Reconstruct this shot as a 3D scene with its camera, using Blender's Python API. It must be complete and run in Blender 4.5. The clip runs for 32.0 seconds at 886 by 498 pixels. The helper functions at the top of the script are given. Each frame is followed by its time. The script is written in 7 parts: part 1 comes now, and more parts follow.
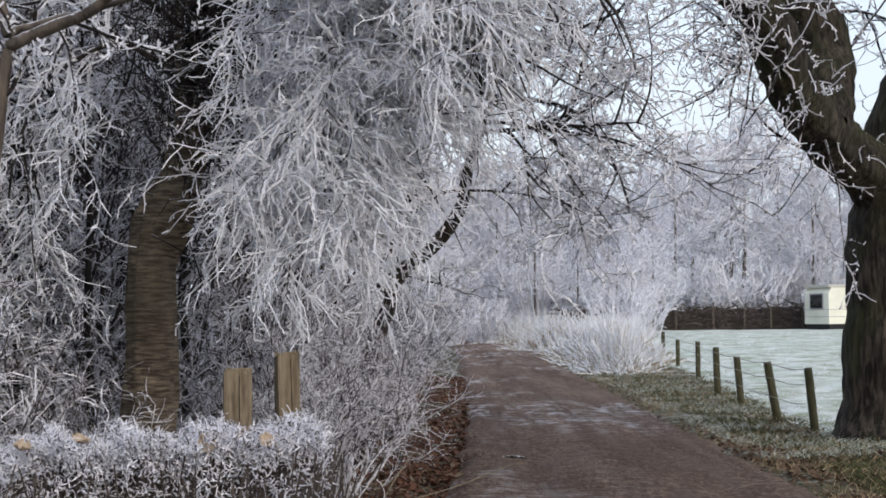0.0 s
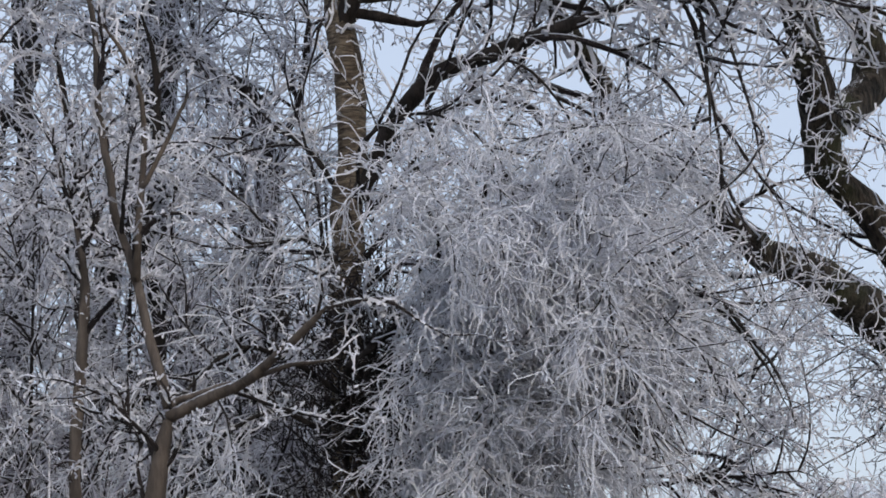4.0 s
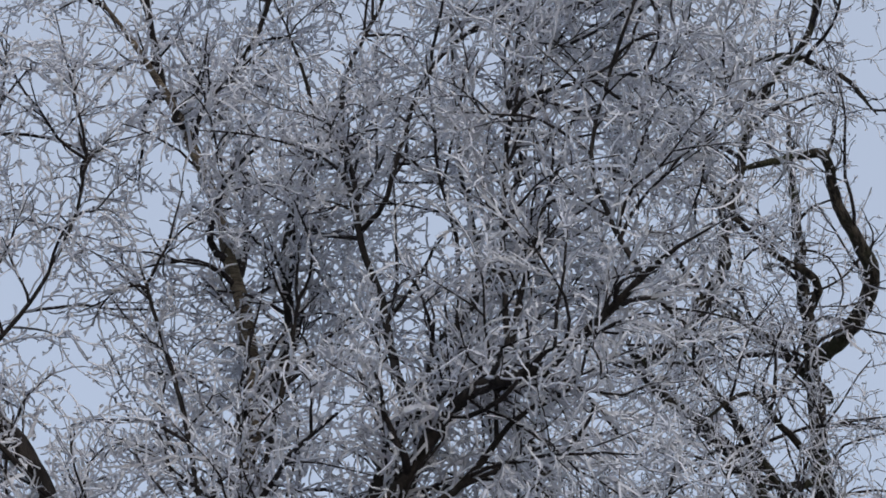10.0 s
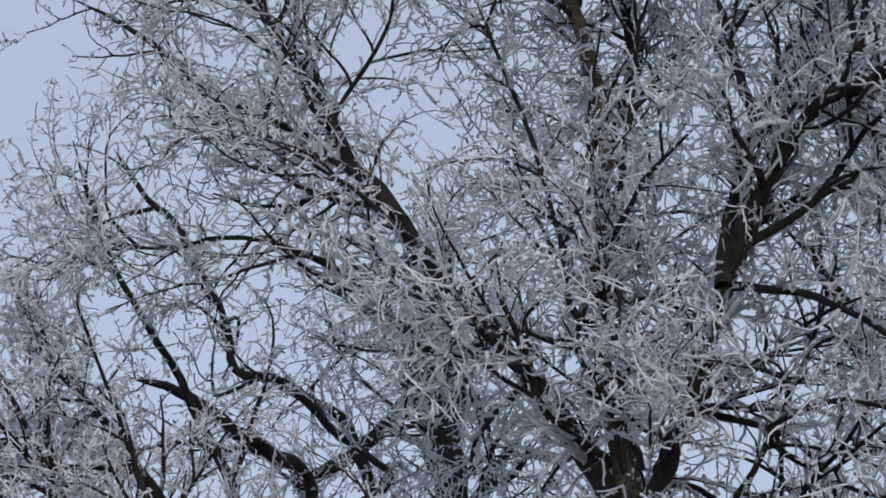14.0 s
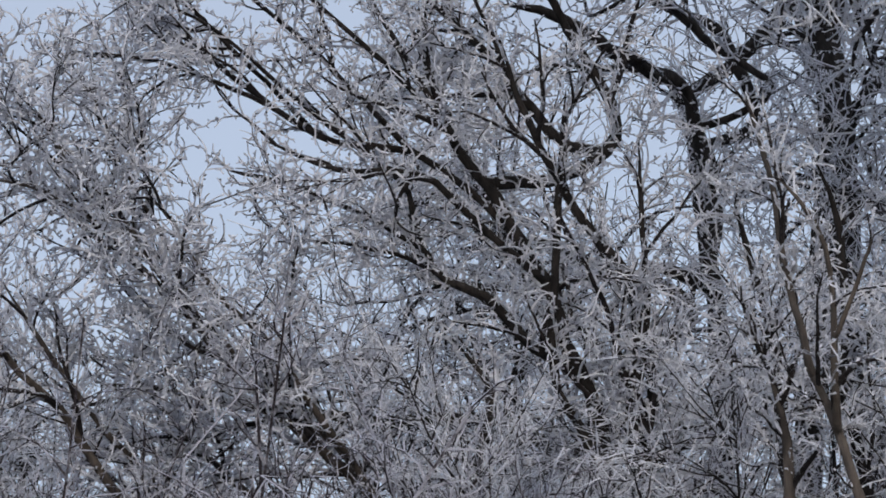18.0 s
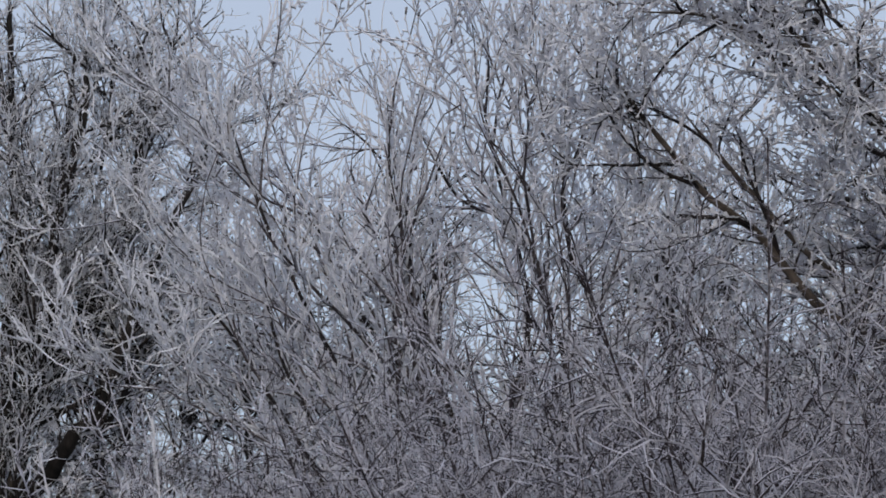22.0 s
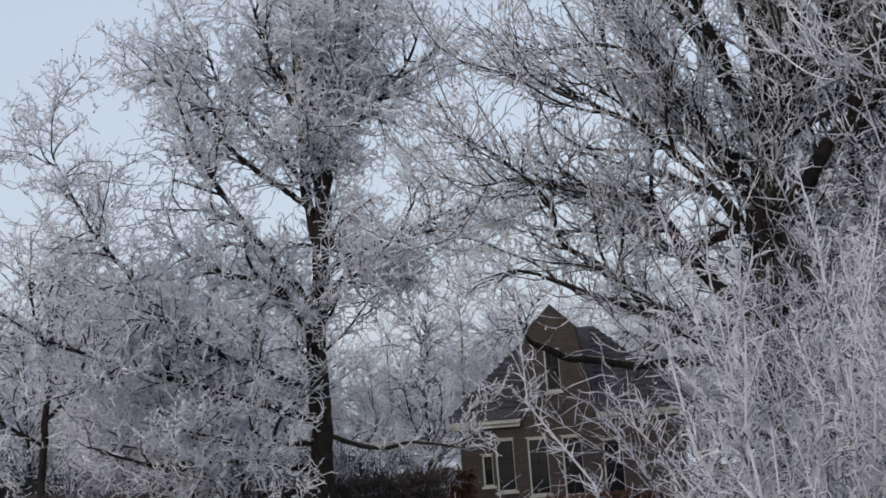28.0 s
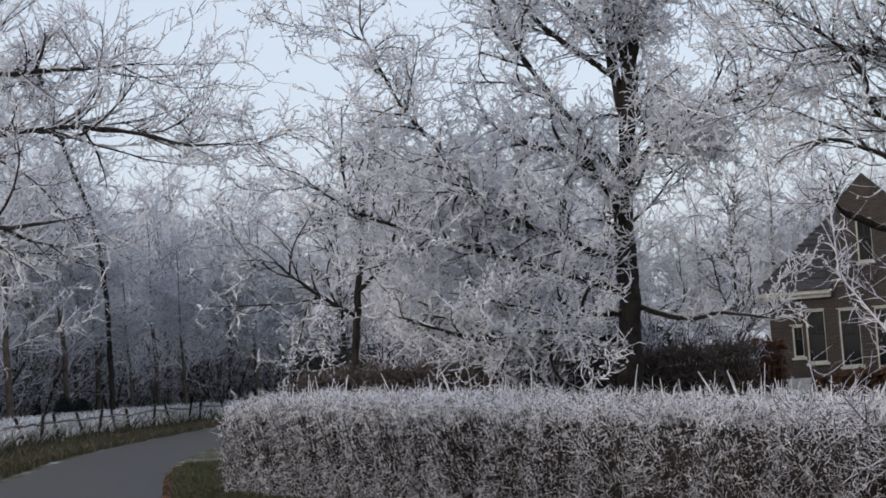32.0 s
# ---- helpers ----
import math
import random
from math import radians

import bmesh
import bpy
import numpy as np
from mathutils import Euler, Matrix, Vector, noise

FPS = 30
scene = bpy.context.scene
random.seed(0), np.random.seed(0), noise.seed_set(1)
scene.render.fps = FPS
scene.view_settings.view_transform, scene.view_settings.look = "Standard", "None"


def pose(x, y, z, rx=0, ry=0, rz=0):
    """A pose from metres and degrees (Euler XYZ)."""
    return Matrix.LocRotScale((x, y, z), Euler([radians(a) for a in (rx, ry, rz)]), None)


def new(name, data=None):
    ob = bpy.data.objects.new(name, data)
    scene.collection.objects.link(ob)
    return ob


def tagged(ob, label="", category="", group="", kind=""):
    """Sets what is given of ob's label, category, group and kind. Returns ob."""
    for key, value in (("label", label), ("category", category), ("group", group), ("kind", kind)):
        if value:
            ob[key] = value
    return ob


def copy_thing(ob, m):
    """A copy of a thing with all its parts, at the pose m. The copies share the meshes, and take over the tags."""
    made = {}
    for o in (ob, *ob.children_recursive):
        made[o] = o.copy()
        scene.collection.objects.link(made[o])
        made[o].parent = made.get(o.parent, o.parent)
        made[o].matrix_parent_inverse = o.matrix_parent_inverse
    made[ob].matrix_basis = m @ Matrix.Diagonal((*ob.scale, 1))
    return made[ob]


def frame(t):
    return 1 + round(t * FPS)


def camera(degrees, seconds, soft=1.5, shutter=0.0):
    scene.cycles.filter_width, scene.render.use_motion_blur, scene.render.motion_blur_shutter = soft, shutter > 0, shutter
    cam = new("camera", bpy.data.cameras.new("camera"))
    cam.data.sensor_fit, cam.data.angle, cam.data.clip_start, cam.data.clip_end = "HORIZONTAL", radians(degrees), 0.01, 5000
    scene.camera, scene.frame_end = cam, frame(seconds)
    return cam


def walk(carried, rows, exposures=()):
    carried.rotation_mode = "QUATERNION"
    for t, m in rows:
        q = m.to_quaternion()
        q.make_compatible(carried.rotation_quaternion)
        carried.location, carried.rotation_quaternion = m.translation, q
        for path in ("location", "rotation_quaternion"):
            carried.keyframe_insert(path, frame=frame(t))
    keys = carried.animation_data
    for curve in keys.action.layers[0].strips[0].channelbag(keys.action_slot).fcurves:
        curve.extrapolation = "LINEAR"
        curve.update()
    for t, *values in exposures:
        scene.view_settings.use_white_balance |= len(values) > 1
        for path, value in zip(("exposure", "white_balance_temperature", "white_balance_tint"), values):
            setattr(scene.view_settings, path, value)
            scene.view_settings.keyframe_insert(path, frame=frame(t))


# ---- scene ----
# ---------------------------------------------------------------- camera
cam = camera(24.57, 32.0, soft=1.75)
EYE = (0.0, 0.0, 1.6)
PATH = [
    (0.0, 91.900, 0.500, 0.017),
    (0.5, 92.885, 0.689, 0.856),
    (1.0, 94.074, 0.967, 1.780),
    (1.5, 95.279, 1.099, 2.508),
    (2.0, 96.603, 1.148, 3.254),
    (2.5, 97.846, 1.183, 3.665),
    (4.5, 103.725, 2.217, 4.889),
    (5.0, 105.545, 2.372, 5.446),
    (5.5, 107.471, 2.512, 6.700),
    (6.0, 109.390, 2.720, 6.373),
    (6.5, 110.968, 2.783, 6.197),
    (7.0, 112.958, 2.763, 6.600),
    (7.5, 115.162, 2.699, 7.108),
    (8.0, 117.376, 2.626, 7.170),
    (8.5, 119.407, 3.062, 5.464),
    (9.0, 121.492, 3.126, 3.978),
    (9.5, 123.167, 3.240, 2.941),
    (10.0, 124.424, 3.509, 2.422),
    (10.5, 125.772, 3.354, 1.876),
    (11.0, 126.797, 2.974, 2.315),
    (11.5, 126.172, 2.231, 4.881),
    (12.0, 125.197, 2.264, 7.025),
    (12.5, 123.131, 2.269, 8.684),
    (13.0, 121.321, 2.567, 10.713),
    (13.5, 119.852, 2.684, 12.270),
    (14.0, 117.379, 2.896, 13.419),
    (14.5, 114.893, 3.267, 14.188),
    (16.5, 109.176, 2.854, 17.535),
    (17.0, 108.093, 2.666, 18.668),
    (17.5, 107.643, 2.543, 21.361),
    (18.0, 107.163, 2.405, 24.602),
    (18.5, 106.526, 2.583, 26.935),
    (19.0, 105.772, 3.299, 30.255),
    (19.5, 105.287, 3.630, 33.405),
    (20.0, 104.763, 3.963, 37.039),
    (20.5, 104.262, 4.209, 40.087),
    (21.0, 103.876, 4.205, 42.597),
    (21.5, 103.526, 4.151, 43.478),
    (22.0, 103.172, 3.966, 44.836),
    (22.5, 102.854, 3.847, 46.497),
    (23.0, 102.590, 3.899, 48.568),
    (23.5, 102.377, 3.803, 50.387),
    (24.0, 102.097, 3.802, 52.117),
    (24.5, 101.699, 3.754, 53.716),
    (25.0, 101.286, 3.693, 55.778),
    (25.5, 101.025, 3.956, 58.135),
    (26.0, 100.466, 4.238, 60.611),
    (26.5, 99.592, 4.298, 62.713),
    (28.5, 95.891, 4.728, 67.065),
    (29.0, 95.486, 4.826, 68.073),
    (29.5, 95.095, 4.741, 69.125),
    (30.0, 94.552, 4.740, 70.425),
    (30.5, 94.069, 4.801, 71.554),
    (31.0, 93.725, 4.666, 72.695),
    (31.5, 93.621, 4.481, 73.726),
    (32.0, 93.614, 4.300, 74.840),
]
EXPOSURES = [(0.0, 0.50, 6900, 10), (1.0, 0.35, 6850, 10), (2.5, 0.18, 6700, 10), (4.5, 0.05, 6620, 10), (8.0, -0.08, 6540, 10), (13.0, -0.17, 6430, 10), (17.0, -0.14, 6540, 10),
             (20.0, -0.17, 6570, 10), (24.0, -0.22, 6680, 10), (26.0, -0.18, 6800, 10), (28.5, 0.05, 6850, 10), (32.0, 0.2, 6950, 10)]
walk(cam, [(t, pose(*EYE, a, b, c)) for t, a, b, c in PATH], EXPOSURES)

# ---------------------------------------------------------------- sky and light: a frosty, overcast winter day
world = bpy.data.worlds.new("winter_sky")
scene.world = world
world.use_nodes = True
wn, wl = world.node_tree.nodes, world.node_tree.links
SUN_ELEVATION, SUN_ROTATION = radians(24), radians(150)
sky = wn.new("ShaderNodeTexSky")
sky.sky_type, sky.sun_disc = "NISHITA", False
sky.sun_elevation, sky.sun_rotation = SUN_ELEVATION, SUN_ROTATION
sky.air_density, sky.dust_density, sky.ozone_density = 1.0, 3.0, 1.5
blue = wn.new("ShaderNodeBackground")
blue.inputs["Strength"].default_value = 0.05
wl.new(sky.outputs[0], blue.inputs["Color"])
cloud = wn.new("ShaderNodeBackground")          # the thin even cloud in front of it
cloud.inputs["Color"].default_value = (0.60, 0.68, 0.84, 1)
cloud.inputs["Strength"].default_value = 0.74
both = wn.new("ShaderNodeAddShader")
wl.new(blue.outputs[0], both.inputs[0])
wl.new(cloud.outputs[0], both.inputs[1])
wl.new(both.outputs[0], wn["World Output"].inputs["Surface"])
sun = new("sun", bpy.data.lights.new("sun", "SUN"))
sun.data.energy, sun.data.angle, sun.data.color = 0.55, radians(30), (1.0, 0.985, 0.965)
sun.matrix_basis = pose(0, 0, 30, 90 - 24, 0, 180 - 150)

# ---------------------------------------------------------------- materials


def material(name, rough=0.8):
    m = bpy.data.materials.new(name)
    m.use_nodes = True
    b = m.node_tree.nodes["Principled BSDF"]
    b.inputs["Roughness"].default_value = rough
    b.inputs["Specular IOR Level"].default_value = 0.25
    return m, m.node_tree.nodes, m.node_tree.links, b


def texture(n, l, scale, detail=4.0, space="Object", stretch=None, rough=0.6):
    """A noise value at the given scale."""
    tc = n.new("ShaderNodeTexCoord")
    src = tc.outputs[space]
    if stretch:
        mp = n.new("ShaderNodeMapping")
        mp.inputs["Scale"].default_value = stretch
        l.new(src, mp.inputs["Vector"])
        src = mp.outputs[0]
    t = n.new("ShaderNodeTexNoise")
    t.inputs["Scale"].default_value, t.inputs["Detail"].default_value = scale, detail
    t.inputs["Roughness"].default_value = rough
    l.new(src, t.inputs["Vector"])
    return t.outputs["Fac"]


def ramp(n, l, value, stops):
    r = n.new("ShaderNodeValToRGB")
    e = r.color_ramp.elements
    while len(e) < len(stops):
        e.new(0.5)
    for k, (at, c) in zip(e, stops):
        k.position, k.color = at, (*c, 1) if len(c) == 3 else c
    l.new(value, r.inputs["Fac"])
    return r.outputs["Color"]


def mix(n, l, a, b, fac, how="MIX"):
    m = n.new("ShaderNodeMix")
    m.data_type, m.blend_type = "RGBA", how
    for sock, v in ((m.inputs["Factor"], fac), (m.inputs["A"], a), (m.inputs["B"], b)):
        if hasattr(v, "links"):
            l.new(v, sock)
        elif isinstance(v, tuple):
            sock.default_value = (*v, 1)
        else:
            sock.default_value = v
    return m.outputs["Result"]


def calc(n, l, op, *values, clamp=False):
    m = n.new("ShaderNodeMath")
    m.operation, m.use_clamp = op, clamp
    for sock, v in zip(m.inputs, values):
        if hasattr(v, "links"):
            l.new(v, sock)
        else:
            sock.default_value = v
    return m.outputs[0]


def relief(n, l, b, height, strength=0.5, distance=0.02):
    k = n.new("ShaderNodeBump")
    k.inputs["Strength"].default_value, k.inputs["Distance"].default_value = strength, distance
    l.new(height, k.inputs["Height"])
    l.new(k.outputs[0], b.inputs["Normal"])


def upward(n, l):
    g = n.new("ShaderNodeNewGeometry")
    s = n.new("ShaderNodeSeparateXYZ")
    l.new(g.outputs["Normal"], s.inputs[0])
    return s.outputs["Z"], g.outputs["Random Per Island"]


def mat_bark(name, dark, light, frost_from=0.45, scale=14.0, stretch=(1, 1, 0.25), moss=None, bump=0.7, frost=(0.74, 0.76, 0.82), edge=(0.3, 0.72)):
    """Bark with ridges, and rime lying on what faces up."""
    m, n, l, b = material(name, 0.9)
    ridges = texture(n, l, scale, 6.0, stretch=stretch)
    patches = texture(n, l, 2.2, 3.0)
    c = ramp(n, l, ridges, [(edge[0], dark), (edge[1], light)])
    c = mix(n, l, c, tuple(0.55 * v for v in dark), ramp(n, l, patches, [(0.45, (0, 0, 0)), (0.7, (0.8, 0.8, 0.8))]))
    if moss:
        c = mix(n, l, c, moss, ramp(n, l, texture(n, l, 1.3, 5.0), [(0.48, (0, 0, 0)), (0.66, (0.75, 0.75, 0.75))]))
    up, _ = upward(n, l)
    grit = texture(n, l, 45.0, 3.0)
    top = calc(n, l, "ADD", up, calc(n, l, "MULTIPLY", calc(n, l, "SUBTRACT", grit, 0.5), 1.6))
    rime = ramp(n, l, top, [(frost_from, (0, 0, 0)), (min(0.99, frost_from + 0.25), (0.9, 0.9, 0.9))])
    l.new(mix(n, l, c, frost, rime), b.inputs["Base Color"])
    relief(n, l, b, ridges, bump, 0.06)
    return m


def mat_rime(name, frost, wood, share, passing=0.12):
    """Twigs in rime: white crystals all round, bare wood showing in places, most of all below."""
    m, n, l, b = material(name, 0.75)
    up, island = upward(n, l)
    patch = texture(n, l, 9.0, 3.0)
    fine = texture(n, l, 60.0, 2.0)
    v = calc(n, l, "ADD", calc(n, l, "MULTIPLY", up, 0.34), calc(n, l, "MULTIPLY", patch, 0.9))
    v = calc(n, l, "ADD", v, calc(n, l, "MULTIPLY", island, 0.35))
    v = calc(n, l, "ADD", v, calc(n, l, "MULTIPLY", fine, 0.3))
    rime = ramp(n, l, v, [(share, (0, 0, 0)), (share + 0.2, (1, 1, 1))])
    shade = mix(n, l, frost, tuple(0.86 * f for f in frost), island)
    c = mix(n, l, wood, shade, rime)
    l.new(c, b.inputs["Base Color"])
    thin = n.new("ShaderNodeBsdfTranslucent")     # light passes through the ice crystals
    l.new(c, thin.inputs["Color"])
    blend = n.new("ShaderNodeMixShader")
    l.new(calc(n, l, "MULTIPLY", rime, passing), blend.inputs[0])
    l.new(b.outputs[0], blend.inputs[1])
    l.new(thin.outputs[0], blend.inputs[2])
    l.new(blend.outputs[0], n["Material Output"].inputs["Surface"])
    return m


OAK = mat_bark("oak_bark", (0.014, 0.012, 0.01), (0.085, 0.07, 0.056), 0.93, 16.0, stretch=(1, 1, 0.16), moss=(0.04, 0.045, 0.02), bump=1.0, edge=(0.42, 0.6))
BIRCH = mat_bark("smooth_bark", (0.085, 0.066, 0.052), (0.29, 0.235, 0.175), 0.8, 17.0, (0.5, 0.5, 3.2), moss=(0.11, 0.10, 0.07), bump=0.7, edge=(0.4, 0.62))
DARK = mat_bark("dark_bark", (0.014, 0.012, 0.011), (0.055, 0.046, 0.042), 0.75, 16.0)
GREY = mat_bark("grey_bark", (0.07, 0.058, 0.05), (0.19, 0.155, 0.13), 0.6, 16.0)
BRANCH = mat_bark("branch_bark", (0.016, 0.013, 0.013), (0.062, 0.051, 0.05), 0.5, 22.0, stretch=(1, 1, 1))
MAUVE = mat_bark("mauve_bark", (0.06, 0.05, 0.053), (0.17, 0.143, 0.147), 0.12, 22.0, stretch=(1, 1, 1), frost=(0.66, 0.67, 0.74))
RIME = mat_rime("rimed_twig", (0.82, 0.83, 0.895), (0.05, 0.04, 0.043), 0.31)
RIME_HEDGE = mat_rime("rimed_hedge_twig", (0.81, 0.812, 0.87), (0.055, 0.044, 0.042), 0.59)
RIME_THIN = mat_rime("thinly_rimed_twig", (0.57, 0.57, 0.65), (0.045, 0.036, 0.042), 0.60)
# For hedge sides: less rime, with the side's shade put into the colour.
RIME_SIDE = mat_rime("patchy_shaded_side_twig", (0.60, 0.595, 0.65), (0.045, 0.035, 0.032), 0.70)
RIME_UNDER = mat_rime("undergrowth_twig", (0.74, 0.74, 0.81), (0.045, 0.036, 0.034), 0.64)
RIME_J = mat_rime("shoot_rime", (0.77, 0.77, 0.84), (0.065, 0.052, 0.053), 0.46)
RIME_LOW = mat_rime("low_hedge_twig", (0.80, 0.80, 0.87), (0.06, 0.048, 0.044), 0.54)
RIME_FAR = mat_rime("distant_rimed_twig", (0.74, 0.755, 0.82), (0.07, 0.06, 0.062), 0.4)
RIME_FULL = mat_rime("thickly_rimed_twig", (0.815, 0.83, 0.895), (0.08, 0.066, 0.068), 0.22, 0.1)

# ---------------------------------------------------------------- tubes, branches and trees


def catmull(points, step):
    """A smooth line through points (x, y, z, r), cut into equal steps."""
    p = np.array(points, float)
    p = np.vstack([2 * p[0] - p[1], p, 2 * p[-1] - p[-2]])
    out = []
    for i in range(1, len(p) - 2):
        a, b, c, d = p[i - 1:i + 3]
        k = max(2, int(np.linalg.norm(c[:3] - b[:3]) / step))
        t = (np.arange(k) / k)[:, None]
        out.append(0.5 * (2 * b + (c - a) * t + (2 * a - 5 * b + 4 * c - d) * t ** 2 + (3 * b - a - 3 * c + d) * t ** 3))
    out.append(p[-2:-1])
    q = np.vstack(out)
    q[:, 3] = np.maximum(q[:, 3], 0.004)
    if points[-1][3] >= 0.032 and len(q) > 6:     # thick ends are broken stubs
        q[-4:, 3] *= (0.9, 0.7, 0.45, 0.05)
    if points[-1][3] < 0.032:                     # thin ends run out to a point
        k = max(2, len(q) // 6)
        q[-k:, 3] *= np.linspace(1, 0.3, k)
    return q[:, :3], q[:, 3]


def tubes(P, R, sides, rng, rough=0.0, ridge=0.0):
    """Vertices and quads of N tubes through the lines P (N, K, 3) with the radii R (N, K)."""
    N, K, _ = P.shape
    T = np.gradient(P, axis=1)
    T /= np.linalg.norm(T, axis=2, keepdims=True) + 1e-9
    whole = P[:, -1] - P[:, 0]
    ref = np.eye(3)[np.argmin(np.abs(whole), axis=1)][:, None, :]
    A = np.cross(T, np.broadcast_to(ref, T.shape))
    A /= np.linalg.norm(A, axis=2, keepdims=True) + 1e-9
    B = np.cross(T, A)
    ang = np.arange(sides) * 2 * np.pi / sides
    ang = ang[None, None, :] + (rng.uniform(0, 6.28, (N, 1, 1)) if rough > 0.3 else 0.0)
    r = R[:, :, None] * (1 + rough * rng.uniform(-1, 1, (N, K, sides)))
    if ridge:                                     # furrows that run along the stem and wander
        g = rng.normal(size=(N, K + 12, sides))
        r = r * (1 + ridge * sum(g[:, k:k + K] for k in range(12)) / 12 ** 0.5)
    V = P[:, :, None, :] + r[..., None] * (np.cos(ang)[..., None] * A[:, :, None, :] + np.sin(ang)[..., None] * B[:, :, None, :])
    idx = np.arange(N * K * sides).reshape(N, K, sides)
    a, b = idx[:, :-1], idx[:, 1:]
    F = np.stack([a, np.roll(a, -1, 2), np.roll(b, -1, 2), b], axis=-1).reshape(-1, 4)
    return V.reshape(-1, 3), F


def mesh_of(name, pieces, mat, smooth=False):
    """One mesh from (vertices, quads) pairs."""
    V, F, base = [], [], 0
    for v, f in pieces:
        V.append(v)
        F.append(f + base)
        base += len(v)
    V, F = np.vstack(V), np.vstack(F)
    me = bpy.data.meshes.new(name)
    me.vertices.add(len(V))
    me.vertices.foreach_set("co", V.astype(np.float32).ravel())
    me.loops.add(F.size)
    me.loops.foreach_set("vertex_index", F.astype(np.int32).ravel())
    me.polygons.add(len(F))
    me.polygons.foreach_set("loop_start", np.arange(0, F.size, 4, dtype=np.int32))
    me.polygons.foreach_set("use_smooth", np.full(len(F), smooth))
    me.update(calc_edges=True)
    me.materials.append(mat)
    return me


def sprout(parents, n, rng, length, angle, radius, up=0.0, wiggle=0.25, K=4, where=(0.15, 1.0), fall=0.4, tip=0.35, spread=0.5, keep=None, out=0.0, bend=0.5):
    """n side shoots, spread evenly over the length of the parent lines, as (P, R). out: how far they turn away from the thing's
    axis; bend: how far each one keeps curving one way."""
    P = np.concatenate([p[:, :-1].reshape(-1, 3) for p, _ in parents])
    Q = np.concatenate([p[:, 1:].reshape(-1, 3) for p, _ in parents])
    RA = np.concatenate([r[:, :-1].reshape(-1) for _, r in parents])
    U = np.concatenate([np.tile(np.arange(p.shape[1] - 1) / (p.shape[1] - 1), p.shape[0]) for p, _ in parents])
    w = np.linalg.norm(Q - P, axis=1) * ((U >= where[0]) & (U <= where[1]))
    if keep is not None:
        w = w * keep(P)
    i = rng.choice(len(P), n, p=w / w.sum())
    t = rng.uniform(0, 1, n)[:, None]
    start, tan = P[i] * (1 - t) + Q[i] * t, Q[i] - P[i]
    tan /= np.linalg.norm(tan, axis=1, keepdims=True) + 1e-9
    away = start * np.array([1.0, 1.0, 0.0])
    away /= np.linalg.norm(away, axis=1, keepdims=True) + 0.3
    side = rng.normal(size=(n, 3)) + out * away
    side -= tan * np.sum(side * tan, axis=1, keepdims=True)
    side /= np.linalg.norm(side, axis=1, keepdims=True) + 1e-9
    a = np.radians(angle) * rng.uniform(1 - spread, 1 + spread, n)[:, None]
    d = np.cos(a) * tan + np.sin(a) * side
    L = length * rng.uniform(0.45, 1.25, n) * (1 - fall * U[i])
    curve = wiggle * bend * rng.normal(size=(n, 3))
    pts = [start]
    for k in range(1, K):
        d = d + curve + wiggle * (1 - bend) * rng.normal(size=(n, 3)) + np.array([0, 0, up])
        d /= np.linalg.norm(d, axis=1, keepdims=True) + 1e-9
        pts.append(pts[-1] + d * (L / (K - 1))[:, None])
    OUT = np.stack(pts, axis=1)
    r0 = np.minimum(radius * rng.uniform(0.7, 1.3, n), np.maximum(RA[i] * 0.75, radius * 0.5))
    RR = r0[:, None] * np.linspace(1, tip, K)[None, :]
    OUT[:, :, 2] = np.maximum(OUT[:, :, 2], 0.03)
    return OUT, RR


def needles(parents, n, rng, length, width):
    """Ice needles standing off the twigs: small kites."""
    P = np.concatenate([p[:, :-1].reshape(-1, 3) for p, _ in parents])
    Q = np.concatenate([p[:, 1:].reshape(-1, 3) for p, _ in parents])
    w = np.linalg.norm(Q - P, axis=1)
    i = rng.choice(len(P), n, p=w / w.sum())
    t = rng.uniform(0, 1, n)[:, None]
    start, tan = P[i] * (1 - t) + Q[i] * t, Q[i] - P[i]
    tan /= np.linalg.norm(tan, axis=1, keepdims=True) + 1e-9
    d = rng.normal(size=(n, 3)) + 0.7 * tan
    d /= np.linalg.norm(d, axis=1, keepdims=True)
    s = np.cross(d, rng.normal(size=(n, 3)))
    s /= np.linalg.norm(s, axis=1, keepdims=True) + 1e-9
    L, W = length * rng.uniform(0.5, 1.4, (n, 1)), width * rng.uniform(0.6, 1.3, (n, 1))
    V = np.stack([start, start + 0.45 * L * d + W * s, start + L * d, start + 0.45 * L * d - W * s], 1).reshape(-1, 3)
    return V, np.arange(4 * n).reshape(n, 4)


def part(name, me, parent, label="", kind=""):
    ob = new(name, me)
    ob.parent = parent
    tagged(ob, label=label, kind=kind)
    return ob


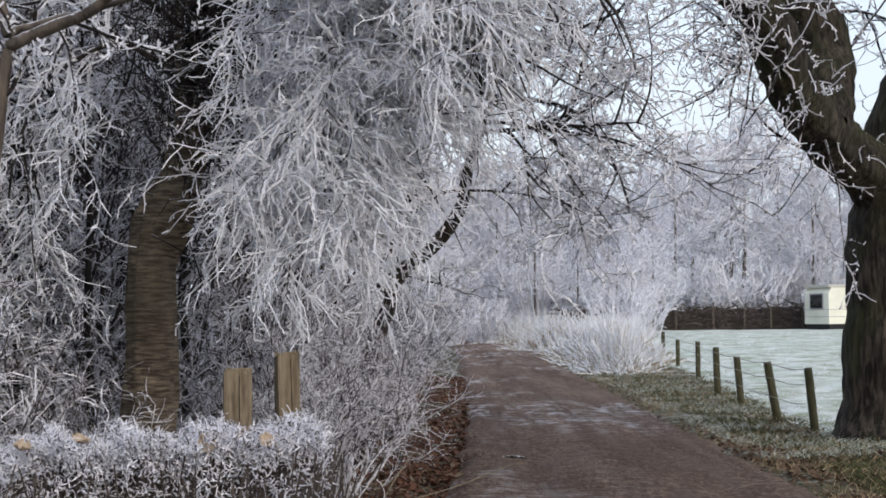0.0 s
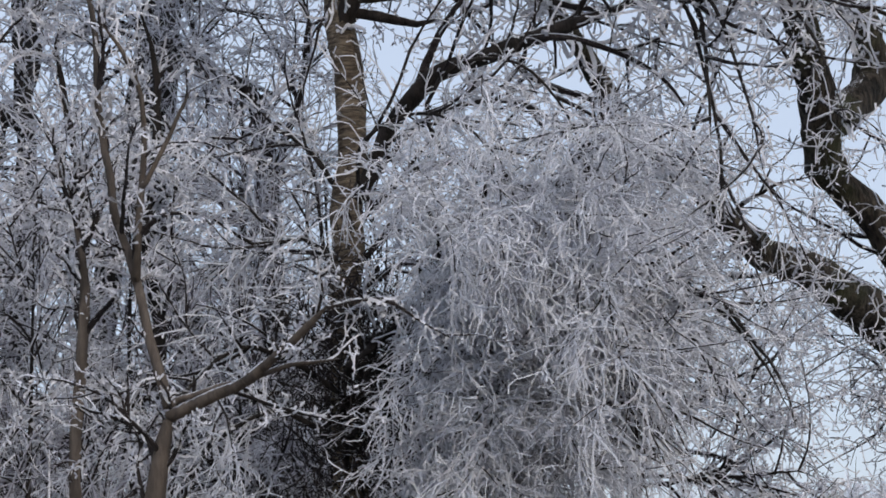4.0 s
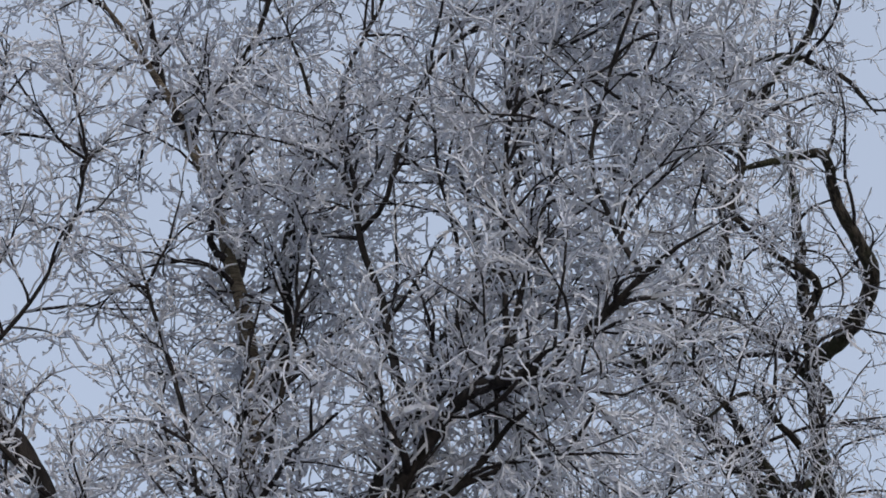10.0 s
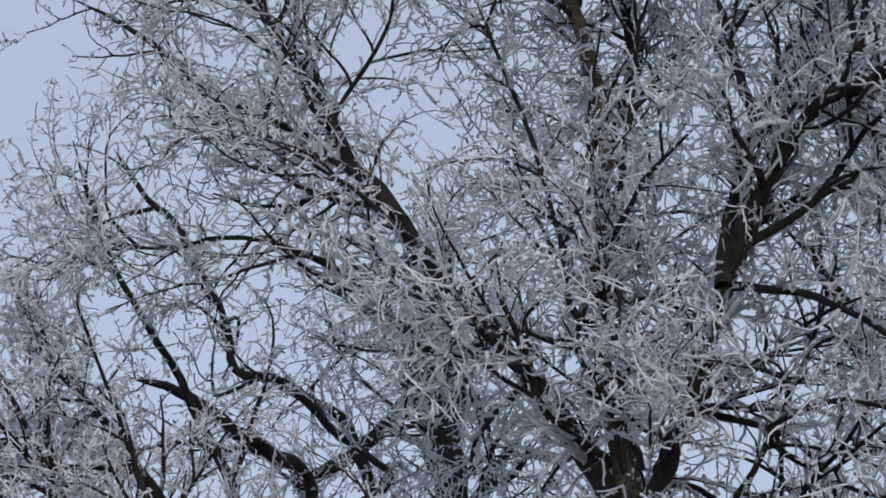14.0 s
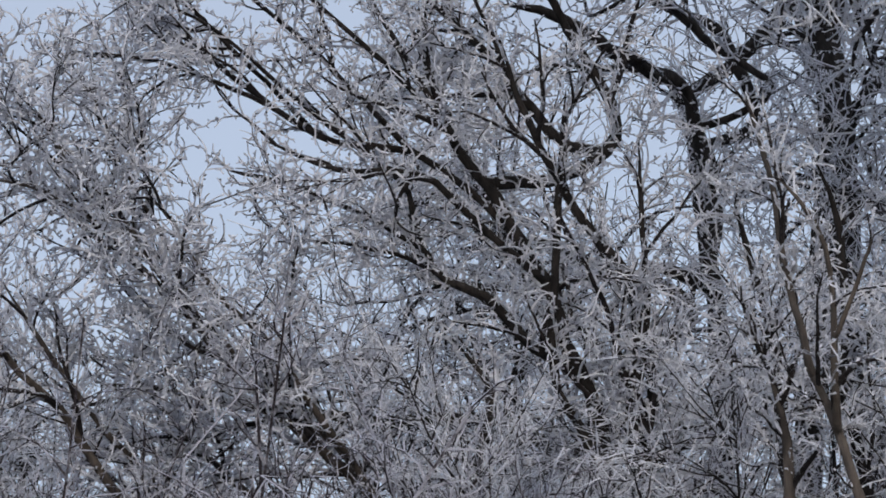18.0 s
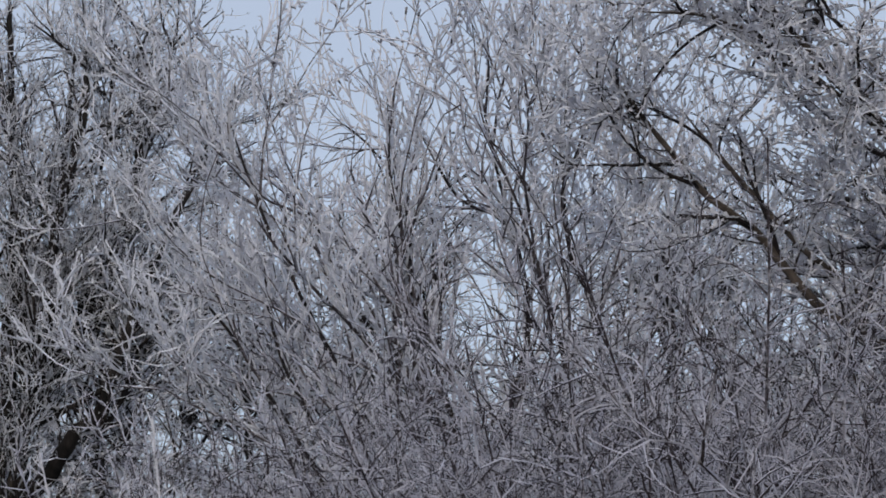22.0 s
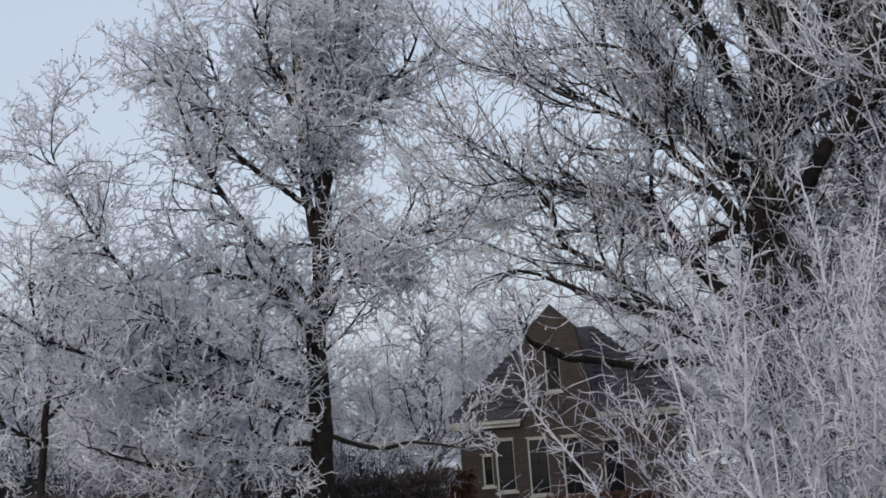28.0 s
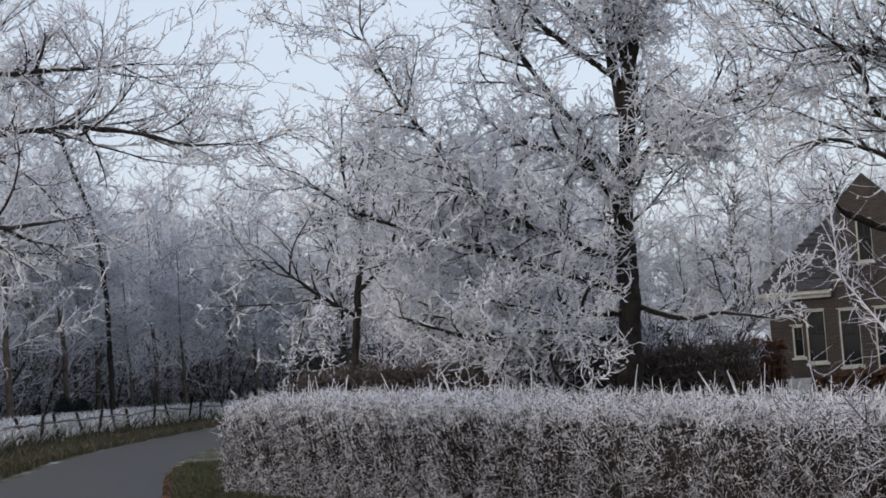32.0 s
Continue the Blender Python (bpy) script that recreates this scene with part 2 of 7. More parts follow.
def crown(n1, n2, n3, n4, size, rime, up=0.02, hang=0.0, angle=55, bare=0.5, thin=0.95, more=0.95, curl=1.35):
    """Orders of growth: boughs, finer branches, rimed twigs and the short knobbed spurs on them."""
    r, c = rime * thin, curl
    a = angle * 0.8
    return [dict(n=int(n1 * 0.5) + 1, length=size * 1.15, angle=a, radius=rime * 1.7, up=up * 0.6, wiggle=0.17 * c, K=11, sides=6, kind="wood", add=True, fall=0.45, tip=0.28, out=0.8),
            dict(n=int(n1 * 0.9) + 1, length=size * 0.72, angle=a, radius=rime * 1.0, up=up, wiggle=0.19 * c, K=9, sides=4, kind="wood", add=True, fall=0.35, tip=0.4, out=0.6),
            dict(n=int(n2 * bare * more) + 1, length=size * 0.40, angle=a, radius=rime * 0.72, up=up + hang * 0.4, wiggle=0.26 * c, K=7, sides=3, kind="wood", add=True, fall=0.3, out=0.35, bend=0.35),
            dict(n=int(n2 * (1 - bare) * more) + 1, length=size * 0.40, angle=a, radius=r * 1.25, up=up + hang * 0.4, wiggle=0.26 * c, K=7, sides=3, kind="rime", add=True, fall=0.3, out=0.35, bend=0.35),
            dict(n=int(n3 * more), length=size * 0.165, angle=a, radius=r, up=up + hang, wiggle=0.34 * c, K=5, sides=3, kind="rime", fall=0.2, add=True, tip=0.8, out=0.2, bend=0.35),
            dict(n=int(n4 * more * 1.5), length=size * 0.016 + 0.022, angle=max(60, angle * 1.2), radius=r * 0.95, up=up + hang, wiggle=0.2, K=2, sides=3, kind="rime", fall=0.1, tip=1.25)]


class Tree:
    """A tree from its trunk and main limbs; finish() grows the branches and the rimed twigs on them."""

    def __init__(self, name, label, seed, bark, category="tree", group=""):
        self.ob = tagged(new(name), label, category, group)
        self.rng, self.bark, self.trunks, self.limbs, self.snags = np.random.default_rng(seed), bark, [], [], []

    def trunk(self, *points):
        self.trunks.append(list(points))

    def limb(self, *points):
        self.limbs.append(list(points))

    def snag(self, *points):
        """A limb that carries no twigs."""
        self.snags.append(list(points))

    def rooted(self, pts, lines, home):
        """Carries a limb back to the nearest stem below it, so that no limb hangs loose."""
        p = np.array(pts[0][:3])
        old = np.concatenate([q[0] for q, _ in lines]) + home
        rad = np.concatenate([r[0] for _, r in lines])
        gap = old - p
        far = np.linalg.norm(gap, axis=1)
        cost = far + 1.5 * np.maximum(0, gap[:, 2] + 0.35 * far) + 3.0 * np.maximum(0, pts[0][3] - 1.1 * rad)
        i = int(np.argmin(cost))
        if far[i] < max(0.6 * rad[i], 0.05):
            return pts
        run = np.array(pts[0][:3]) - np.array(pts[1][:3])
        run = run / (np.linalg.norm(run) + 1e-9)
        mid = 0.5 * (p + old[i]) + run * min(0.12 * far[i], 0.25)
        r0 = min(pts[0][3] * 1.12, max(rad[i] * 0.9, pts[0][3]))
        return [(*old[i], r0), (*mid, pts[0][3] * 1.06)] + list(pts)

    def grow(self, levels, base, rng, wood, rime, ice, keep=None):
        """One set of growth on the base lines; fine twigs stand on branches only."""
        grown, coat = base, []
        for k, lv in enumerate(levels):
            lv = dict(lv)
            n, sides, kind, add = lv.pop("n"), lv.pop("sides"), lv.pop("kind"), lv.pop("add", False)
            made = sprout(grown if k < 4 else grown[len(base):], n, rng, keep=keep if k < 4 else None, **lv)
            (wood if kind == "wood" else rime).append(tubes(*made, sides, rng, 0.12 if kind == "wood" else 0.33))
            if kind == "rime":
                coat.append(made)
            grown = grown + [made] if add else [made]
        if ice:
            rime.append(needles(coat, int(ice * sum(len(p) for p, _ in coat)), rng, levels[-1]["radius"] * 2.2, levels[-1]["radius"] * 0.8))

    def finish(self, levels, limb_mat=None, trunk_twigs=0.3, ice=0.8, slim=0.82, low=None, split=0.0, where_low=None, where_high=None):
        rng = self.rng
        line = [p for t in self.trunks for p in t]
        x, y, z, r = line[0]
        if z > 0:
            line = [(x, y, -0.1, r * 1.25), (x, y, 0.25 * z, r * 1.08)] + line
        self.ob.location = (line[0][0], line[0][1], 0.0)
        home = np.array([line[0][0], line[0][1], 0.0])
        lines = []
        self.limbs.sort(key=lambda p: -p[0][3])   # thick limbs first, so that thin ones can spring from them
        for k, pts in enumerate([line] + self.limbs + self.snags):
            if k:
                pts = self.rooted(pts, lines, home)
            q, r = catmull(pts, 0.12 if k else 0.16)
            r = r * (slim if k else 1.0)
            ease = np.minimum(1, np.arange(len(q)) / 4)[:, None]
            q = q + ease * np.array([list(noise.noise_vector(Vector(v) * 2.1)) for v in q]) * np.minimum(0.5 * r + 0.004, 0.05)[:, None] - home
            if k:                                 # knees and twists
                q = q + ease * np.array([list(noise.noise_vector(Vector(v) * 5.3)) for v in q]) * np.minimum(0.45 * r + 0.006, 0.03)[:, None]
            r = r * (1 + 0.10 * np.array([noise.noise(Vector(v) * 5.0 + Vector((7, k, 0))) for v in q]))
            lines.append((q[None], r[None]))
            big = r.max() > 0.16
            sides = 40 if big else 14 if k == 0 else 9
            me = mesh_of("trunk" if k == 0 else "limb", [tubes(q[None], r[None], sides, rng, 0.02 if big else 0.05, 0.035 if big else 0.0)], self.bark if k == 0 else (limb_mat or self.bark), True)
            part("trunk" if k == 0 else "limb", me, self.ob)
        wood, rime = [], []
        base = lines[1:1 + len(self.limbs)]
        base = base + [(q[:, int(q.shape[1] * (1 - trunk_twigs)):], r[:, int(r.shape[1] * (1 - trunk_twigs)):]) for q, r in lines[:1] if trunk_twigs > 0]
        self.grow(levels, base, rng, wood, rime, ice, (lambda P: (P[:, 2] > split) * (where_high(P + home) if where_high else 1.0)) if low or where_high else None)
        if low:                                   # the lower crown grows differently
            self.grow(low, base, rng, wood, rime, ice, lambda P: (P[:, 2] <= split) * (where_low(P + home) if where_low else 1.0))
        if wood:
            part("branchwork", mesh_of("branchwork", wood, self.wood if hasattr(self, "wood") else BRANCH, False), self.ob, kind="stuff")
        part("crown", mesh_of("crown", rime, self.rime if hasattr(self, "rime") else RIME, False), self.ob, "rime-coated thin twigs", "stuff")
        return self.ob


# ---------------------------------------------------------------- shapes from boxes and panels


def box(bm, x0, y0, z0, x1, y1, z1, bevel=0.0):
    """A box in bm; bevel rounds all its edges a little."""
    v = [bm.verts.new(p) for p in ((x0, y0, z0), (x1, y0, z0), (x1, y1, z0), (x0, y1, z0), (x0, y0, z1), (x1, y0, z1), (x1, y1, z1), (x0, y1, z1))]
    f = [bm.faces.new([v[i] for i in q]) for q in ((3, 2, 1, 0), (4, 5, 6, 7), (0, 1, 5, 4), (1, 2, 6, 5), (2, 3, 7, 6), (3, 0, 4, 7))]
    if bevel:
        bmesh.ops.bevel(bm, geom=list({e for q in f for e in q.edges}), offset=bevel, segments=2, affect="EDGES", profile=0.6)
    return v


def mesh_from(bm, name, mat, smooth=False):
    bmesh.ops.recalc_face_normals(bm, faces=bm.faces)
    me = bpy.data.meshes.new(name)
    bm.to_mesh(me)
    bm.free()
    me.materials.append(mat)
    if smooth:
        me.polygons.foreach_set("use_smooth", np.ones(len(me.polygons), bool))
    return me


def bpart(name, bm, mat, parent, label="", smooth=False):
    return part(name, mesh_from(bm, name, mat, smooth), parent, label)


def box_part(name, size, mat, parent, bevel=0.0, label=""):
    bm = bmesh.new()
    box(bm, *size, bevel)
    return bpart(name, bm, mat, parent, label)


# ---------------------------------------------------------------- more materials


def mat_ground():
    m, n, l, b = material("frosted_ground", 0.95)
    big, mid, fine = texture(n, l, 0.35, 4.0), texture(n, l, 3.0, 5.0), texture(n, l, 40.0, 4.0)
    soil = ramp(n, l, fine, [(0.3, (0.035, 0.026, 0.02)), (0.6, (0.11, 0.075, 0.05)), (0.75, (0.2, 0.16, 0.13))])
    grass = ramp(n, l, fine, [(0.3, (0.03, 0.04, 0.016)), (0.7, (0.11, 0.12, 0.055))])
    rime = ramp(n, l, fine, [(0.3, (0.35, 0.39, 0.38)), (0.7, (0.78, 0.82, 0.84))])
    c = mix(n, l, soil, grass, ramp(n, l, mid, [(0.4, (0, 0, 0)), (0.6, (1, 1, 1))]))
    c = mix(n, l, c, rime, ramp(n, l, calc(n, l, "ADD", calc(n, l, "MULTIPLY", big, 0.5), calc(n, l, "MULTIPLY", mid, 0.6)), [(0.57, (0, 0, 0)), (0.72, (0.7, 0.7, 0.7))]))
    l.new(c, b.inputs["Base Color"])
    relief(n, l, b, fine, 0.8, 0.05)
    return m


def mat_field():
    m, n, l, b = material("frosted_meadow", 0.95)
    big, mid, fine = texture(n, l, 0.25, 4.0), texture(n, l, 1.1, 8.0, stretch=(1.0, 0.45, 1), rough=0.75), texture(n, l, 22.0, 4.0)
    rime = ramp(n, l, fine, [(0.3, (0.44, 0.49, 0.43)), (0.68, (0.80, 0.82, 0.81))])
    tufts = ramp(n, l, mid, [(0.44, (0, 0, 0)), (0.60, (0.85, 0.85, 0.85))])
    c = mix(n, l, rime, (0.23, 0.27, 0.16), tufts)
    c = mix(n, l, c, (0.45, 0.52, 0.46), ramp(n, l, big, [(0.45, (0, 0, 0)), (0.7, (0.5, 0.5, 0.5))]))
    l.new(c, b.inputs["Base Color"])
    relief(n, l, b, mid, 0.9, 0.12)
    return m


def mat_lane():
    m, n, l, b = material("worn_muddy_lane", 0.7)
    b.inputs["Specular IOR Level"].default_value = 0.08
    ruts = texture(n, l, 1.6, 5.0, stretch=(2.2, 0.16, 1), rough=0.65)
    mid, fine = texture(n, l, 3.2, 6.0, rough=0.7), texture(n, l, 22.0, 5.0, stretch=(1, 0.3, 1), rough=0.7)
    c = ramp(n, l, fine, [(0.32, (0.055, 0.037, 0.029)), (0.5, (0.25, 0.175, 0.138)), (0.68, (0.5, 0.375, 0.305))])
    track = texture(n, l, 0.9, 4.0, stretch=(1.6, 0.05, 1), rough=0.6)
    blotch = texture(n, l, 1.1, 5.0, stretch=(1, 0.14, 1), rough=0.65)
    c = mix(n, l, c, ramp(n, l, track, [(0.36, (0.5, 0.48, 0.47)), (0.64, (1.0, 1.0, 1.0))]), 1.0, "MULTIPLY")
    c = mix(n, l, c, ramp(n, l, blotch, [(0.38, (0.6, 0.57, 0.55)), (0.6, (1.0, 1.0, 1.0))]), 1.0, "MULTIPLY")
    c = mix(n, l, c, (0.1, 0.069, 0.056), ramp(n, l, mid, [(0.38, (0.75, 0.75, 0.75)), (0.6, (0, 0, 0))]))
    c = mix(n, l, c, (0.16, 0.125, 0.105), ramp(n, l, ruts, [(0.5, (0, 0, 0)), (0.62, (0.55, 0.55, 0.55))]))
    patch = texture(n, l, 0.16, 3.0, stretch=(1.0, 0.6, 1))
    tc = n.new("ShaderNodeTexCoord")               # frozen puddles half way down the lane
    sx = n.new("ShaderNodeSeparateXYZ")
    l.new(tc.outputs["Object"], sx.inputs[0])
    along = calc(n, l, "SUBTRACT", 1.0, calc(n, l, "ABSOLUTE", calc(n, l, "DIVIDE", calc(n, l, "SUBTRACT", sx.outputs["Y"], 34.0), 9.0)))
    patch = calc(n, l, "MAXIMUM", patch, calc(n, l, "MULTIPLY", along, 0.75))
    icy = calc(n, l, "MULTIPLY", ramp(n, l, patch, [(0.5, (0, 0, 0)), (0.62, (1, 1, 1))]), ramp(n, l, calc(n, l, "ADD", calc(n, l, "MULTIPLY", mid, 0.6), calc(n, l, "MULTIPLY", ruts, 0.4)), [(0.5, (0, 0, 0)), (0.58, (0.9, 0.9, 0.9))]))
    c = mix(n, l, c, (0.40, 0.385, 0.39), icy)
    l.new(c, b.inputs["Base Color"])
    l.new(ramp(n, l, icy, [(0.0, (0.95, 0.95, 0.95)), (0.8, (0.45, 0.45, 0.45))]), b.inputs["Roughness"])
    relief(n, l, b, calc(n, l, "ADD", fine, mid), 0.9, 0.05)
    return m


def mat_plain(name, dark, light, scale=20.0, rough=0.7, bump=0.2, stretch=None, metal=0.0):
    m, n, l, b = material(name, rough)
    fac = texture(n, l, scale, 5.0, stretch=stretch)
    stain = texture(n, l, scale * 0.12, 3.0)
    c = ramp(n, l, fac, [(0.3, dark), (0.7, light)])
    c = mix(n, l, c, tuple(0.7 * v for v in dark), ramp(n, l, stain, [(0.5, (0, 0, 0)), (0.75, (0.6, 0.6, 0.6))]))
    l.new(c, b.inputs["Base Color"])
    b.inputs["Metallic"].default_value = metal
    relief(n, l, b, fac, bump, 0.01)
    return m


def mat_brick():
    m, n, l, b = material("brown_brickwork", 0.9)
    tc = n.new("ShaderNodeTexCoord")
    mp = n.new("ShaderNodeMapping")
    mp.inputs["Rotation"].default_value = (radians(90), 0, 0)
    l.new(tc.outputs["Object"], mp.inputs["Vector"])
    k = n.new("ShaderNodeTexBrick")
    k.inputs["Scale"].default_value = 1.0
    k.inputs["Brick Width"].default_value, k.inputs["Row Height"].default_value = 0.22, 0.066
    k.inputs["Mortar Size"].default_value = 0.011
    k.inputs["Color1"].default_value, k.inputs["Color2"].default_value = (0.030, 0.0245, 0.0215, 1), (0.062, 0.048, 0.042, 1)
    k.inputs["Mortar"].default_value = (0.09, 0.08, 0.073, 1)
    l.new(mp.outputs[0], k.inputs["Vector"])
    c = mix(n, l, k.outputs["Color"], (0.045, 0.034, 0.03), ramp(n, l, texture(n, l, 1.2, 5.0), [(0.45, (0, 0, 0)), (0.7, (0.6, 0.6, 0.6))]))
    l.new(c, b.inputs["Base Color"])
    return m


GROUND, FIELD, LANE = mat_ground(), mat_field(), mat_lane()
ASPHALT = mat_plain("worn_asphalt", (0.026, 0.0235, 0.022), (0.058, 0.053, 0.05), 60.0, 0.62, 0.4)
ASPHALT.node_tree.nodes["Principled BSDF"].inputs["Specular IOR Level"].default_value = 0.2
POST_WOOD = mat_plain("mossy_post_wood", (0.028, 0.029, 0.015), (0.085, 0.078, 0.044), 18.0, 0.9, 0.5, (1, 1, 0.2))
SPLIT_WOOD = mat_plain("split_pale_wood", (0.075, 0.055, 0.036), (0.29, 0.235, 0.165), 34.0, 0.85, 0.8, (1, 1, 0.08))
WIRE = mat_plain("rusty_wire", (0.1, 0.08, 0.07), (0.3, 0.27, 0.26), 50.0, 0.6, 0.1, None, 0.6)
BRICK = mat_brick()
WHITE_PAINT = mat_plain("white_paint", (0.40, 0.385, 0.34), (0.54, 0.53, 0.49), 12.0, 0.5, 0.1)
CREAM = mat_plain("cream_panel", (0.70, 0.70, 0.60), (0.80, 0.80, 0.70), 4.0, 0.45, 0.05)
TILE = mat_plain("dark_roof_tile", (0.022, 0.022, 0.026), (0.075, 0.072, 0.078), 9.0, 0.7, 0.4)
BLACK = mat_plain("black_rubber", (0.012, 0.012, 0.013), (0.03, 0.03, 0.032), 20.0, 0.7, 0.1)
STEEL = mat_plain("galvanised_steel", (0.28, 0.29, 0.31), (0.45, 0.46, 0.48), 30.0, 0.4, 0.1, None, 0.8)
PLINTH = mat_plain("grey_plaster_plinth", (0.28, 0.30, 0.31), (0.42, 0.44, 0.46), 8.0, 0.8, 0.2)
LETTER = mat_plain("black_lettering", (0.015, 0.014, 0.014), (0.035, 0.033, 0.032), 20.0, 0.6, 0.1)
LEAF = mat_plain("dead_beech_leaf", (0.05, 0.026, 0.018), (0.13, 0.062, 0.038), 5.0, 0.8, 0.2)
LEAF_RED = mat_plain("red_brown_fallen_leaf", (0.045, 0.022, 0.016), (0.17, 0.082, 0.055), 3.0, 0.85, 0.2)
LITTER = mat_plain("fallen_leaf", (0.05, 0.03, 0.022), (0.19, 0.125, 0.085), 3.0, 0.85, 0.2)
REED = mat_plain("dry_grass", (0.20, 0.155, 0.09), (0.42, 0.34, 0.22), 6.0, 0.9, 0.1)
REED_RIME = mat_rime("rimed_grass", (0.84, 0.86, 0.9), (0.36, 0.28, 0.18), 0.45)
DEEP = mat_plain("dark_thicket_wood_and_shade", (0.02, 0.017, 0.015), (0.06, 0.05, 0.045), 6.0, 0.95, 0.6)
BRUSH = mat_plain("brushwood", (0.045, 0.037, 0.034), (0.13, 0.108, 0.10), 9.0, 0.95, 0.6, (1, 1, 4))
GLASS, _, _, gb = material("window_glass", 0.06)
gb.inputs["Base Color"].default_value = (0.012, 0.014, 0.015, 1)
gb.inputs["Specular IOR Level"].default_value = 0.3

# ---------------------------------------------------------------- ground, lane, road


def smooth(a, b, x):
    t = np.clip((x - a) / (b - a), 0, 1)
    return t * t * (3 - 2 * t)


def lane_left(y):
    return 0.66 - 0.9 * np.exp(-(y - 10) / 14) - 0.0012 * np.maximum(0, y - 105) ** 2


def lane_right(y):
    return np.interp(y, (0, 30, 41, 64, 105), (3.15, 3.25, 3.37, 3.6, 4.3)) - 0.0012 * np.maximum(0, y - 105) ** 2


def height(x, y):
    """The lie of the land: level, with the meadow rising beyond the fence and a bank beside the road."""
    side = smooth(4.0, 14.0, x - 0.4)
    bank = smooth(1.2, 5.5, np.interp(-x, (34, 41, 48.6, 62.1, 75.5, 95, 112, 125), (-2.5, 0.4, 2.35, 4.7, 7.8, 13.5, 20, 32)) - y) * smooth(38, 52, -x) * (1 - smooth(120, 140, -x))
    bumps = 0.03 * np.sin(x * 1.7 + 0.4 * y) * np.sin(y * 1.3 - 0.2 * x)
    return 0.55 * bank + side * smooth(35, 130, y) * 0.56 + bumps * smooth(8, 16, np.hypot(x, y))


def sheet(name, xs, ys, zf, mat, lift=0.0):
    X, Y = np.meshgrid(xs, ys)
    Zv = zf(X, Y) + lift
    V = np.stack([X, Y, Zv], -1).reshape(-1, 3)
    i = np.arange(len(V)).reshape(X.shape)
    F = np.stack([i[:-1, :-1], i[:-1, 1:], i[1:, 1:], i[1:, :-1]], -1).reshape(-1, 4)
    return new(name, mesh_of(name, [(V, F)], mat, True))


far = lambda n: np.sign(np.linspace(-1, 1, n)) * (np.abs(np.linspace(-1, 1, n)) ** 2.6) * 900
tagged(sheet("ground", far(181), far(181), height, GROUND, -0.05), "frosty earth with dead leaves and grass", "ground", kind="structure")
ys = np.concatenate([np.linspace(26, 80, 80), np.linspace(81, 420, 90)])
U, Yg = np.meshgrid(np.linspace(0, 1, 60) ** 1.5, ys)
Xg = (5.15 + 0.058 * (Yg - 30)) + U * 160
Vf = np.stack([Xg, Yg, height(Xg, Yg) + 0.012 - 0.09 * (U == 0) + 0.03 * np.sin(Xg * 2.1) * np.sin(Yg * 0.9)], -1).reshape(-1, 3)
i = np.arange(len(Vf)).reshape(Xg.shape)
Ff = np.stack([i[:-1, :-1], i[:-1, 1:], i[1:, 1:], i[1:, :-1]], -1).reshape(-1, 4)
tagged(new("meadow", mesh_of("meadow", [(Vf, Ff)], FIELD, True)), "pale green meadow white with hoar frost", "meadow", kind="structure")


def ribbon(name, left, right, mat, label, category, n=90, across=9, crown=0.03, lift=0.01, ruts=False):
    """A road between two edge lines, slightly crowned."""
    a, _ = catmull([(*p, 0, 0.1) for p in left], 0.5)
    b, _ = catmull([(*p, 0, 0.1) for p in right], 0.5)
    pick = lambda q: q[np.linspace(0, len(q) - 1, n).astype(int)]
    a, b = pick(a), pick(b)
    u = np.linspace(0, 1, across)
    V = a[:, None, :] * (1 - u)[None, :, None] + b[:, None, :] * u[None, :, None]
    edge = 1 - (2 * u - 1) ** 2
    V[:, :, 2] = lift + crown * edge[None, :]
    if ruts:                                      # two worn wheel tracks and small humps
        dip = np.exp(-((u - 0.27) / 0.09) ** 2) + np.exp(-((u - 0.76) / 0.09) ** 2)
        hump = np.array([[noise.noise(Vector((x * 1.3, y * 0.7, 1.0))) for x, y, _ in row] for row in V])
        V[:, :, 2] += -0.035 * dip[None, :] + 0.03 * hump
        for k in (0, 1, -2, -1):                  # ragged edges
            V[:, k, 0] += [0.22 * noise.noise(Vector((k * 9.0, y * 0.9, 4.0))) + 0.1 * noise.noise(Vector((k * 9.0, y * 3.1, 4.0))) for y in V[:, k, 1]]
    V[:, 0, 2] = V[:, -1, 2] = -0.08
    idx = np.arange(n * across).reshape(n, across)
    F = np.stack([idx[:-1, :-1], idx[:-1, 1:], idx[1:, 1:], idx[1:, :-1]], -1).reshape(-1, 4)
    return tagged(new(name, mesh_of(name, [(V.reshape(-1, 3), F)], mat, True)), label, category, kind="structure")


ly = (-8, -2, 4, 9, 14, 20, 30, 40, 50, 62, 75, 100, 118, 130)
ribbon("lane", [(lane_left(y) - 0.15, y) for y in ly], [(lane_right(y) + 0.1, y) for y in ly], LANE, "wet brown dirt lane with icy ruts", "lane", 320, 25, 0.04, 0.03, True)
ribbon("road", [(-34, -2.5), (-41, 0.4), (-48.6, 2.35), (-62.1, 4.7), (-75.5, 7.8), (-95, 13.5), (-112, 20), (-125, 32)],
       [(-26, 3.2), (-32.9, 4.25), (-40.1, 5.2), (-51.7, 7.1), (-65.9, 10.4), (-86, 16), (-103, 24), (-112, 38)], ASPHALT, "grey asphalt road bending away past a hedge", "road")

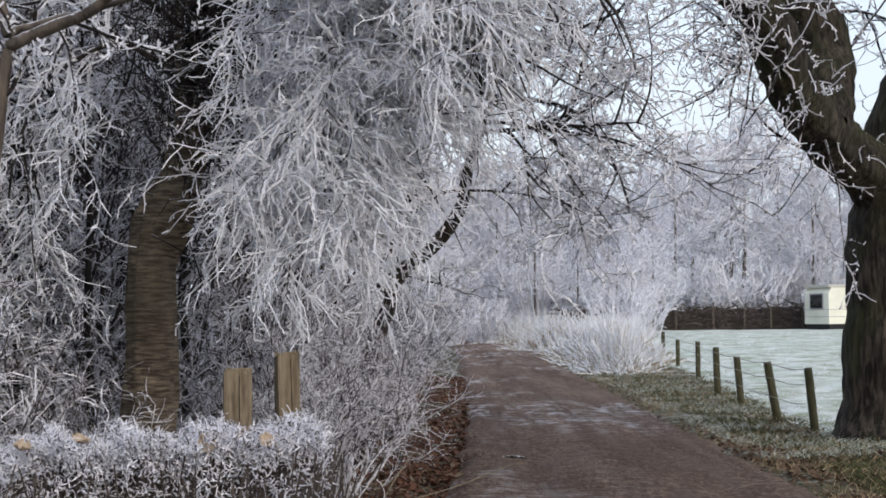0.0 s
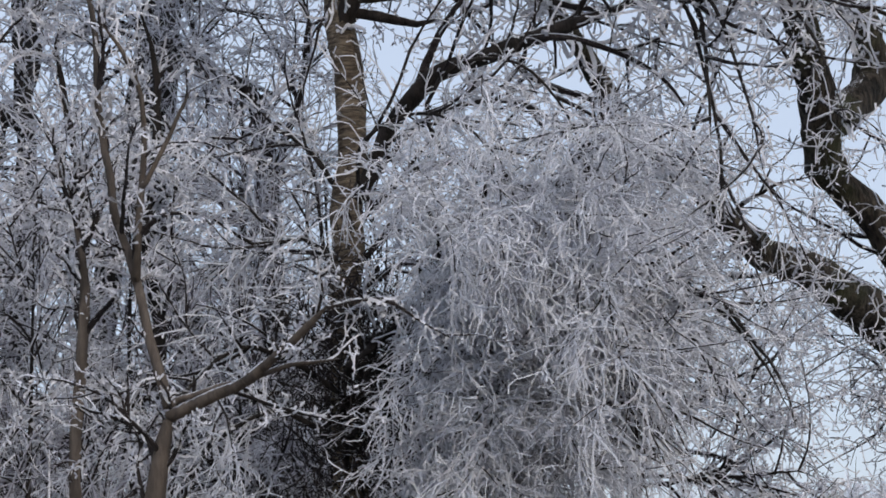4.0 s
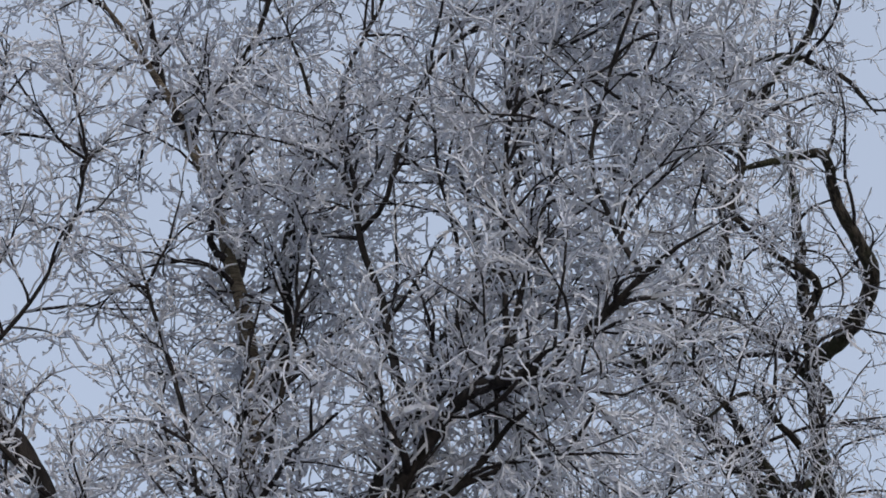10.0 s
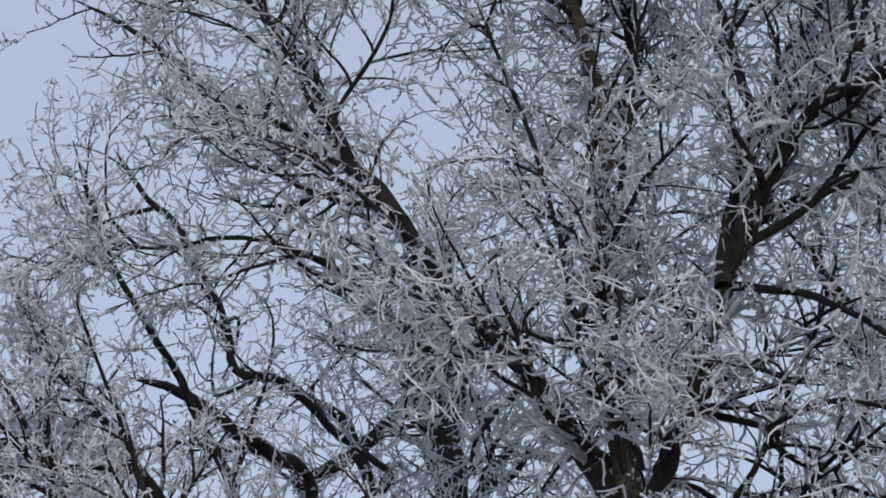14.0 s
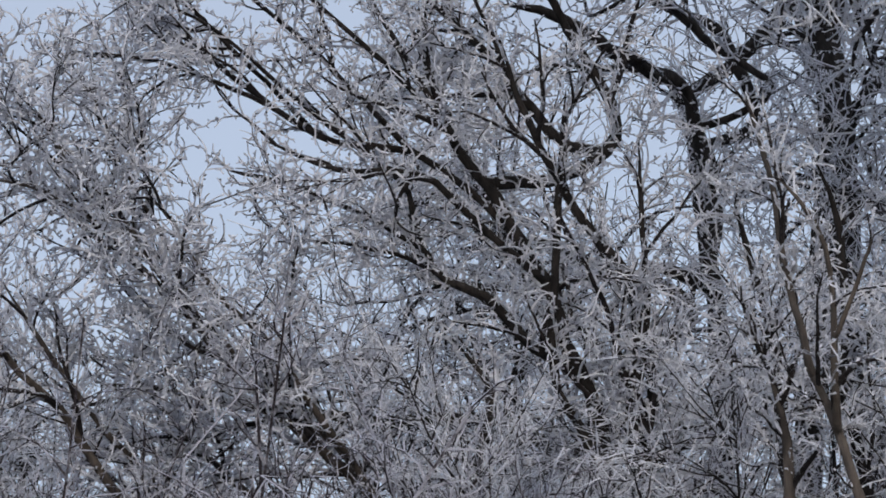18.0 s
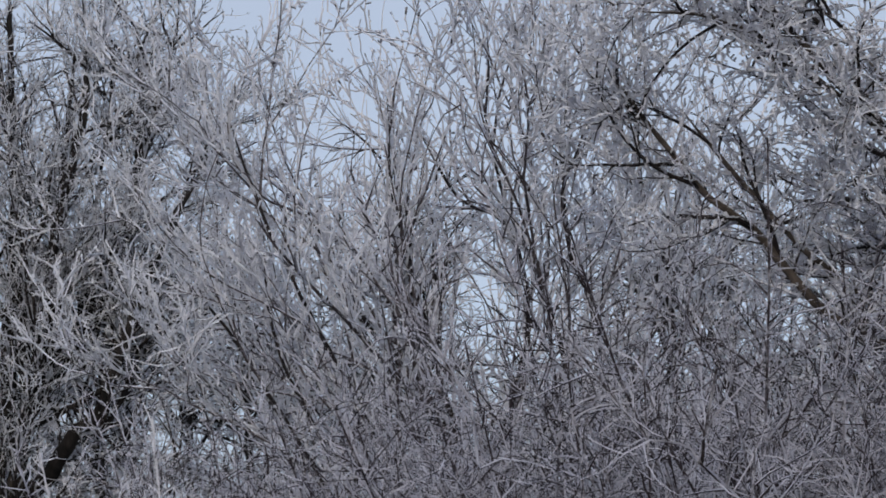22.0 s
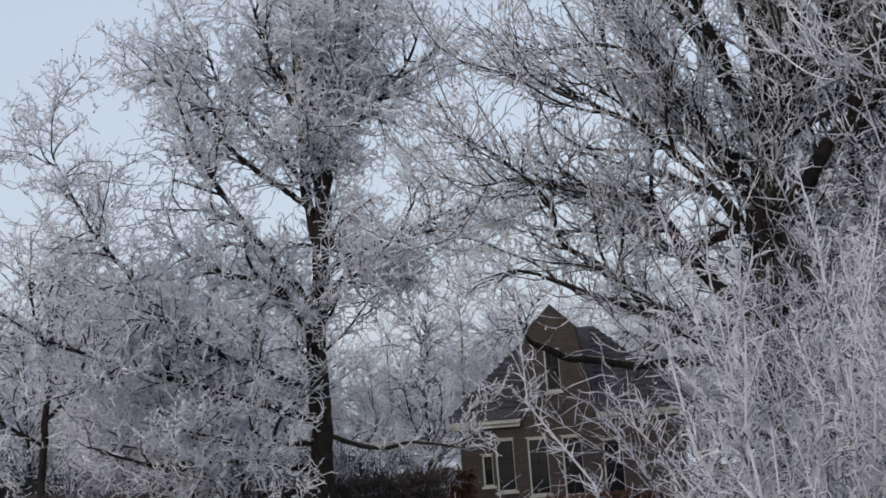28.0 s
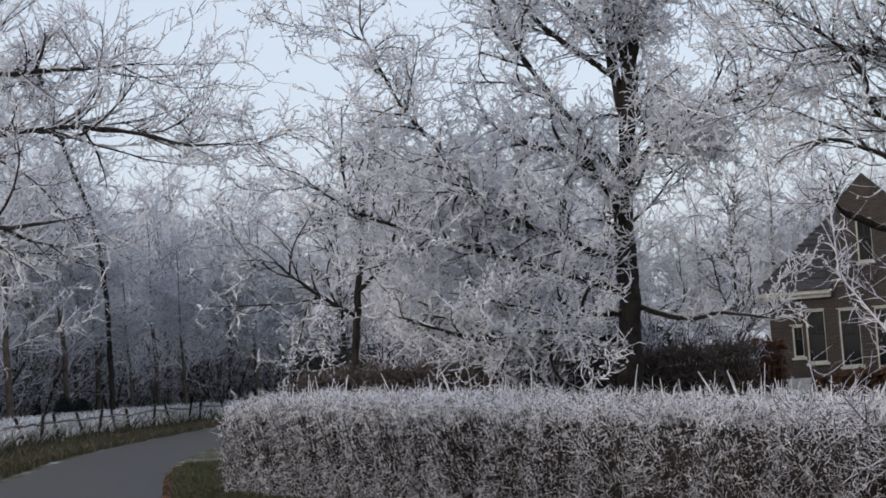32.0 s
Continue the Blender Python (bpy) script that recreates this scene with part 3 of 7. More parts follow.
# ---------------------------------------------------------------- the house behind the hedge
HX, HY, HTURN = -61.46, 31.36, math.degrees(math.atan2(0.889, 0.458))
house = tagged(new("brick_house"), "brown brick house with hipped tile roof, central gable and white-framed windows", "house")
house.matrix_basis = pose(HX, HY, 0.18, 0, 0, HTURN)
W, RIGHT, EAVE, SHOULDER, APEX, DEEPNESS, CENTRE = 3.2, 4.4, 3.35, 6.35, 7.1, 7.0, 0.2
WINDOWS = [(-0.60, 0.78, 0.66, 1.92), (0.56, 0.68, 0.66, 2.0), (1.92, 0.58, 0.66, 1.9), (-1.72, 0.98, 0.62, 1.76), (-2.32, 1.2, 0.34, 1.06), (0.12, 4.22, 0.5, 1.4)]


def gable_wall():
    """The front wall with real openings, as a grid of boxes round the windows."""
    bm = bmesh.new()
    holes = [(x - w / 2, z, x + w / 2, z + h) for x, z, w, h in WINDOWS]
    cx = sorted({-W, RIGHT, *[h[0] for h in holes], *[h[2] for h in holes]})
    cz = sorted({0.0, EAVE, SHOULDER, *[h[1] for h in holes], *[h[3] for h in holes]})
    corners = {}

    def corner(x, y, z):
        key = (round(x, 3), y, round(z, 3))
        if key not in corners:
            corners[key] = bm.verts.new((x, y, z))
        return corners[key]

    def face(vs):
        """Where two blocks meet there is no wall face."""
        vs = list(dict.fromkeys(vs))
        old = bm.faces.get(vs)
        if old:
            bm.faces.remove(old)
        elif len(vs) > 2:
            bm.faces.new(vs)

    def solid(outline):
        f, k = [corner(x, 0, z) for x, z in outline], [corner(x, 0.3, z) for x, z in outline]
        face(f), face(k[::-1])
        for i in range(len(f)):
            face([f[i - 1], f[i], k[i], k[i - 1]])

    half = lambda z: np.interp(z, (EAVE, SHOULDER, APEX), (1.3, 0.78, 0))
    for z0, z1 in zip(cz, cz[1:]):
        for x0, x1 in zip(cx, cx[1:]):
            mx, mz = (x0 + x1) / 2, (z0 + z1) / 2
            if any(h[0] < mx < h[2] and h[1] < mz < h[3] for h in holes):
                continue
            a0, a1, b0, b1 = (x0, x1, x0, x1) if z1 <= EAVE else (max(x0, CENTRE - half(z0)), min(x1, CENTRE + half(z0)), max(x0, CENTRE - half(z1)), min(x1, CENTRE + half(z1)))
            if a1 <= a0:
                continue
            b0, b1 = (b0, b1) if b1 > b0 else ((a0 + a1) / 2, (a0 + a1) / 2 + 0.001)
            solid([(a0, z0), (a1, z0), (b1, z1), (b0, z1)])
    solid([(CENTRE - half(SHOULDER), SHOULDER), (CENTRE + half(SHOULDER), SHOULDER), (CENTRE, APEX)])
    return bm


bpart("front_wall", gable_wall(), BRICK, house)
X0, X1, Y0, Y1, ZR = -W - 0.3, RIGHT + 0.3, 0.02, DEEPNESS + 0.3, 6.55
YR, RUN = 3.4, 3.0
bm = bmesh.new()                                  # hipped main roof
eaves = [bm.verts.new(p) for p in ((X0, Y0, EAVE + 0.24), (X1, Y0, EAVE + 0.24), (X1, Y1, EAVE + 0.24), (X0, Y1, EAVE + 0.24))]
under = [bm.verts.new((v.co.x, v.co.y, EAVE + 0.12)) for v in eaves]
ridge = [bm.verts.new((X0 + RUN, YR, ZR)), bm.verts.new((X1 - RUN, YR, ZR))]
for f in ((eaves[0], eaves[1], ridge[1], ridge[0]), (eaves[1], eaves[2], ridge[1]), (eaves[2], eaves[3], ridge[0], ridge[1]), (eaves[3], eaves[0], ridge[0]), under):
    bm.faces.new(f)
for k in range(4):
    bm.faces.new((eaves[k - 1], eaves[k], under[k], under[k - 1]))
roof = bpart("roof", bm, TILE, house)
for row in range(15):                             # courses of tiles on the front slope and the hip
    k = row / 15
    z, xa, xb, y = EAVE + 0.24 + (ZR - EAVE - 0.24) * k, X0 + RUN * k, X1 - RUN * k, Y0 + (YR - Y0) * k
    for run in ((xa, CENTRE - 1.32), (CENTRE + 1.32, xb)):
        if run[1] - run[0] > 0.1:
            bm = bmesh.new()
            box(bm, run[0], y - 0.03, z - 0.01, run[1], y + 0.05, z + 0.065, 0.01)
            bpart("tile_course", bm, TILE, roof)
    bm = bmesh.new()
    box(bm, xa - 0.03, y + 0.06, z - 0.01, xa + 0.05, Y1 - (Y1 - YR) * k, z + 0.065, 0.01)
    bpart("tile_course", bm, TILE, roof)
bm = bmesh.new()                                  # roof of the central gable
outline = [(CENTRE + q * d, z) for q, d, z in ((-1, 1.32, EAVE + 0.3), (-1, 0.84, SHOULDER + 0.03), (0, 0, APEX + 0.1), (1, 0.84, SHOULDER + 0.03), (1, 1.32, EAVE + 0.3))]
fore, aft = [bm.verts.new((x, 0.31, z)) for x, z in outline], [bm.verts.new((x, YR + 0.4, z)) for x, z in outline]
bm.faces.new(fore), bm.faces.new(aft[::-1])
for k in range(5):
    bm.faces.new((fore[k - 1], fore[k], aft[k], aft[k - 1]))
bpart("gable_roof", bm, TILE, house)
for side in (-1, 1):
    end = RIGHT if side > 0 else W
    box_part("side_wall", (side * end - 0.3 * (side > 0), 0.3, -0.3, side * end + 0.3 * (side < 0), DEEPNESS, EAVE + 0.1), BRICK, house)
    inner = CENTRE * side + 1.27
    bm = bmesh.new()
    box(bm, min(side * inner, side * (end + 0.3)), -0.22, EAVE - 0.1, max(side * inner, side * (end + 0.3)), -0.003, EAVE + 0.04, 0.02)
    box(bm, min(side * (inner + 0.05), side * (end + 0.2)), -0.14, EAVE - 0.22, max(side * (inner + 0.05), side * (end + 0.2)), -0.003, EAVE - 0.1, 0.02)
    bpart("cornice", bm, WHITE_PAINT, house, "white painted moulded cornice")
    bm = bmesh.new()                              # tiled slope over the cornice
    wedge = [[bm.verts.new((side * x, y, z)) for y, z in ((-0.26, EAVE + 0.045), (-0.26, EAVE + 0.09), (0.0, EAVE + 0.3), (0.0, EAVE + 0.045))] for x in (inner + 0.02, end + 0.28)]
    for i in range(4):
        bm.faces.new((wedge[0][i], wedge[0][(i + 1) % 4], wedge[1][(i + 1) % 4], wedge[1][i]))
    bm.faces.new(wedge[0]), bm.faces.new(wedge[1][::-1])
    bpart("roof_return", bm, TILE, house)
box_part("back_wall", (-W + 0.3, DEEPNESS - 0.3, 0, RIGHT - 0.3, DEEPNESS, EAVE), BRICK, house)
box_part("plinth", (-W - 0.03, -0.05, -0.3, RIGHT + 0.03, 0.0, 0.5), PLINTH, house, 0.01, "pale grey plastered plinth")
for x, z, w, h in WINDOWS:
    win = part("window", None, house)
    bm = bmesh.new()
    for a in ((x - w / 2, z, x - w / 2 + 0.055, z + h), (x + w / 2 - 0.02, z, x + w / 2, z + h), (x - w / 2, z + h - 0.07, x + w / 2, z + h), (x - w / 2, z, x + w / 2, z + 0.05)):
        box(bm, a[0], -0.03, a[1], a[2], 0.09, a[3])
    bpart("frame", bm, WHITE_PAINT, win)
    bm = bmesh.new()
    box(bm, x - w / 2 - 0.08, -0.1, z - 0.09, x + w / 2 + 0.08, -0.032, z, 0.01)
    bpart("sill", bm, WHITE_PAINT, win)
    bm = bmesh.new()
    box(bm, x - w / 2 - 0.08, -0.06, z + h, x + w / 2 + 0.03, -0.004, z + h + 0.035, 0.01)
    bpart("lintel", bm, WHITE_PAINT, win)
    bm = bmesh.new()
    box(bm, x - w / 2 + 0.09, 0.03, z + 0.55 * h, x + w / 2 - 0.05, 0.08, z + 0.55 * h + 0.06)
    box(bm, x - 0.012, 0.035, z + 0.55 * h, x + 0.032, 0.075, z + h - 0.1)
    bpart("glazing_bar", bm, BLACK, win, "dark glazing bar")
    bm = bmesh.new()
    box(bm, x - w / 2 + 0.06, 0.085, z + 0.05, x + w / 2 - 0.03, 0.1, z + h - 0.06)
    bpart("pane", bm, GLASS, win)
sign = part("name_bars", None, house)
for k, (w, h) in enumerate(((0.14, 0.34), (0.1, 0.22), (0.1, 0.22), (0.1, 0.22), (0.1, 0.22), (0.05, 0.34))):
    x = -0.47 + 0.17 * k
    box_part("bar", (x, -0.03, 3.45, x + w, -0.004, 3.45 + h), LETTER, sign)

# ---------------------------------------------------------------- static caravan on the meadow
van = tagged(new("static_caravan"), "cream static caravan with a small end window", "caravan")
van.matrix_basis = pose(24.2, 127.8, 0.56, 0, 0, 20)
bm = bmesh.new()
prof = [(0.0, 0.35), (0.0, 2.35), (0.25, 2.72), (8.75, 2.72), (9.0, 2.35), (9.0, 0.35)]
a, b = [bm.verts.new((x, 0, z)) for x, z in prof], [bm.verts.new((x, 3.0, z)) for x, z in prof]
bm.faces.new(a), bm.faces.new(b[::-1])
for k in range(6):
    bm.faces.new((a[k], a[(k + 1) % 6], b[(k + 1) % 6], b[k]))
bpart("body", bm, CREAM, van)
box_part("roof_edge", (-0.06, -0.06, 2.66, 9.06, 3.06, 2.84), WHITE_PAINT, van, 0.03)
# Black block stands in for the shade beneath the body.
box_part("underside_shade_block", (0.1, 0.1, 0.06, 8.9, 2.9, 0.35), BLACK, van)
for z in (0.8, 1.25):
    box_part("trim_strip", (-0.012, -0.012, z, 9.012, 3.012, z + 0.03), STEEL, van)
wn_ = part("end_window", None, van)
box_part("frame", (-0.03, 0.7, 1.3, -0.004, 2.3, 2.3), STEEL, wn_)
box_part("pane", (-0.045, 0.78, 1.38, -0.032, 2.22, 2.22), GLASS, wn_)
wn_ = part("side_window", None, van)
box_part("frame", (3.2, -0.03, 1.3, 5.2, -0.004, 2.25), STEEL, wn_)
box_part("pane", (3.28, -0.045, 1.38, 5.12, -0.032, 2.17), GLASS, wn_)
for x in (2.4, 6.4):
    bm = bmesh.new()
    bmesh.ops.create_cone(bm, cap_ends=True, segments=20, radius1=0.33, radius2=0.33, depth=0.2, matrix=Matrix.Translation((x, 0.2, 0.3)) @ Matrix.Rotation(radians(90), 4, "X"))
    bpart("wheel", bm, BLACK, van)

# brushwood screen behind the meadow, with leaning stakes
screen = tagged(new("brushwood_screen"), "dark brown brushwood screen along the meadow edge", "fence")
rng = np.random.default_rng(5)
n = 5200
x = rng.uniform(8, 34, n)
P0 = np.stack([x, 134 - 0.1 * (x - 10) + rng.normal(0, 0.1, n), 0.4 + 1.5 * rng.uniform(0, 1, n) ** 1.15], 1)
d = np.stack([rng.normal(0, 0.5, n), rng.normal(0, 0.06, n), rng.normal(0, 0.18, n)], 1)
part("brushwood", mesh_of("brushwood", [tubes(np.stack([P0, P0 + d, P0 + 2 * d + rng.normal(0, 0.05, (n, 3))], 1), np.full((n, 3), 0.03), 3, rng, 0.2)], BRUSH), screen, kind="stuff")
for k in range(11):
    x = 11 + 2.1 * k + rng.uniform(-0.4, 0.4)
    box_part("stake", (x, 133.2 - 0.1 * (x - 10), 0.35, x + 0.07, 133.28 - 0.1 * (x - 10), 2.0 + rng.uniform(-0.3, 0.4)), GREY, screen)

# ---------------------------------------------------------------- fence along the lane
fence = tagged(new("wire_fence"), "row of mossy round wooden posts with barbed wire", "fence")
FENCE = [(5.23, 28.8, 0.87, -5.3), (5.08, 31.1, 0.86, -9.6), (5.39, 37.0, 0.84, -4.9), (5.5, 41.0, 0.92, -1.4), (6.46, 51.8, 0.91, 0.0), (7.27, 63.3, 0.81, 0.0), (8.29, 77.0, 0.9, 0.0)]   # x, y, height, lean
tops = []
for x, d, h, tilt in FENCE:
    r = rng.uniform(0.062, 0.07)
    q, rr = catmull([(0, 0, -0.2, r), (0, 0, 0.3, r), (0, 0, h - 0.04, r * 0.97), (0, 0, h, r * 0.75), (0, 0, h + 0.005, 0.004)], 0.07)
    ob = part("post", mesh_of("post", [tubes(q[None], rr[None], 12, rng, 0.05)], POST_WOOD, True), fence)
    z = float(height(np.array(x), np.array(float(d))))
    ob.matrix_basis = pose(x, d, z - 0.02, rng.uniform(-2, 2), tilt, 0)
    tops.append((x + math.sin(radians(tilt)) * 0.5, d, z))
for zz in (0.35, 0.62, 0.84):
    for (x0, y0, z0), (x1, y1, z1) in zip(tops, tops[1:]):
        mid = ((x0 + x1) / 2, (y0 + y1) / 2, (z0 + z1) / 2 + zz - 0.06, 0.008)
        q, rr = catmull([(x0 - 0.1, y0, z0 + zz, 0.008), mid, (x1 - 0.1, y1, z1 + zz, 0.008)], 0.7)
        part("wire", mesh_of("wire", [tubes(q[None], np.full((1, len(q)), 0.006), 4, rng, 0.3)], WIRE), fence)

# ---------------------------------------------------------------- gate posts of split wood


def gate_post(x, y, h, w, turn, lean):
    ob = tagged(new("gate_post"), "weathered split wooden gate post standing in the hedge", "post", "gate posts")
    bm = bmesh.new()
    ring = [(-0.5, -0.42), (-0.15, -0.5), (0.3, -0.46), (0.5, -0.2), (0.46, 0.3), (0.2, 0.5), (-0.3, 0.46), (-0.5, 0.1)]
    rows = []
    for k in range(9):
        t = k / 8
        rows.append([bm.verts.new((px * w * (1.05 - 0.08 * t) + 0.006 * math.sin(5 * t + i), py * w * (1.05 - 0.08 * t) + 0.006 * math.cos(7 * t + i), h * t + (0.02 * math.sin(2.4 * i) if k == 8 else 0))) for i, (px, py) in enumerate(ring)])
    for r0, r1 in zip(rows, rows[1:]):
        for i in range(8):
            bm.faces.new((r0[i], r0[(i + 1) % 8], r1[(i + 1) % 8], r1[i]))
    bm.faces.new(rows[-1])
    bpart("shaft", bm, SPLIT_WOOD, ob)
    bm = bmesh.new()
    for k in range(7):                            # the dark split down one face
        t0, t1 = 0.35 + 0.09 * k, 0.35 + 0.09 * (k + 1)
        xx = 0.05 * w * math.sin(3 * t0)
        box(bm, xx - 0.008 * w, -0.505 * w, h * t0, xx + (0.006 + 0.014 * abs(math.sin(9 * t0))) * w, -0.47 * w, h * min(t1, 0.99))
    bpart("crack", bm, DARK, ob)
    ob.matrix_basis = pose(x, y, 0, lean, lean * 0.6, turn)


gate_post(-1.11, 10.94, 1.32, 0.145, 10, 0)
gate_post(-0.85, 11.26, 1.40, 0.125, 25, -1)

# ---------------------------------------------------------------- hedges and shrubs


def twig_cloud(rng, centres, length, radius, up=0.0, flat=0.0, K=4, sides=3, curl=0.4):
    """Twigs starting at the given points, in all directions, pulled up or down."""
    n = len(centres)
    d = rng.normal(size=(n, 3)) + np.array([0, 0, up])
    d[:, 2] *= 1 - flat
    d /= np.linalg.norm(d, axis=1, keepdims=True)
    L = length * rng.uniform(0.5, 1.3, n)
    pts = [centres]
    for k in range(1, K):
        d = d + curl * rng.normal(size=(n, 3))
        d /= np.linalg.norm(d, axis=1, keepdims=True)
        pts.append(pts[-1] + d * (L / (K - 1))[:, None])
    R = radius * rng.uniform(0.6, 1.3, n)[:, None] * np.linspace(1, 0.45, K)[None]
    P = np.stack(pts, 1)
    a, b = tubes(P, R, sides, rng, 0.5), needles([(P, R)], n, rng, radius * 2.4, radius * 0.8)
    return np.vstack([a[0], b[0]]), np.vstack([a[1], b[1] + len(a[0])])


def hedge(name, label, a, b, za, zb, thick, n, radius, length, mat, seed, core=DEEP, shoots=0, side_mat=None, curl=0.4):
    """A clipped hedge along a line: dark wood within, round a solid core that stands in for inner shade, a skin of
    rimed twigs.
    """
    rng = np.random.default_rng(seed)
    ob = tagged(new(name), label, "hedge")
    a, b = np.array(a, float), np.array(b, float)
    along = b - a
    side = np.array([-along[1], along[0]]) / np.linalg.norm(along)
    ob.location = (*((a + b) / 2), 0)
    mid = np.array([*((a + b) / 2), 0])
    t = rng.uniform(0, 1, n)
    top = za + (zb - za) * t
    top = top * (1 - 0.22 * np.exp(-t * np.linalg.norm(along) / 0.4)) * (1 + 0.03 * np.sin(t * 47) + 0.02 * np.sin(t * 111))
    s = rng.uniform(-1, 1, n)
    z = rng.uniform(0.02, 1, n)
    where = rng.uniform(0, 1, n)
    s = np.where(where < 0.55, np.sign(s) * rng.uniform(0.8, 1.02, n), s)
    z = np.where(where >= 0.55, rng.uniform(0.88, 1.0, n), z)
    bulge = thick / 2 * (1 + 0.12 * np.sin(t * 61 + 3 * z))
    P = np.stack([a[0] + along[0] * t + side[0] * s * bulge, a[1] + along[1] * t + side[1] * s * bulge, top * z], 1) - mid
    # Lower sides get thinner rime and a darker colour that paints in their shade.
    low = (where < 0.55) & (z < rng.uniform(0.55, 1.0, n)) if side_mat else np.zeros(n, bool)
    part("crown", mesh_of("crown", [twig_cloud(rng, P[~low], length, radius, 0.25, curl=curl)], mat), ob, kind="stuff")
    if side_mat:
        part("side_growth", mesh_of("side_growth", [twig_cloud(rng, P[low], length, radius, 0.25, curl=curl)], side_mat), ob, "brown twigs with patchy rime, darkened as the shaded hedge side", "stuff")
    m = n // 8
    t, s = rng.uniform(0, 1, m), rng.uniform(-0.8, 0.8, m)
    foot = np.stack([a[0] + along[0] * t + side[0] * s * thick / 2, a[1] + along[1] * t + side[1] * s * thick / 2, np.zeros(m)], 1) - mid
    head = foot + np.stack([rng.normal(0, 0.15, m), rng.normal(0, 0.15, m), (za + (zb - za) * t) * rng.uniform(0.5, 0.95, m)], 1)
    part("stemwork", mesh_of("stemwork", [tubes(np.stack([foot, (foot + head) / 2 + rng.normal(0, 0.05, (m, 3)), head], 1), np.full((m, 3), radius * 1.1), 3, rng, 0.2)], core), ob, kind="stuff")
    if shoots:
        t, s = rng.uniform(0, 1, shoots), rng.uniform(-0.9, 0.9, shoots)
        foot = np.stack([a[0] + along[0] * t + side[0] * s * thick / 2, a[1] + along[1] * t + side[1] * s * thick / 2, (za + (zb - za) * t) * 0.93], 1) - mid
        h = 0.4 * rng.uniform(0.1, 1, shoots) ** 2 + 0.06
        head = foot + np.stack([rng.normal(0, 0.08, shoots), rng.normal(0, 0.08, shoots), h], 1)
        part("shoot_fringe", mesh_of("shoot_fringe", [tubes(np.stack([foot, (foot + head) / 2 + rng.normal(0, 0.01, (shoots, 3)), head], 1), radius * np.array([1.3, 1.15, 0.8])[None] * rng.uniform(0.7, 1.2, (shoots, 1)), 3, rng, 0.4)], RIME_FULL), ob, kind="stuff")
    # Solid dark core stands in for the shade between the inner twigs.
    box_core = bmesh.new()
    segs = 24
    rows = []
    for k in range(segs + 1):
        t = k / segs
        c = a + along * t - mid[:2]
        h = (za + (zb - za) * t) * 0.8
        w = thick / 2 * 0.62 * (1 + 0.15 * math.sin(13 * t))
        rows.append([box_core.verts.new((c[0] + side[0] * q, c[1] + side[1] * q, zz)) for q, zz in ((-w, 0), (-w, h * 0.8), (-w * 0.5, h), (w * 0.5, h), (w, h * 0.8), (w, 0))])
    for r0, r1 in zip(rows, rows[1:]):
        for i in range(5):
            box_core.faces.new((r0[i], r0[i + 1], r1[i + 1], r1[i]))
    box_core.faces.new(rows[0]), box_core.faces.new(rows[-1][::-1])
    bpart("inner_shade_core", box_core, core, ob)
    return ob


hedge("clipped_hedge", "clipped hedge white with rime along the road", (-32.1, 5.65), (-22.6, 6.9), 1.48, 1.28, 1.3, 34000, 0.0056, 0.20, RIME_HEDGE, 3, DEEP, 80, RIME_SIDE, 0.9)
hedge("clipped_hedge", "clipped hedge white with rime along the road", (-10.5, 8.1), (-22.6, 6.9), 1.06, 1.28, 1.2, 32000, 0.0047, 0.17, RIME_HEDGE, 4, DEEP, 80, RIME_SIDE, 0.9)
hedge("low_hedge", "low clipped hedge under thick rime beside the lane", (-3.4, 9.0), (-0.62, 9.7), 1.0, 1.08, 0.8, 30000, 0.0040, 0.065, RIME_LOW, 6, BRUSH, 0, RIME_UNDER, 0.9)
hedge("beech_hedge", "russet beech hedge keeping its dead leaves", (-57.5, 22.2), (-58.5, 26.5), 1.75, 1.9, 1.4, 4000, 0.04, 0.25, LEAF, 7, LEAF)
hedge("beech_hedge", "russet shrubs below the house windows", (-58.8, 28.0), (-57.0, 33.0), 0.75, 0.8, 1.2, 3500, 0.04, 0.2, LEAF, 8, LEAF)


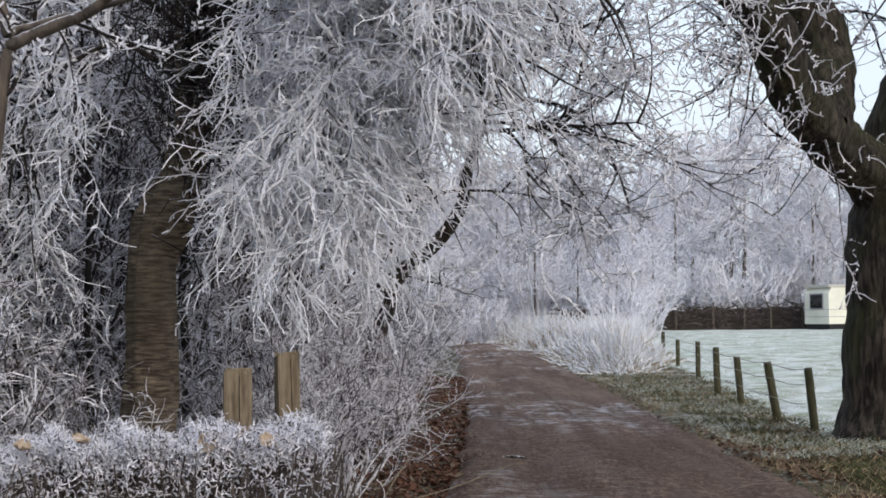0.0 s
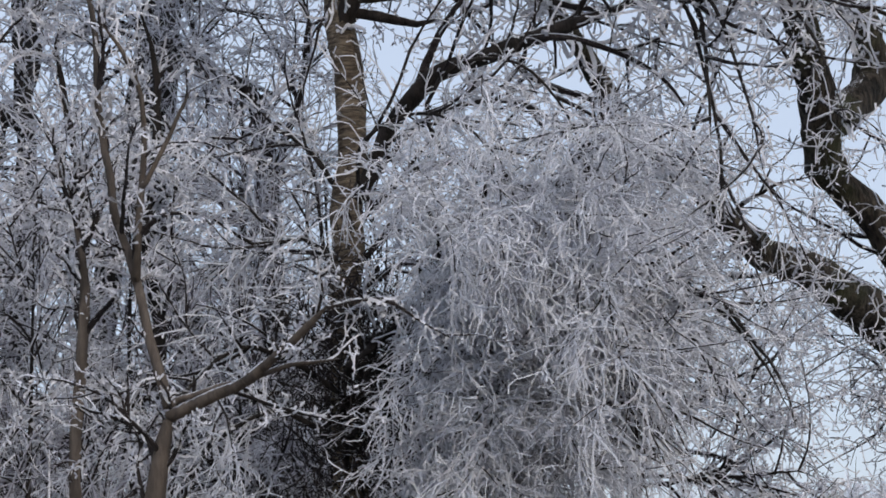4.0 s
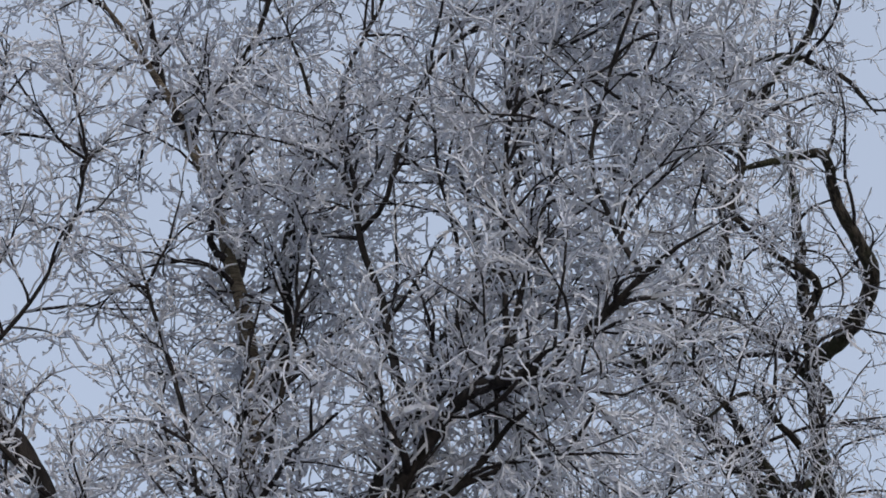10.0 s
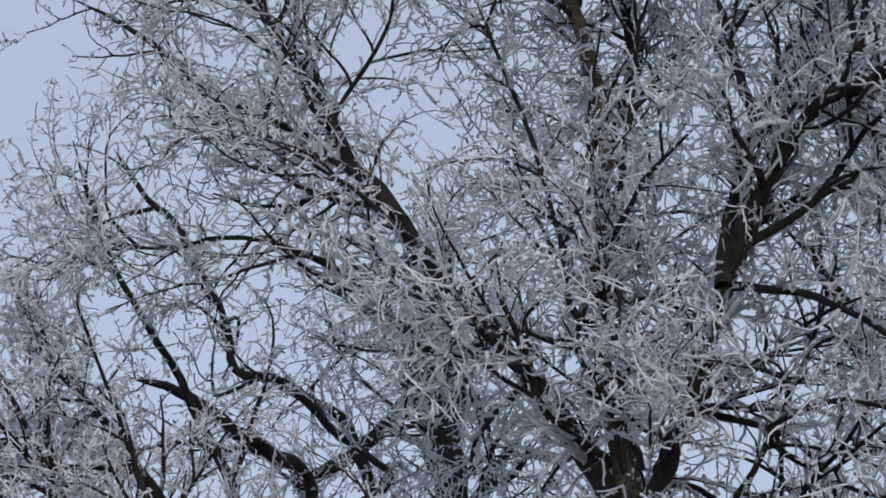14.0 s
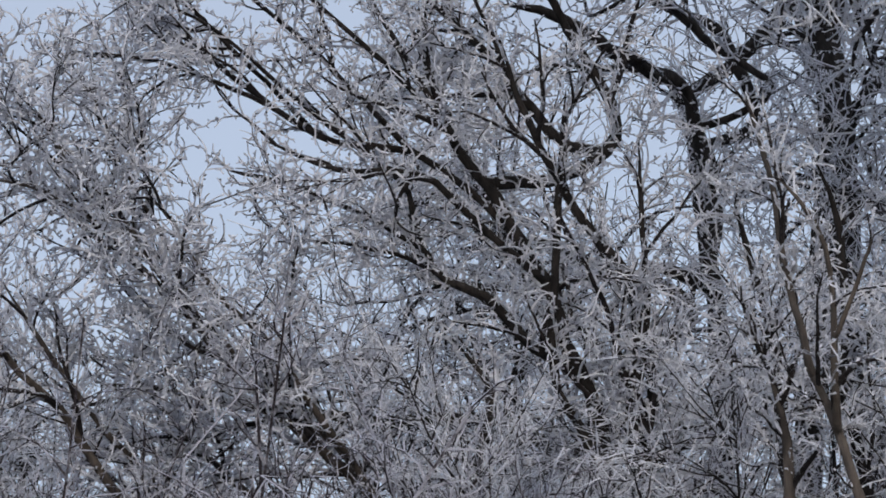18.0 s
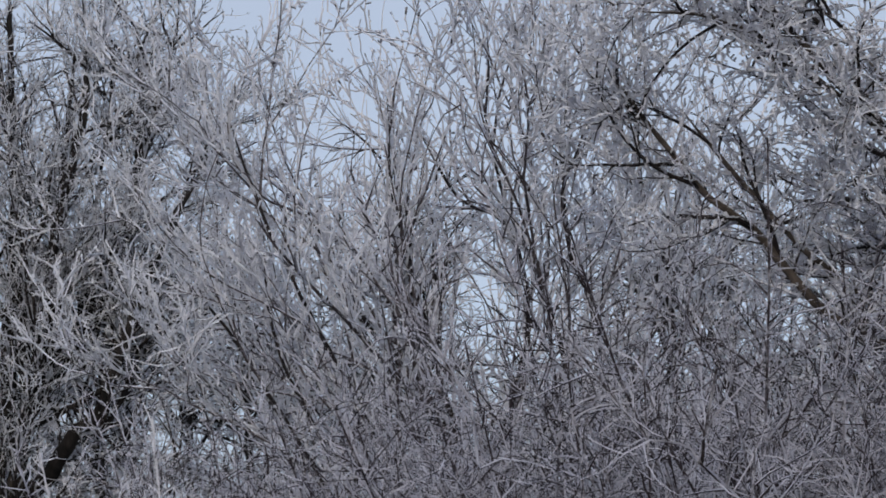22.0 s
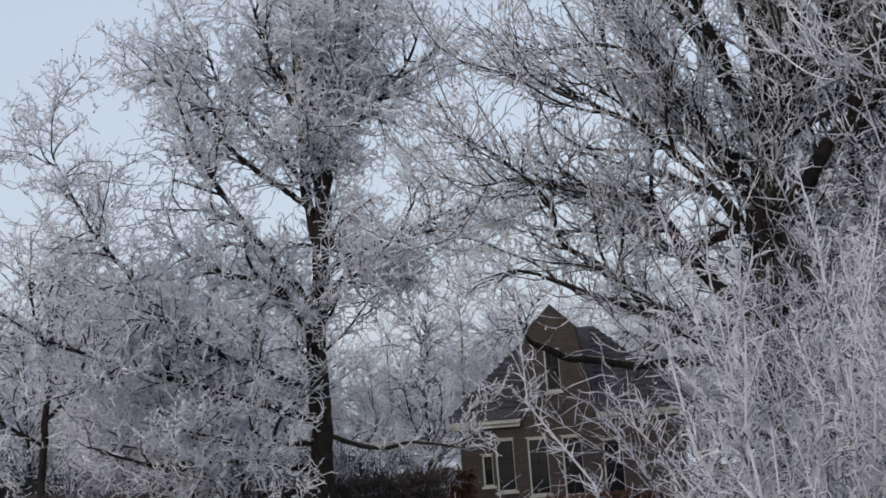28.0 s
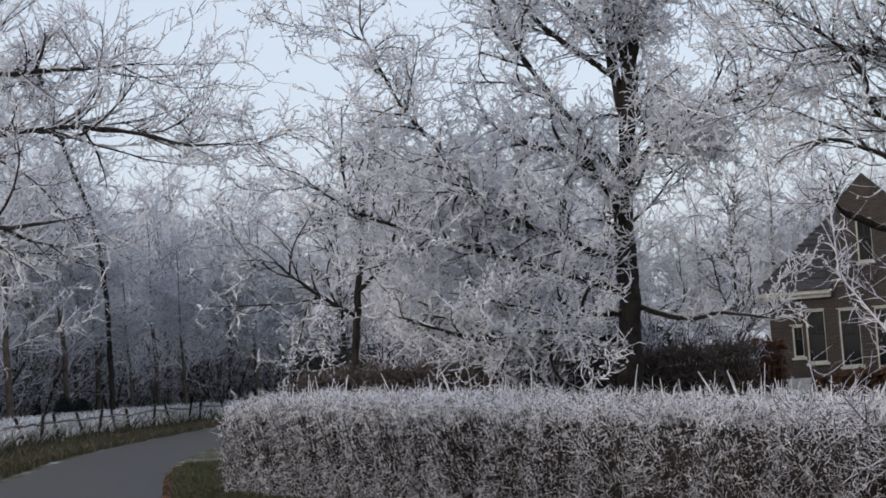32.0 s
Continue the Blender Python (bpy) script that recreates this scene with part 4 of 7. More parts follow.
def shrub(name, label, seed, r, h, stems, twigs, mat, radius=0.008, up=0.12, lean=(0, 0), length=0.3, category="shrub", stem_mat=None, fan=0.9, ice=1, curl=1.0):
    """Stems from one foot, with side twigs."""
    rng = np.random.default_rng(seed)
    ob = tagged(new(name), label, category)
    a, q = rng.uniform(0, 6.283, stems), np.sqrt(rng.uniform(0, 1, stems)) * r * 0.35
    foot = np.stack([q * np.cos(a), q * np.sin(a), np.zeros(stems)], 1)
    out = r * rng.uniform(0.2, 1.0, stems) * fan
    d = np.stack([out * np.cos(a) + lean[0], out * np.sin(a) + lean[1], h * rng.uniform(0.55, 1.05, stems)], 1)
    K = 7
    t = np.linspace(0, 1, K)[None, :, None]
    bow = np.array([0, 0, 1.0])[None, None] * (t * (1 - t)) * rng.uniform(-0.2, 0.5, stems)[:, None, None] * h * 0.5
    P = foot[:, None] + d[:, None] * t + bow + np.cumsum(rng.normal(0, 0.075 * curl * h / 2, (stems, K, 3)), axis=1) * np.minimum(1, t * 3)
    R = radius * 1.8 * rng.uniform(0.7, 1.3, stems)[:, None] * np.linspace(1, 0.4, K)[None]
    main = (P, R)
    part("stemwork", mesh_of("stemwork", [tubes(P, R, 4, rng, 0.3)], stem_mat or mat), ob, kind="stuff")
    second = sprout([main], twigs // 4, rng, length * 1.7, 40, radius * 1.2, up, 0.42 * curl, 6, where=(0.2, 1))
    third = sprout([main, second], twigs, rng, length, 46, radius, up, 0.5 * curl, 4, where=(0.1, 1))
    part("crown", mesh_of("crown", [tubes(*second, 3, rng, 0.5), tubes(*third, 3, rng, 0.5), needles([second, third], twigs * ice, rng, radius * 2.4, radius * 0.8)], mat), ob, kind="stuff")
    return ob


def put(ob, places, scale_by=(0.85, 1.2), seed=1):
    """Moves a thing to the first place and copies it to the others, each turned and sized a little differently."""
    rng = np.random.default_rng(seed)
    for k, (x, y, s) in enumerate(places):
        s = s * rng.uniform(*scale_by)
        m = pose(x, y, float(height(np.array(float(x)), np.array(float(y)))) - 0.04, 0, 0, rng.uniform(0, 360)) @ Matrix.Diagonal((s, s, s * rng.uniform(0.9, 1.1), 1))
        if k == 0:
            first = m
        else:
            copy_thing(ob, m)
    ob.matrix_basis = first


J = shrub("rimed_shrub", "tall shrub with upright shoots under thick rime", 21, 0.72, 2.6, 90, 9500, RIME_J, 0.0062, 0.05, (0.0, 0.05), 0.11, fan=0.95, curl=0.95)
J.matrix_basis = pose(-7.38, 5.15, 0, 0, 0, 0)
copy_thing(J, pose(-7.0, 5.75, 0, 0, 0, 130) @ Matrix.Diagonal((0.85, 0.85, 0.82, 1)))

def round_bush(x, y, r, tall, seed):
    """A dome of short dark twigs."""
    rng = np.random.default_rng(seed)
    ob = tagged(new("round_bush"), "dark rounded evergreen bush beside the far road fence", "bush", "dark bushes")
    n = 1500
    d = rng.normal(size=(n, 3))
    d[:, 2] = np.abs(d[:, 2])
    d /= np.linalg.norm(d, axis=1, keepdims=True)
    part("crown", mesh_of("crown", [twig_cloud(rng, d * r * np.array([1, 1, tall]) * rng.uniform(0.5, 0.95, (n, 1)), 0.25, 0.03, 0.1)], EVERGREEN), ob, kind="stuff")
    ob.location = (x, y, 0.53)


EVERGREEN = mat_plain("dark_evergreen", (0.012, 0.016, 0.016), (0.04, 0.048, 0.05), 6.0, 0.9, 0.4)
round_bush(-104.66, 8.48, 0.62, 2.7, 61)
round_bush(-105.58, 9.47, 0.55, 2.7, 62)
# Added dark hedges stand in for shade and dark trunks under the canopy.
hedge("dark_hedge", "dark hedge standing in for shade and trunks behind the oak", (-71, 15.8), (-62, 24.5), 2.9, 2.6, 1.8, 2600, 0.04, 0.3, EVERGREEN, 9, EVERGREEN)
hedge("dark_hedge", "dark hedge standing in for shade at the garden's end", (-82, 17), (-74, 17.5), 3.0, 2.8, 2.2, 2600, 0.045, 0.35, EVERGREEN, 10, EVERGREEN)
hedge("dark_hedge", "dark undergrowth hedge by the far bend", (-97, 27), (-78, 20), 3.2, 2.8, 3.0, 3000, 0.06, 0.5, EVERGREEN, 11, EVERGREEN)
hedge("dark_hedge", "dark undergrowth beyond the bend of the road", (-141, 17), (-137, 36), 3.6, 3.4, 3.0, 2600, 0.07, 0.5, EVERGREEN, 15, EVERGREEN)
hedge("bare_hedge", "dark leafless hedge of brown stems under the oak", (-58.5, 16.0), (-55.4, 21.6), 1.75, 1.5, 1.6, 3500, 0.022, 0.4, BRUSH, 12, DEEP)
hedge("bare_hedge", "dark leafless hedge of brown stems by the garden", (-62.0, 12.6), (-58.5, 16.0), 2.0, 1.75, 1.8, 3500, 0.022, 0.4, BRUSH, 13, DEEP)
hedge("bare_hedge", "dark undergrowth of leafless brown stems behind the clipped hedge", (-50.4, 9.6), (-46.6, 20.6), 1.85, 1.8, 1.6, 4200, 0.02, 0.38, BRUSH, 14, DEEP)


# ---------------------------------------------------------------- the trees whose limbs can be told apart
oak = Tree("oak_tree", "massive old oak with dark ridged bark and rimed twigs", 11, OAK)
oak.trunk((5.85, 26.36, -0.64, 1.05), (5.78, 26.37, -0.05, 0.82), (5.77, 26.38, 0.28, 0.65), (5.77, 26.38, 0.7, 0.565), (5.78, 26.37, 1.26, 0.525), (5.83, 26.36, 2.36, 0.525), (5.97, 26.33, 3.45, 0.564), (6.17, 26.28, 4.33, 0.490), (6.37, 26.24, 5.64, 0.417), (6.46, 26.22, 7.11, 0.344))
oak.limb((5.81, 26.37, 3.17, 0.451), (5.07, 25.76, 3.71, 0.366), (4.53, 25.09, 4.08, 0.338), (4.11, 24.41, 4.63, 0.312), (3.74, 23.71, 5.27, 0.287))
oak.limb((3.73, 23.71, 5.16, 0.290), (3.08, 22.99, 5.55, 0.274), (2.51, 22.26, 5.82, 0.228), (1.84, 21.52, 6.04, 0.171), (1.33, 20.76, 6.32, 0.133), (0.95, 19.98, 6.53, 0.097))
oak.limb((0.95, 19.98, 6.44, 0.103), (0.47, 19.39, 6.75, 0.106), (0.22, 18.80, 7.17, 0.109), (-0.07, 18.20, 7.56, 0.090), (-0.36, 17.60, 7.71, 0.067), (-0.64, 16.99, 7.67, 0.040))
oak.limb((4.88, 26.05, 5.16, 0.334), (4.44, 25.82, 5.79, 0.295), (4.07, 25.58, 6.41, 0.241), (3.60, 25.35, 7.18, 0.218), (3.10, 25.11, 7.72, 0.188), (2.85, 24.84, 8.31, 0.180))
oak.limb((2.98, 24.82, 7.84, 0.250), (2.83, 24.17, 8.82, 0.226), (2.54, 23.53, 9.65, 0.201), (1.96, 22.92, 10.27, 0.143), (1.39, 22.29, 10.72, 0.127), (1.03, 21.64, 11.19, 0.086), (1.01, 20.98, 11.73, 0.052))
oak.limb((3.80, 25.72, 9.22, 0.233), (3.57, 25.31, 10.03, 0.209), (3.32, 24.89, 10.68, 0.185), (2.90, 24.50, 11.03, 0.169), (2.63, 24.08, 11.42, 0.145), (2.21, 23.67, 11.68, 0.108), (1.49, 23.29, 11.54, 0.077), (0.80, 22.88, 11.54, 0.062), (0.21, 22.44, 11.85, 0.048), (-0.08, 22.00, 12.27, 0.034))
oak.limb((1.43, 24.96, 12.11, 0.098), (1.88, 24.43, 12.36, 0.119), (2.44, 23.88, 12.45, 0.102), (2.98, 23.31, 12.52, 0.072), (3.38, 22.75, 12.82, 0.043))
oak.limb((1.34, 23.96, 12.17, 0.146), (1.00, 23.23, 13.12, 0.130), (0.92, 22.48, 13.70, 0.106), (0.68, 21.74, 14.11, 0.077), (0.45, 21.00, 14.50, 0.041))
oak.limb((4.47, 24.60, 11.55, 0.187), (4.02, 24.17, 12.67, 0.134), (3.73, 23.71, 13.94, 0.112), (2.68, 23.35, 15.11, 0.094), (2.28, 22.89, 15.66, 0.060))
oak.limb((4.98, 24.50, 12.09, 0.188), (4.79, 24.33, 13.66, 0.153), (4.87, 24.11, 15.26, 0.117), (4.97, 23.89, 16.95, 0.088), (5.07, 23.66, 18.72, 0.058), (5.23, 23.42, 20.37, 0.021))
oak.limb((3.66, 22.71, 16.38, 0.099), (3.80, 22.52, 16.97, 0.084), (4.03, 22.31, 17.64, 0.069), (4.44, 22.06, 18.77, 0.063), (5.18, 21.73, 19.45, 0.056), (5.52, 21.47, 20.55, 0.045), (5.86, 21.20, 22.02, 0.029))
oak.limb((5.68, 22.80, 16.28, 0.115), (5.35, 22.50, 17.20, 0.085), (5.19, 22.15, 17.81, 0.070), (4.52, 21.91, 17.59, 0.053), (3.71, 21.69, 17.30, 0.034))
oak.limb((4.54, 22.55, 19.16, 0.052), (4.21, 22.36, 19.44, 0.048), (4.88, 21.96, 19.42, 0.048), (5.49, 21.56, 18.68, 0.039), (5.79, 21.22, 17.71, 0.030))
oak.limb((3.19, 24.80, 10.64, 0.221), (2.16, 24.62, 10.98, 0.132), (1.63, 24.37, 11.32, 0.168), (1.24, 24.11, 11.71, 0.131), (0.71, 23.85, 12.04, 0.101), (0.17, 23.57, 12.37, 0.090), (-0.12, 23.29, 12.90, 0.072), (-0.36, 23.00, 13.34, 0.043))
oak.limb((1.37, 23.96, 11.63, 0.108), (1.91, 23.55, 12.06, 0.086), (2.45, 23.12, 12.00, 0.060), (2.86, 22.70, 12.22, 0.039), (3.23, 22.27, 12.65, 0.024))
oak.limb((1.17, 23.97, 11.74, 0.087), (1.16, 23.72, 12.25, 0.072), (1.04, 23.48, 13.11, 0.062), (1.15, 23.22, 13.78, 0.044), (0.77, 22.99, 14.69, 0.029))
oak.limb((4.51, 23.57, 12.50, 0.088), (3.93, 23.17, 13.63, 0.066), (3.44, 22.74, 14.43, 0.051), (2.92, 22.31, 15.06, 0.033), (2.63, 21.84, 15.82, 0.022))
oak.limb((5.10, 24.47, 15.45, 0.079), (4.30, 23.95, 16.12, 0.059), (3.54, 23.40, 16.49, 0.043), (2.91, 22.81, 17.18, 0.031))
oak.limb((5.03, 23.47, 16.66, 0.063), (4.27, 22.94, 17.03, 0.047), (3.57, 22.38, 17.74, 0.035), (3.18, 21.77, 18.45, 0.023))
oak.limb((4.71, 23.53, 13.75, 0.060), (4.14, 22.96, 14.16, 0.044), (3.68, 22.37, 14.35, 0.033), (2.91, 21.81, 13.62, 0.021))
oak.finish(crown(300, 2300, 7600, 10000, 2.4, 0.0184, 0.01, -0.03, 60, 0.55, 0.9, 0.95, 1.5), slim=0.95)

birch = Tree("birch_tree", "birch with pale brown bark and drooping white-rimed twigs", 12, BIRCH)
birch.trunk((-1.87, 12.86, 0.76, 0.190), (-1.85, 12.87, 1.12, 0.175), (-1.82, 12.87, 1.47, 0.162), (-1.84, 12.87, 1.90, 0.152), (-1.80, 12.88, 2.16, 0.192), (-1.72, 12.89, 2.37, 0.152), (-1.64, 12.90, 2.58, 0.130), (-1.57, 12.90, 2.91, 0.112))
birch.trunk((-1.60, 12.90, 3.86, 0.103), (-1.56, 12.91, 4.40, 0.102), (-1.55, 12.91, 4.80, 0.099), (-1.52, 12.91, 5.22, 0.094), (-1.52, 12.91, 5.65, 0.098), (-1.56, 12.91, 5.93, 0.099))
birch.trunk((-1.61, 13.10, 8.30, 0.074), (-1.52, 13.19, 9.18, 0.068), (-1.54, 13.27, 9.88, 0.061), (-1.67, 13.34, 10.62, 0.056), (-1.80, 13.40, 11.28, 0.051), (-2.13, 13.43, 12.27, 0.046))
birch.trunk((-2.31, 13.40, 12.70, 0.041), (-2.66, 13.34, 13.32, 0.035), (-2.96, 13.27, 13.65, 0.025), (-3.49, 13.15, 13.74, 0.013))
birch.limb((-1.56, 12.91, 5.87, 0.087), (-1.33, 12.73, 6.29, 0.083), (-1.10, 12.55, 6.67, 0.064), (-0.87, 12.37, 7.06, 0.060), (-0.70, 12.18, 7.45, 0.071))
birch.limb((-0.66, 12.18, 7.62, 0.072), (-0.35, 12.06, 8.04, 0.068), (-0.13, 11.93, 8.34, 0.063), (0.19, 11.80, 8.54, 0.059), (0.38, 11.66, 8.48, 0.053), (0.76, 11.51, 8.57, 0.047), (1.00, 11.36, 8.72, 0.039), (1.28, 11.19, 8.90, 0.030), (1.54, 11.03, 9.02, 0.020), (1.91, 10.83, 9.12, 0.013))
birch.limb((-0.71, 12.18, 7.54, 0.068), (-0.50, 12.29, 8.31, 0.062), (-0.33, 12.40, 8.76, 0.056), (0.04, 12.50, 9.44, 0.045), (0.32, 12.60, 9.92, 0.038), (0.56, 12.69, 10.74, 0.030), (0.80, 12.78, 11.49, 0.020))
birch.limb((-0.49, 12.19, 7.74, 0.046), (-0.06, 12.07, 7.89, 0.034), (0.36, 11.93, 8.29, 0.025), (0.68, 11.78, 8.44, 0.015))
birch.limb((-1.69, 12.89, 6.34, 0.108), (-1.90, 13.00, 6.83, 0.094), (-2.20, 13.10, 7.39, 0.080), (-2.66, 13.16, 8.08, 0.083), (-3.03, 13.23, 8.74, 0.085), (-3.29, 13.31, 9.22, 0.087), (-3.57, 13.39, 9.67, 0.076), (-3.72, 13.50, 10.23, 0.064))
birch.limb((-3.75, 13.49, 10.16, 0.073), (-3.92, 13.57, 10.61, 0.070), (-4.23, 13.61, 11.13, 0.057), (-4.51, 13.65, 11.91, 0.044), (-4.94, 13.63, 12.83, 0.031))
birch.limb((-3.73, 13.49, 9.81, 0.038), (-4.57, 13.23, 10.29, 0.039), (-5.09, 13.04, 10.80, 0.030), (-5.65, 12.81, 11.16, 0.021))
birch.limb((-1.55, 12.91, 4.66, 0.074), (-1.35, 12.76, 4.95, 0.066), (-1.18, 12.61, 5.20, 0.066), (-0.90, 12.47, 5.40, 0.073), (-0.55, 12.32, 5.50, 0.068), (-0.00, 12.17, 5.61, 0.060), (0.32, 12.00, 5.64, 0.042))
birch.snag((-1.55, 12.91, 6.03, 0.046), (-1.32, 12.87, 5.95, 0.045), (-1.05, 12.82, 5.88, 0.041), (-0.90, 12.77, 5.89, 0.037))
birch.limb((-1.45, 12.92, 4.33, 0.024), (-1.25, 12.84, 4.48, 0.022), (-0.92, 12.77, 4.43, 0.016), (-0.63, 12.68, 4.20, 0.014), (-0.38, 12.59, 3.94, 0.012), (-0.28, 12.50, 3.67, 0.011))
birch.limb((-1.29, 12.94, 6.58, 0.066), (-0.94, 12.87, 7.21, 0.070), (-0.72, 12.78, 7.69, 0.067), (-0.40, 12.69, 8.25, 0.064), (-0.09, 12.60, 8.77, 0.050))
birch.limb((-1.45, 12.92, 4.60, 0.026), (-1.06, 12.76, 4.88, 0.024), (-0.61, 12.59, 4.78, 0.020), (-0.33, 12.40, 4.47, 0.016), (-0.16, 12.20, 4.04, 0.010))
birch.limb((-1.49, 12.91, 4.11, 0.026), (-1.14, 12.75, 4.25, 0.022), (-0.77, 12.58, 4.09, 0.018), (-0.59, 12.39, 3.84, 0.010))
birch.limb((-1.44, 12.92, 4.82, 0.026), (-0.97, 12.71, 5.20, 0.024), (-0.38, 12.49, 5.19, 0.022), (0.03, 12.25, 4.75, 0.018), (0.19, 12.00, 4.29, 0.010))
birch.limb((-1.49, 12.91, 3.78, 0.026), (-1.15, 12.81, 3.82, 0.022), (-0.86, 12.70, 3.58, 0.016), (-0.71, 12.58, 3.27, 0.012))
birch.limb((-1.50, 12.91, 3.48, 0.026), (-1.06, 12.56, 3.52, 0.019), (-0.76, 12.18, 3.41, 0.010))
birch.limb((-1.68, 12.89, 6.65, 0.035), (-2.00, 12.51, 6.86, 0.029), (-2.08, 12.16, 7.25, 0.021), (-2.16, 11.80, 7.50, 0.015))
birch.limb((-1.45, 12.92, 6.64, 0.035), (-1.77, 12.64, 7.43, 0.027), (-1.42, 12.44, 7.73, 0.023), (-1.45, 12.19, 7.12, 0.017), (-1.41, 11.96, 6.38, 0.013), (-1.33, 11.72, 5.84, 0.009))
birch.limb((-0.74, 12.58, 7.64, 0.043), (-0.21, 12.36, 7.40, 0.034), (0.25, 12.12, 6.96, 0.026), (0.69, 11.86, 6.31, 0.020), (1.01, 11.60, 5.88, 0.015), (1.22, 11.33, 5.48, 0.010))
birch.limb((0.33, 12.60, 5.84, 0.033), (0.62, 12.28, 5.86, 0.025), (0.76, 11.98, 5.52, 0.018), (0.76, 11.68, 5.00, 0.012), (0.73, 11.38, 4.51, 0.008))
birch.limb((-2.26, 13.41, 12.64, 0.039), (-2.41, 13.45, 13.39, 0.033), (-2.59, 13.49, 14.18, 0.026), (-2.71, 13.53, 15.08, 0.016))
birch.limb((-1.46, 13.22, 9.27, 0.055), (-1.24, 13.19, 9.93, 0.046), (-1.25, 13.14, 10.68, 0.038), (-1.11, 13.10, 11.19, 0.032), (-0.94, 13.07, 11.49, 0.025), (-1.02, 13.01, 12.21, 0.019), (-1.29, 12.94, 13.23, 0.015))
birch.limb((-0.38, 12.39, 8.81, 0.048), (-0.47, 12.46, 9.61, 0.037), (-0.62, 12.52, 10.36, 0.032), (-0.65, 12.58, 10.89, 0.026), (-0.72, 12.65, 11.84, 0.023), (-0.37, 12.73, 12.78, 0.019), (-0.20, 12.80, 13.60, 0.012))
birch.limb((-0.30, 12.20, 8.60, 0.047), (0.09, 12.27, 9.35, 0.036), (0.24, 12.33, 9.76, 0.031), (0.23, 12.40, 10.31, 0.027), (0.18, 12.47, 10.84, 0.022), (0.20, 12.53, 12.43, 0.016), (0.33, 12.60, 13.49, 0.012))
birch.limb((0.36, 11.99, 8.83, 0.031), (0.57, 11.99, 9.51, 0.026), (0.71, 11.98, 9.98, 0.022), (0.86, 11.97, 10.36, 0.017), (1.09, 11.95, 11.02, 0.013))
birch.limb((0.37, 11.79, 8.67, 0.029), (0.43, 11.89, 9.84, 0.024), (0.58, 11.99, 11.03, 0.021), (0.75, 12.08, 12.11, 0.016), (0.75, 12.18, 12.93, 0.012))
birch.limb((1.30, 11.33, 9.01, 0.028), (1.18, 11.38, 9.43, 0.023), (1.07, 11.43, 10.05, 0.020), (1.27, 11.45, 10.81, 0.016), (1.61, 11.45, 11.71, 0.013), (1.85, 11.45, 12.63, 0.009))
birch.limb((0.65, 11.58, 10.76, 0.021), (0.94, 11.46, 10.77, 0.018), (1.25, 11.33, 10.72, 0.016), (1.55, 11.19, 10.58, 0.012), (1.78, 11.06, 10.20, 0.008))
birch.limb((-2.13, 13.23, 12.24, 0.033), (-1.61, 13.25, 12.71, 0.027), (-1.32, 13.23, 13.50, 0.025), (-1.46, 13.17, 14.19, 0.018), (-1.60, 13.10, 14.84, 0.013))
birch.limb((-0.39, 12.39, 10.57, 0.025), (-0.08, 12.30, 11.56, 0.022), (0.39, 12.19, 12.01, 0.018), (0.83, 12.07, 11.98, 0.013), (1.14, 11.95, 11.50, 0.009))
birch.limb((-1.56, 13.11, 7.89, 0.041), (-1.43, 13.07, 8.60, 0.035), (-1.35, 13.03, 9.04, 0.031), (-1.24, 12.99, 9.54, 0.025), (-1.12, 12.95, 10.16, 0.019))
birch.limb((-1.83, 12.87, 7.81, 0.032), (-1.87, 12.97, 8.40, 0.025), (-2.03, 13.04, 9.32, 0.023), (-2.24, 13.11, 10.09, 0.020), (-2.42, 13.18, 10.79, 0.014))
birch.limb((-1.52, 12.51, 3.36, 0.028), (-1.14, 12.40, 3.69, 0.025), (-0.75, 12.28, 3.53, 0.021), (-0.48, 12.14, 3.20, 0.017), (-0.31, 12.00, 2.81, 0.010))
birch.limb((-1.50, 12.51, 3.50, 0.028), (-0.96, 12.36, 3.96, 0.026), (-0.34, 12.20, 3.85, 0.022), (0.03, 12.00, 3.48, 0.019), (0.23, 11.80, 3.05, 0.012), (0.28, 11.60, 2.76, 0.008))
birch.limb((-1.52, 12.51, 3.11, 0.025), (-1.24, 12.34, 3.30, 0.021), (-0.95, 12.16, 3.13, 0.017), (-0.81, 11.97, 2.74, 0.010))
birch.limb((-1.48, 12.31, 3.54, 0.028), (-0.61, 12.18, 4.13, 0.026), (0.24, 12.00, 4.01, 0.022), (0.73, 11.78, 3.70, 0.018), (0.97, 11.56, 3.30, 0.011), (1.07, 11.35, 3.01, 0.008))
birch.limb((-1.52, 12.51, 3.25, 0.025), (-1.04, 12.38, 3.44, 0.021), (-0.62, 12.23, 3.31, 0.019), (-0.27, 12.07, 3.05, 0.014), (-0.11, 11.90, 2.73, 0.008))
birch.limb((-1.57, 12.50, 3.04, 0.025), (-1.90, 12.18, 3.25, 0.021), (-2.25, 11.84, 3.04, 0.017), (-2.41, 11.52, 2.58, 0.011), (-2.42, 11.24, 2.12, 0.008))
birch.limb((-1.54, 12.51, 3.36, 0.025), (-2.00, 11.97, 3.62, 0.020), (-2.30, 11.44, 3.34, 0.016), (-2.44, 10.93, 2.87, 0.011))
birch.limb((-2.93, 13.18, 7.76, 0.041), (-3.57, 13.10, 8.47, 0.030), (-4.27, 12.96, 8.81, 0.024), (-4.90, 12.82, 8.75, 0.019), (-5.55, 12.64, 8.87, 0.013))
birch.limb((-0.62, 12.38, 4.17, 0.023), (-0.07, 12.00, 3.68, 0.019), (0.32, 11.60, 3.28, 0.013), (0.49, 11.19, 2.87, 0.008))
birch.limb((0.25, 12.40, 4.09, 0.021), (0.59, 11.69, 3.49, 0.015), (0.70, 10.98, 3.03, 0.009))
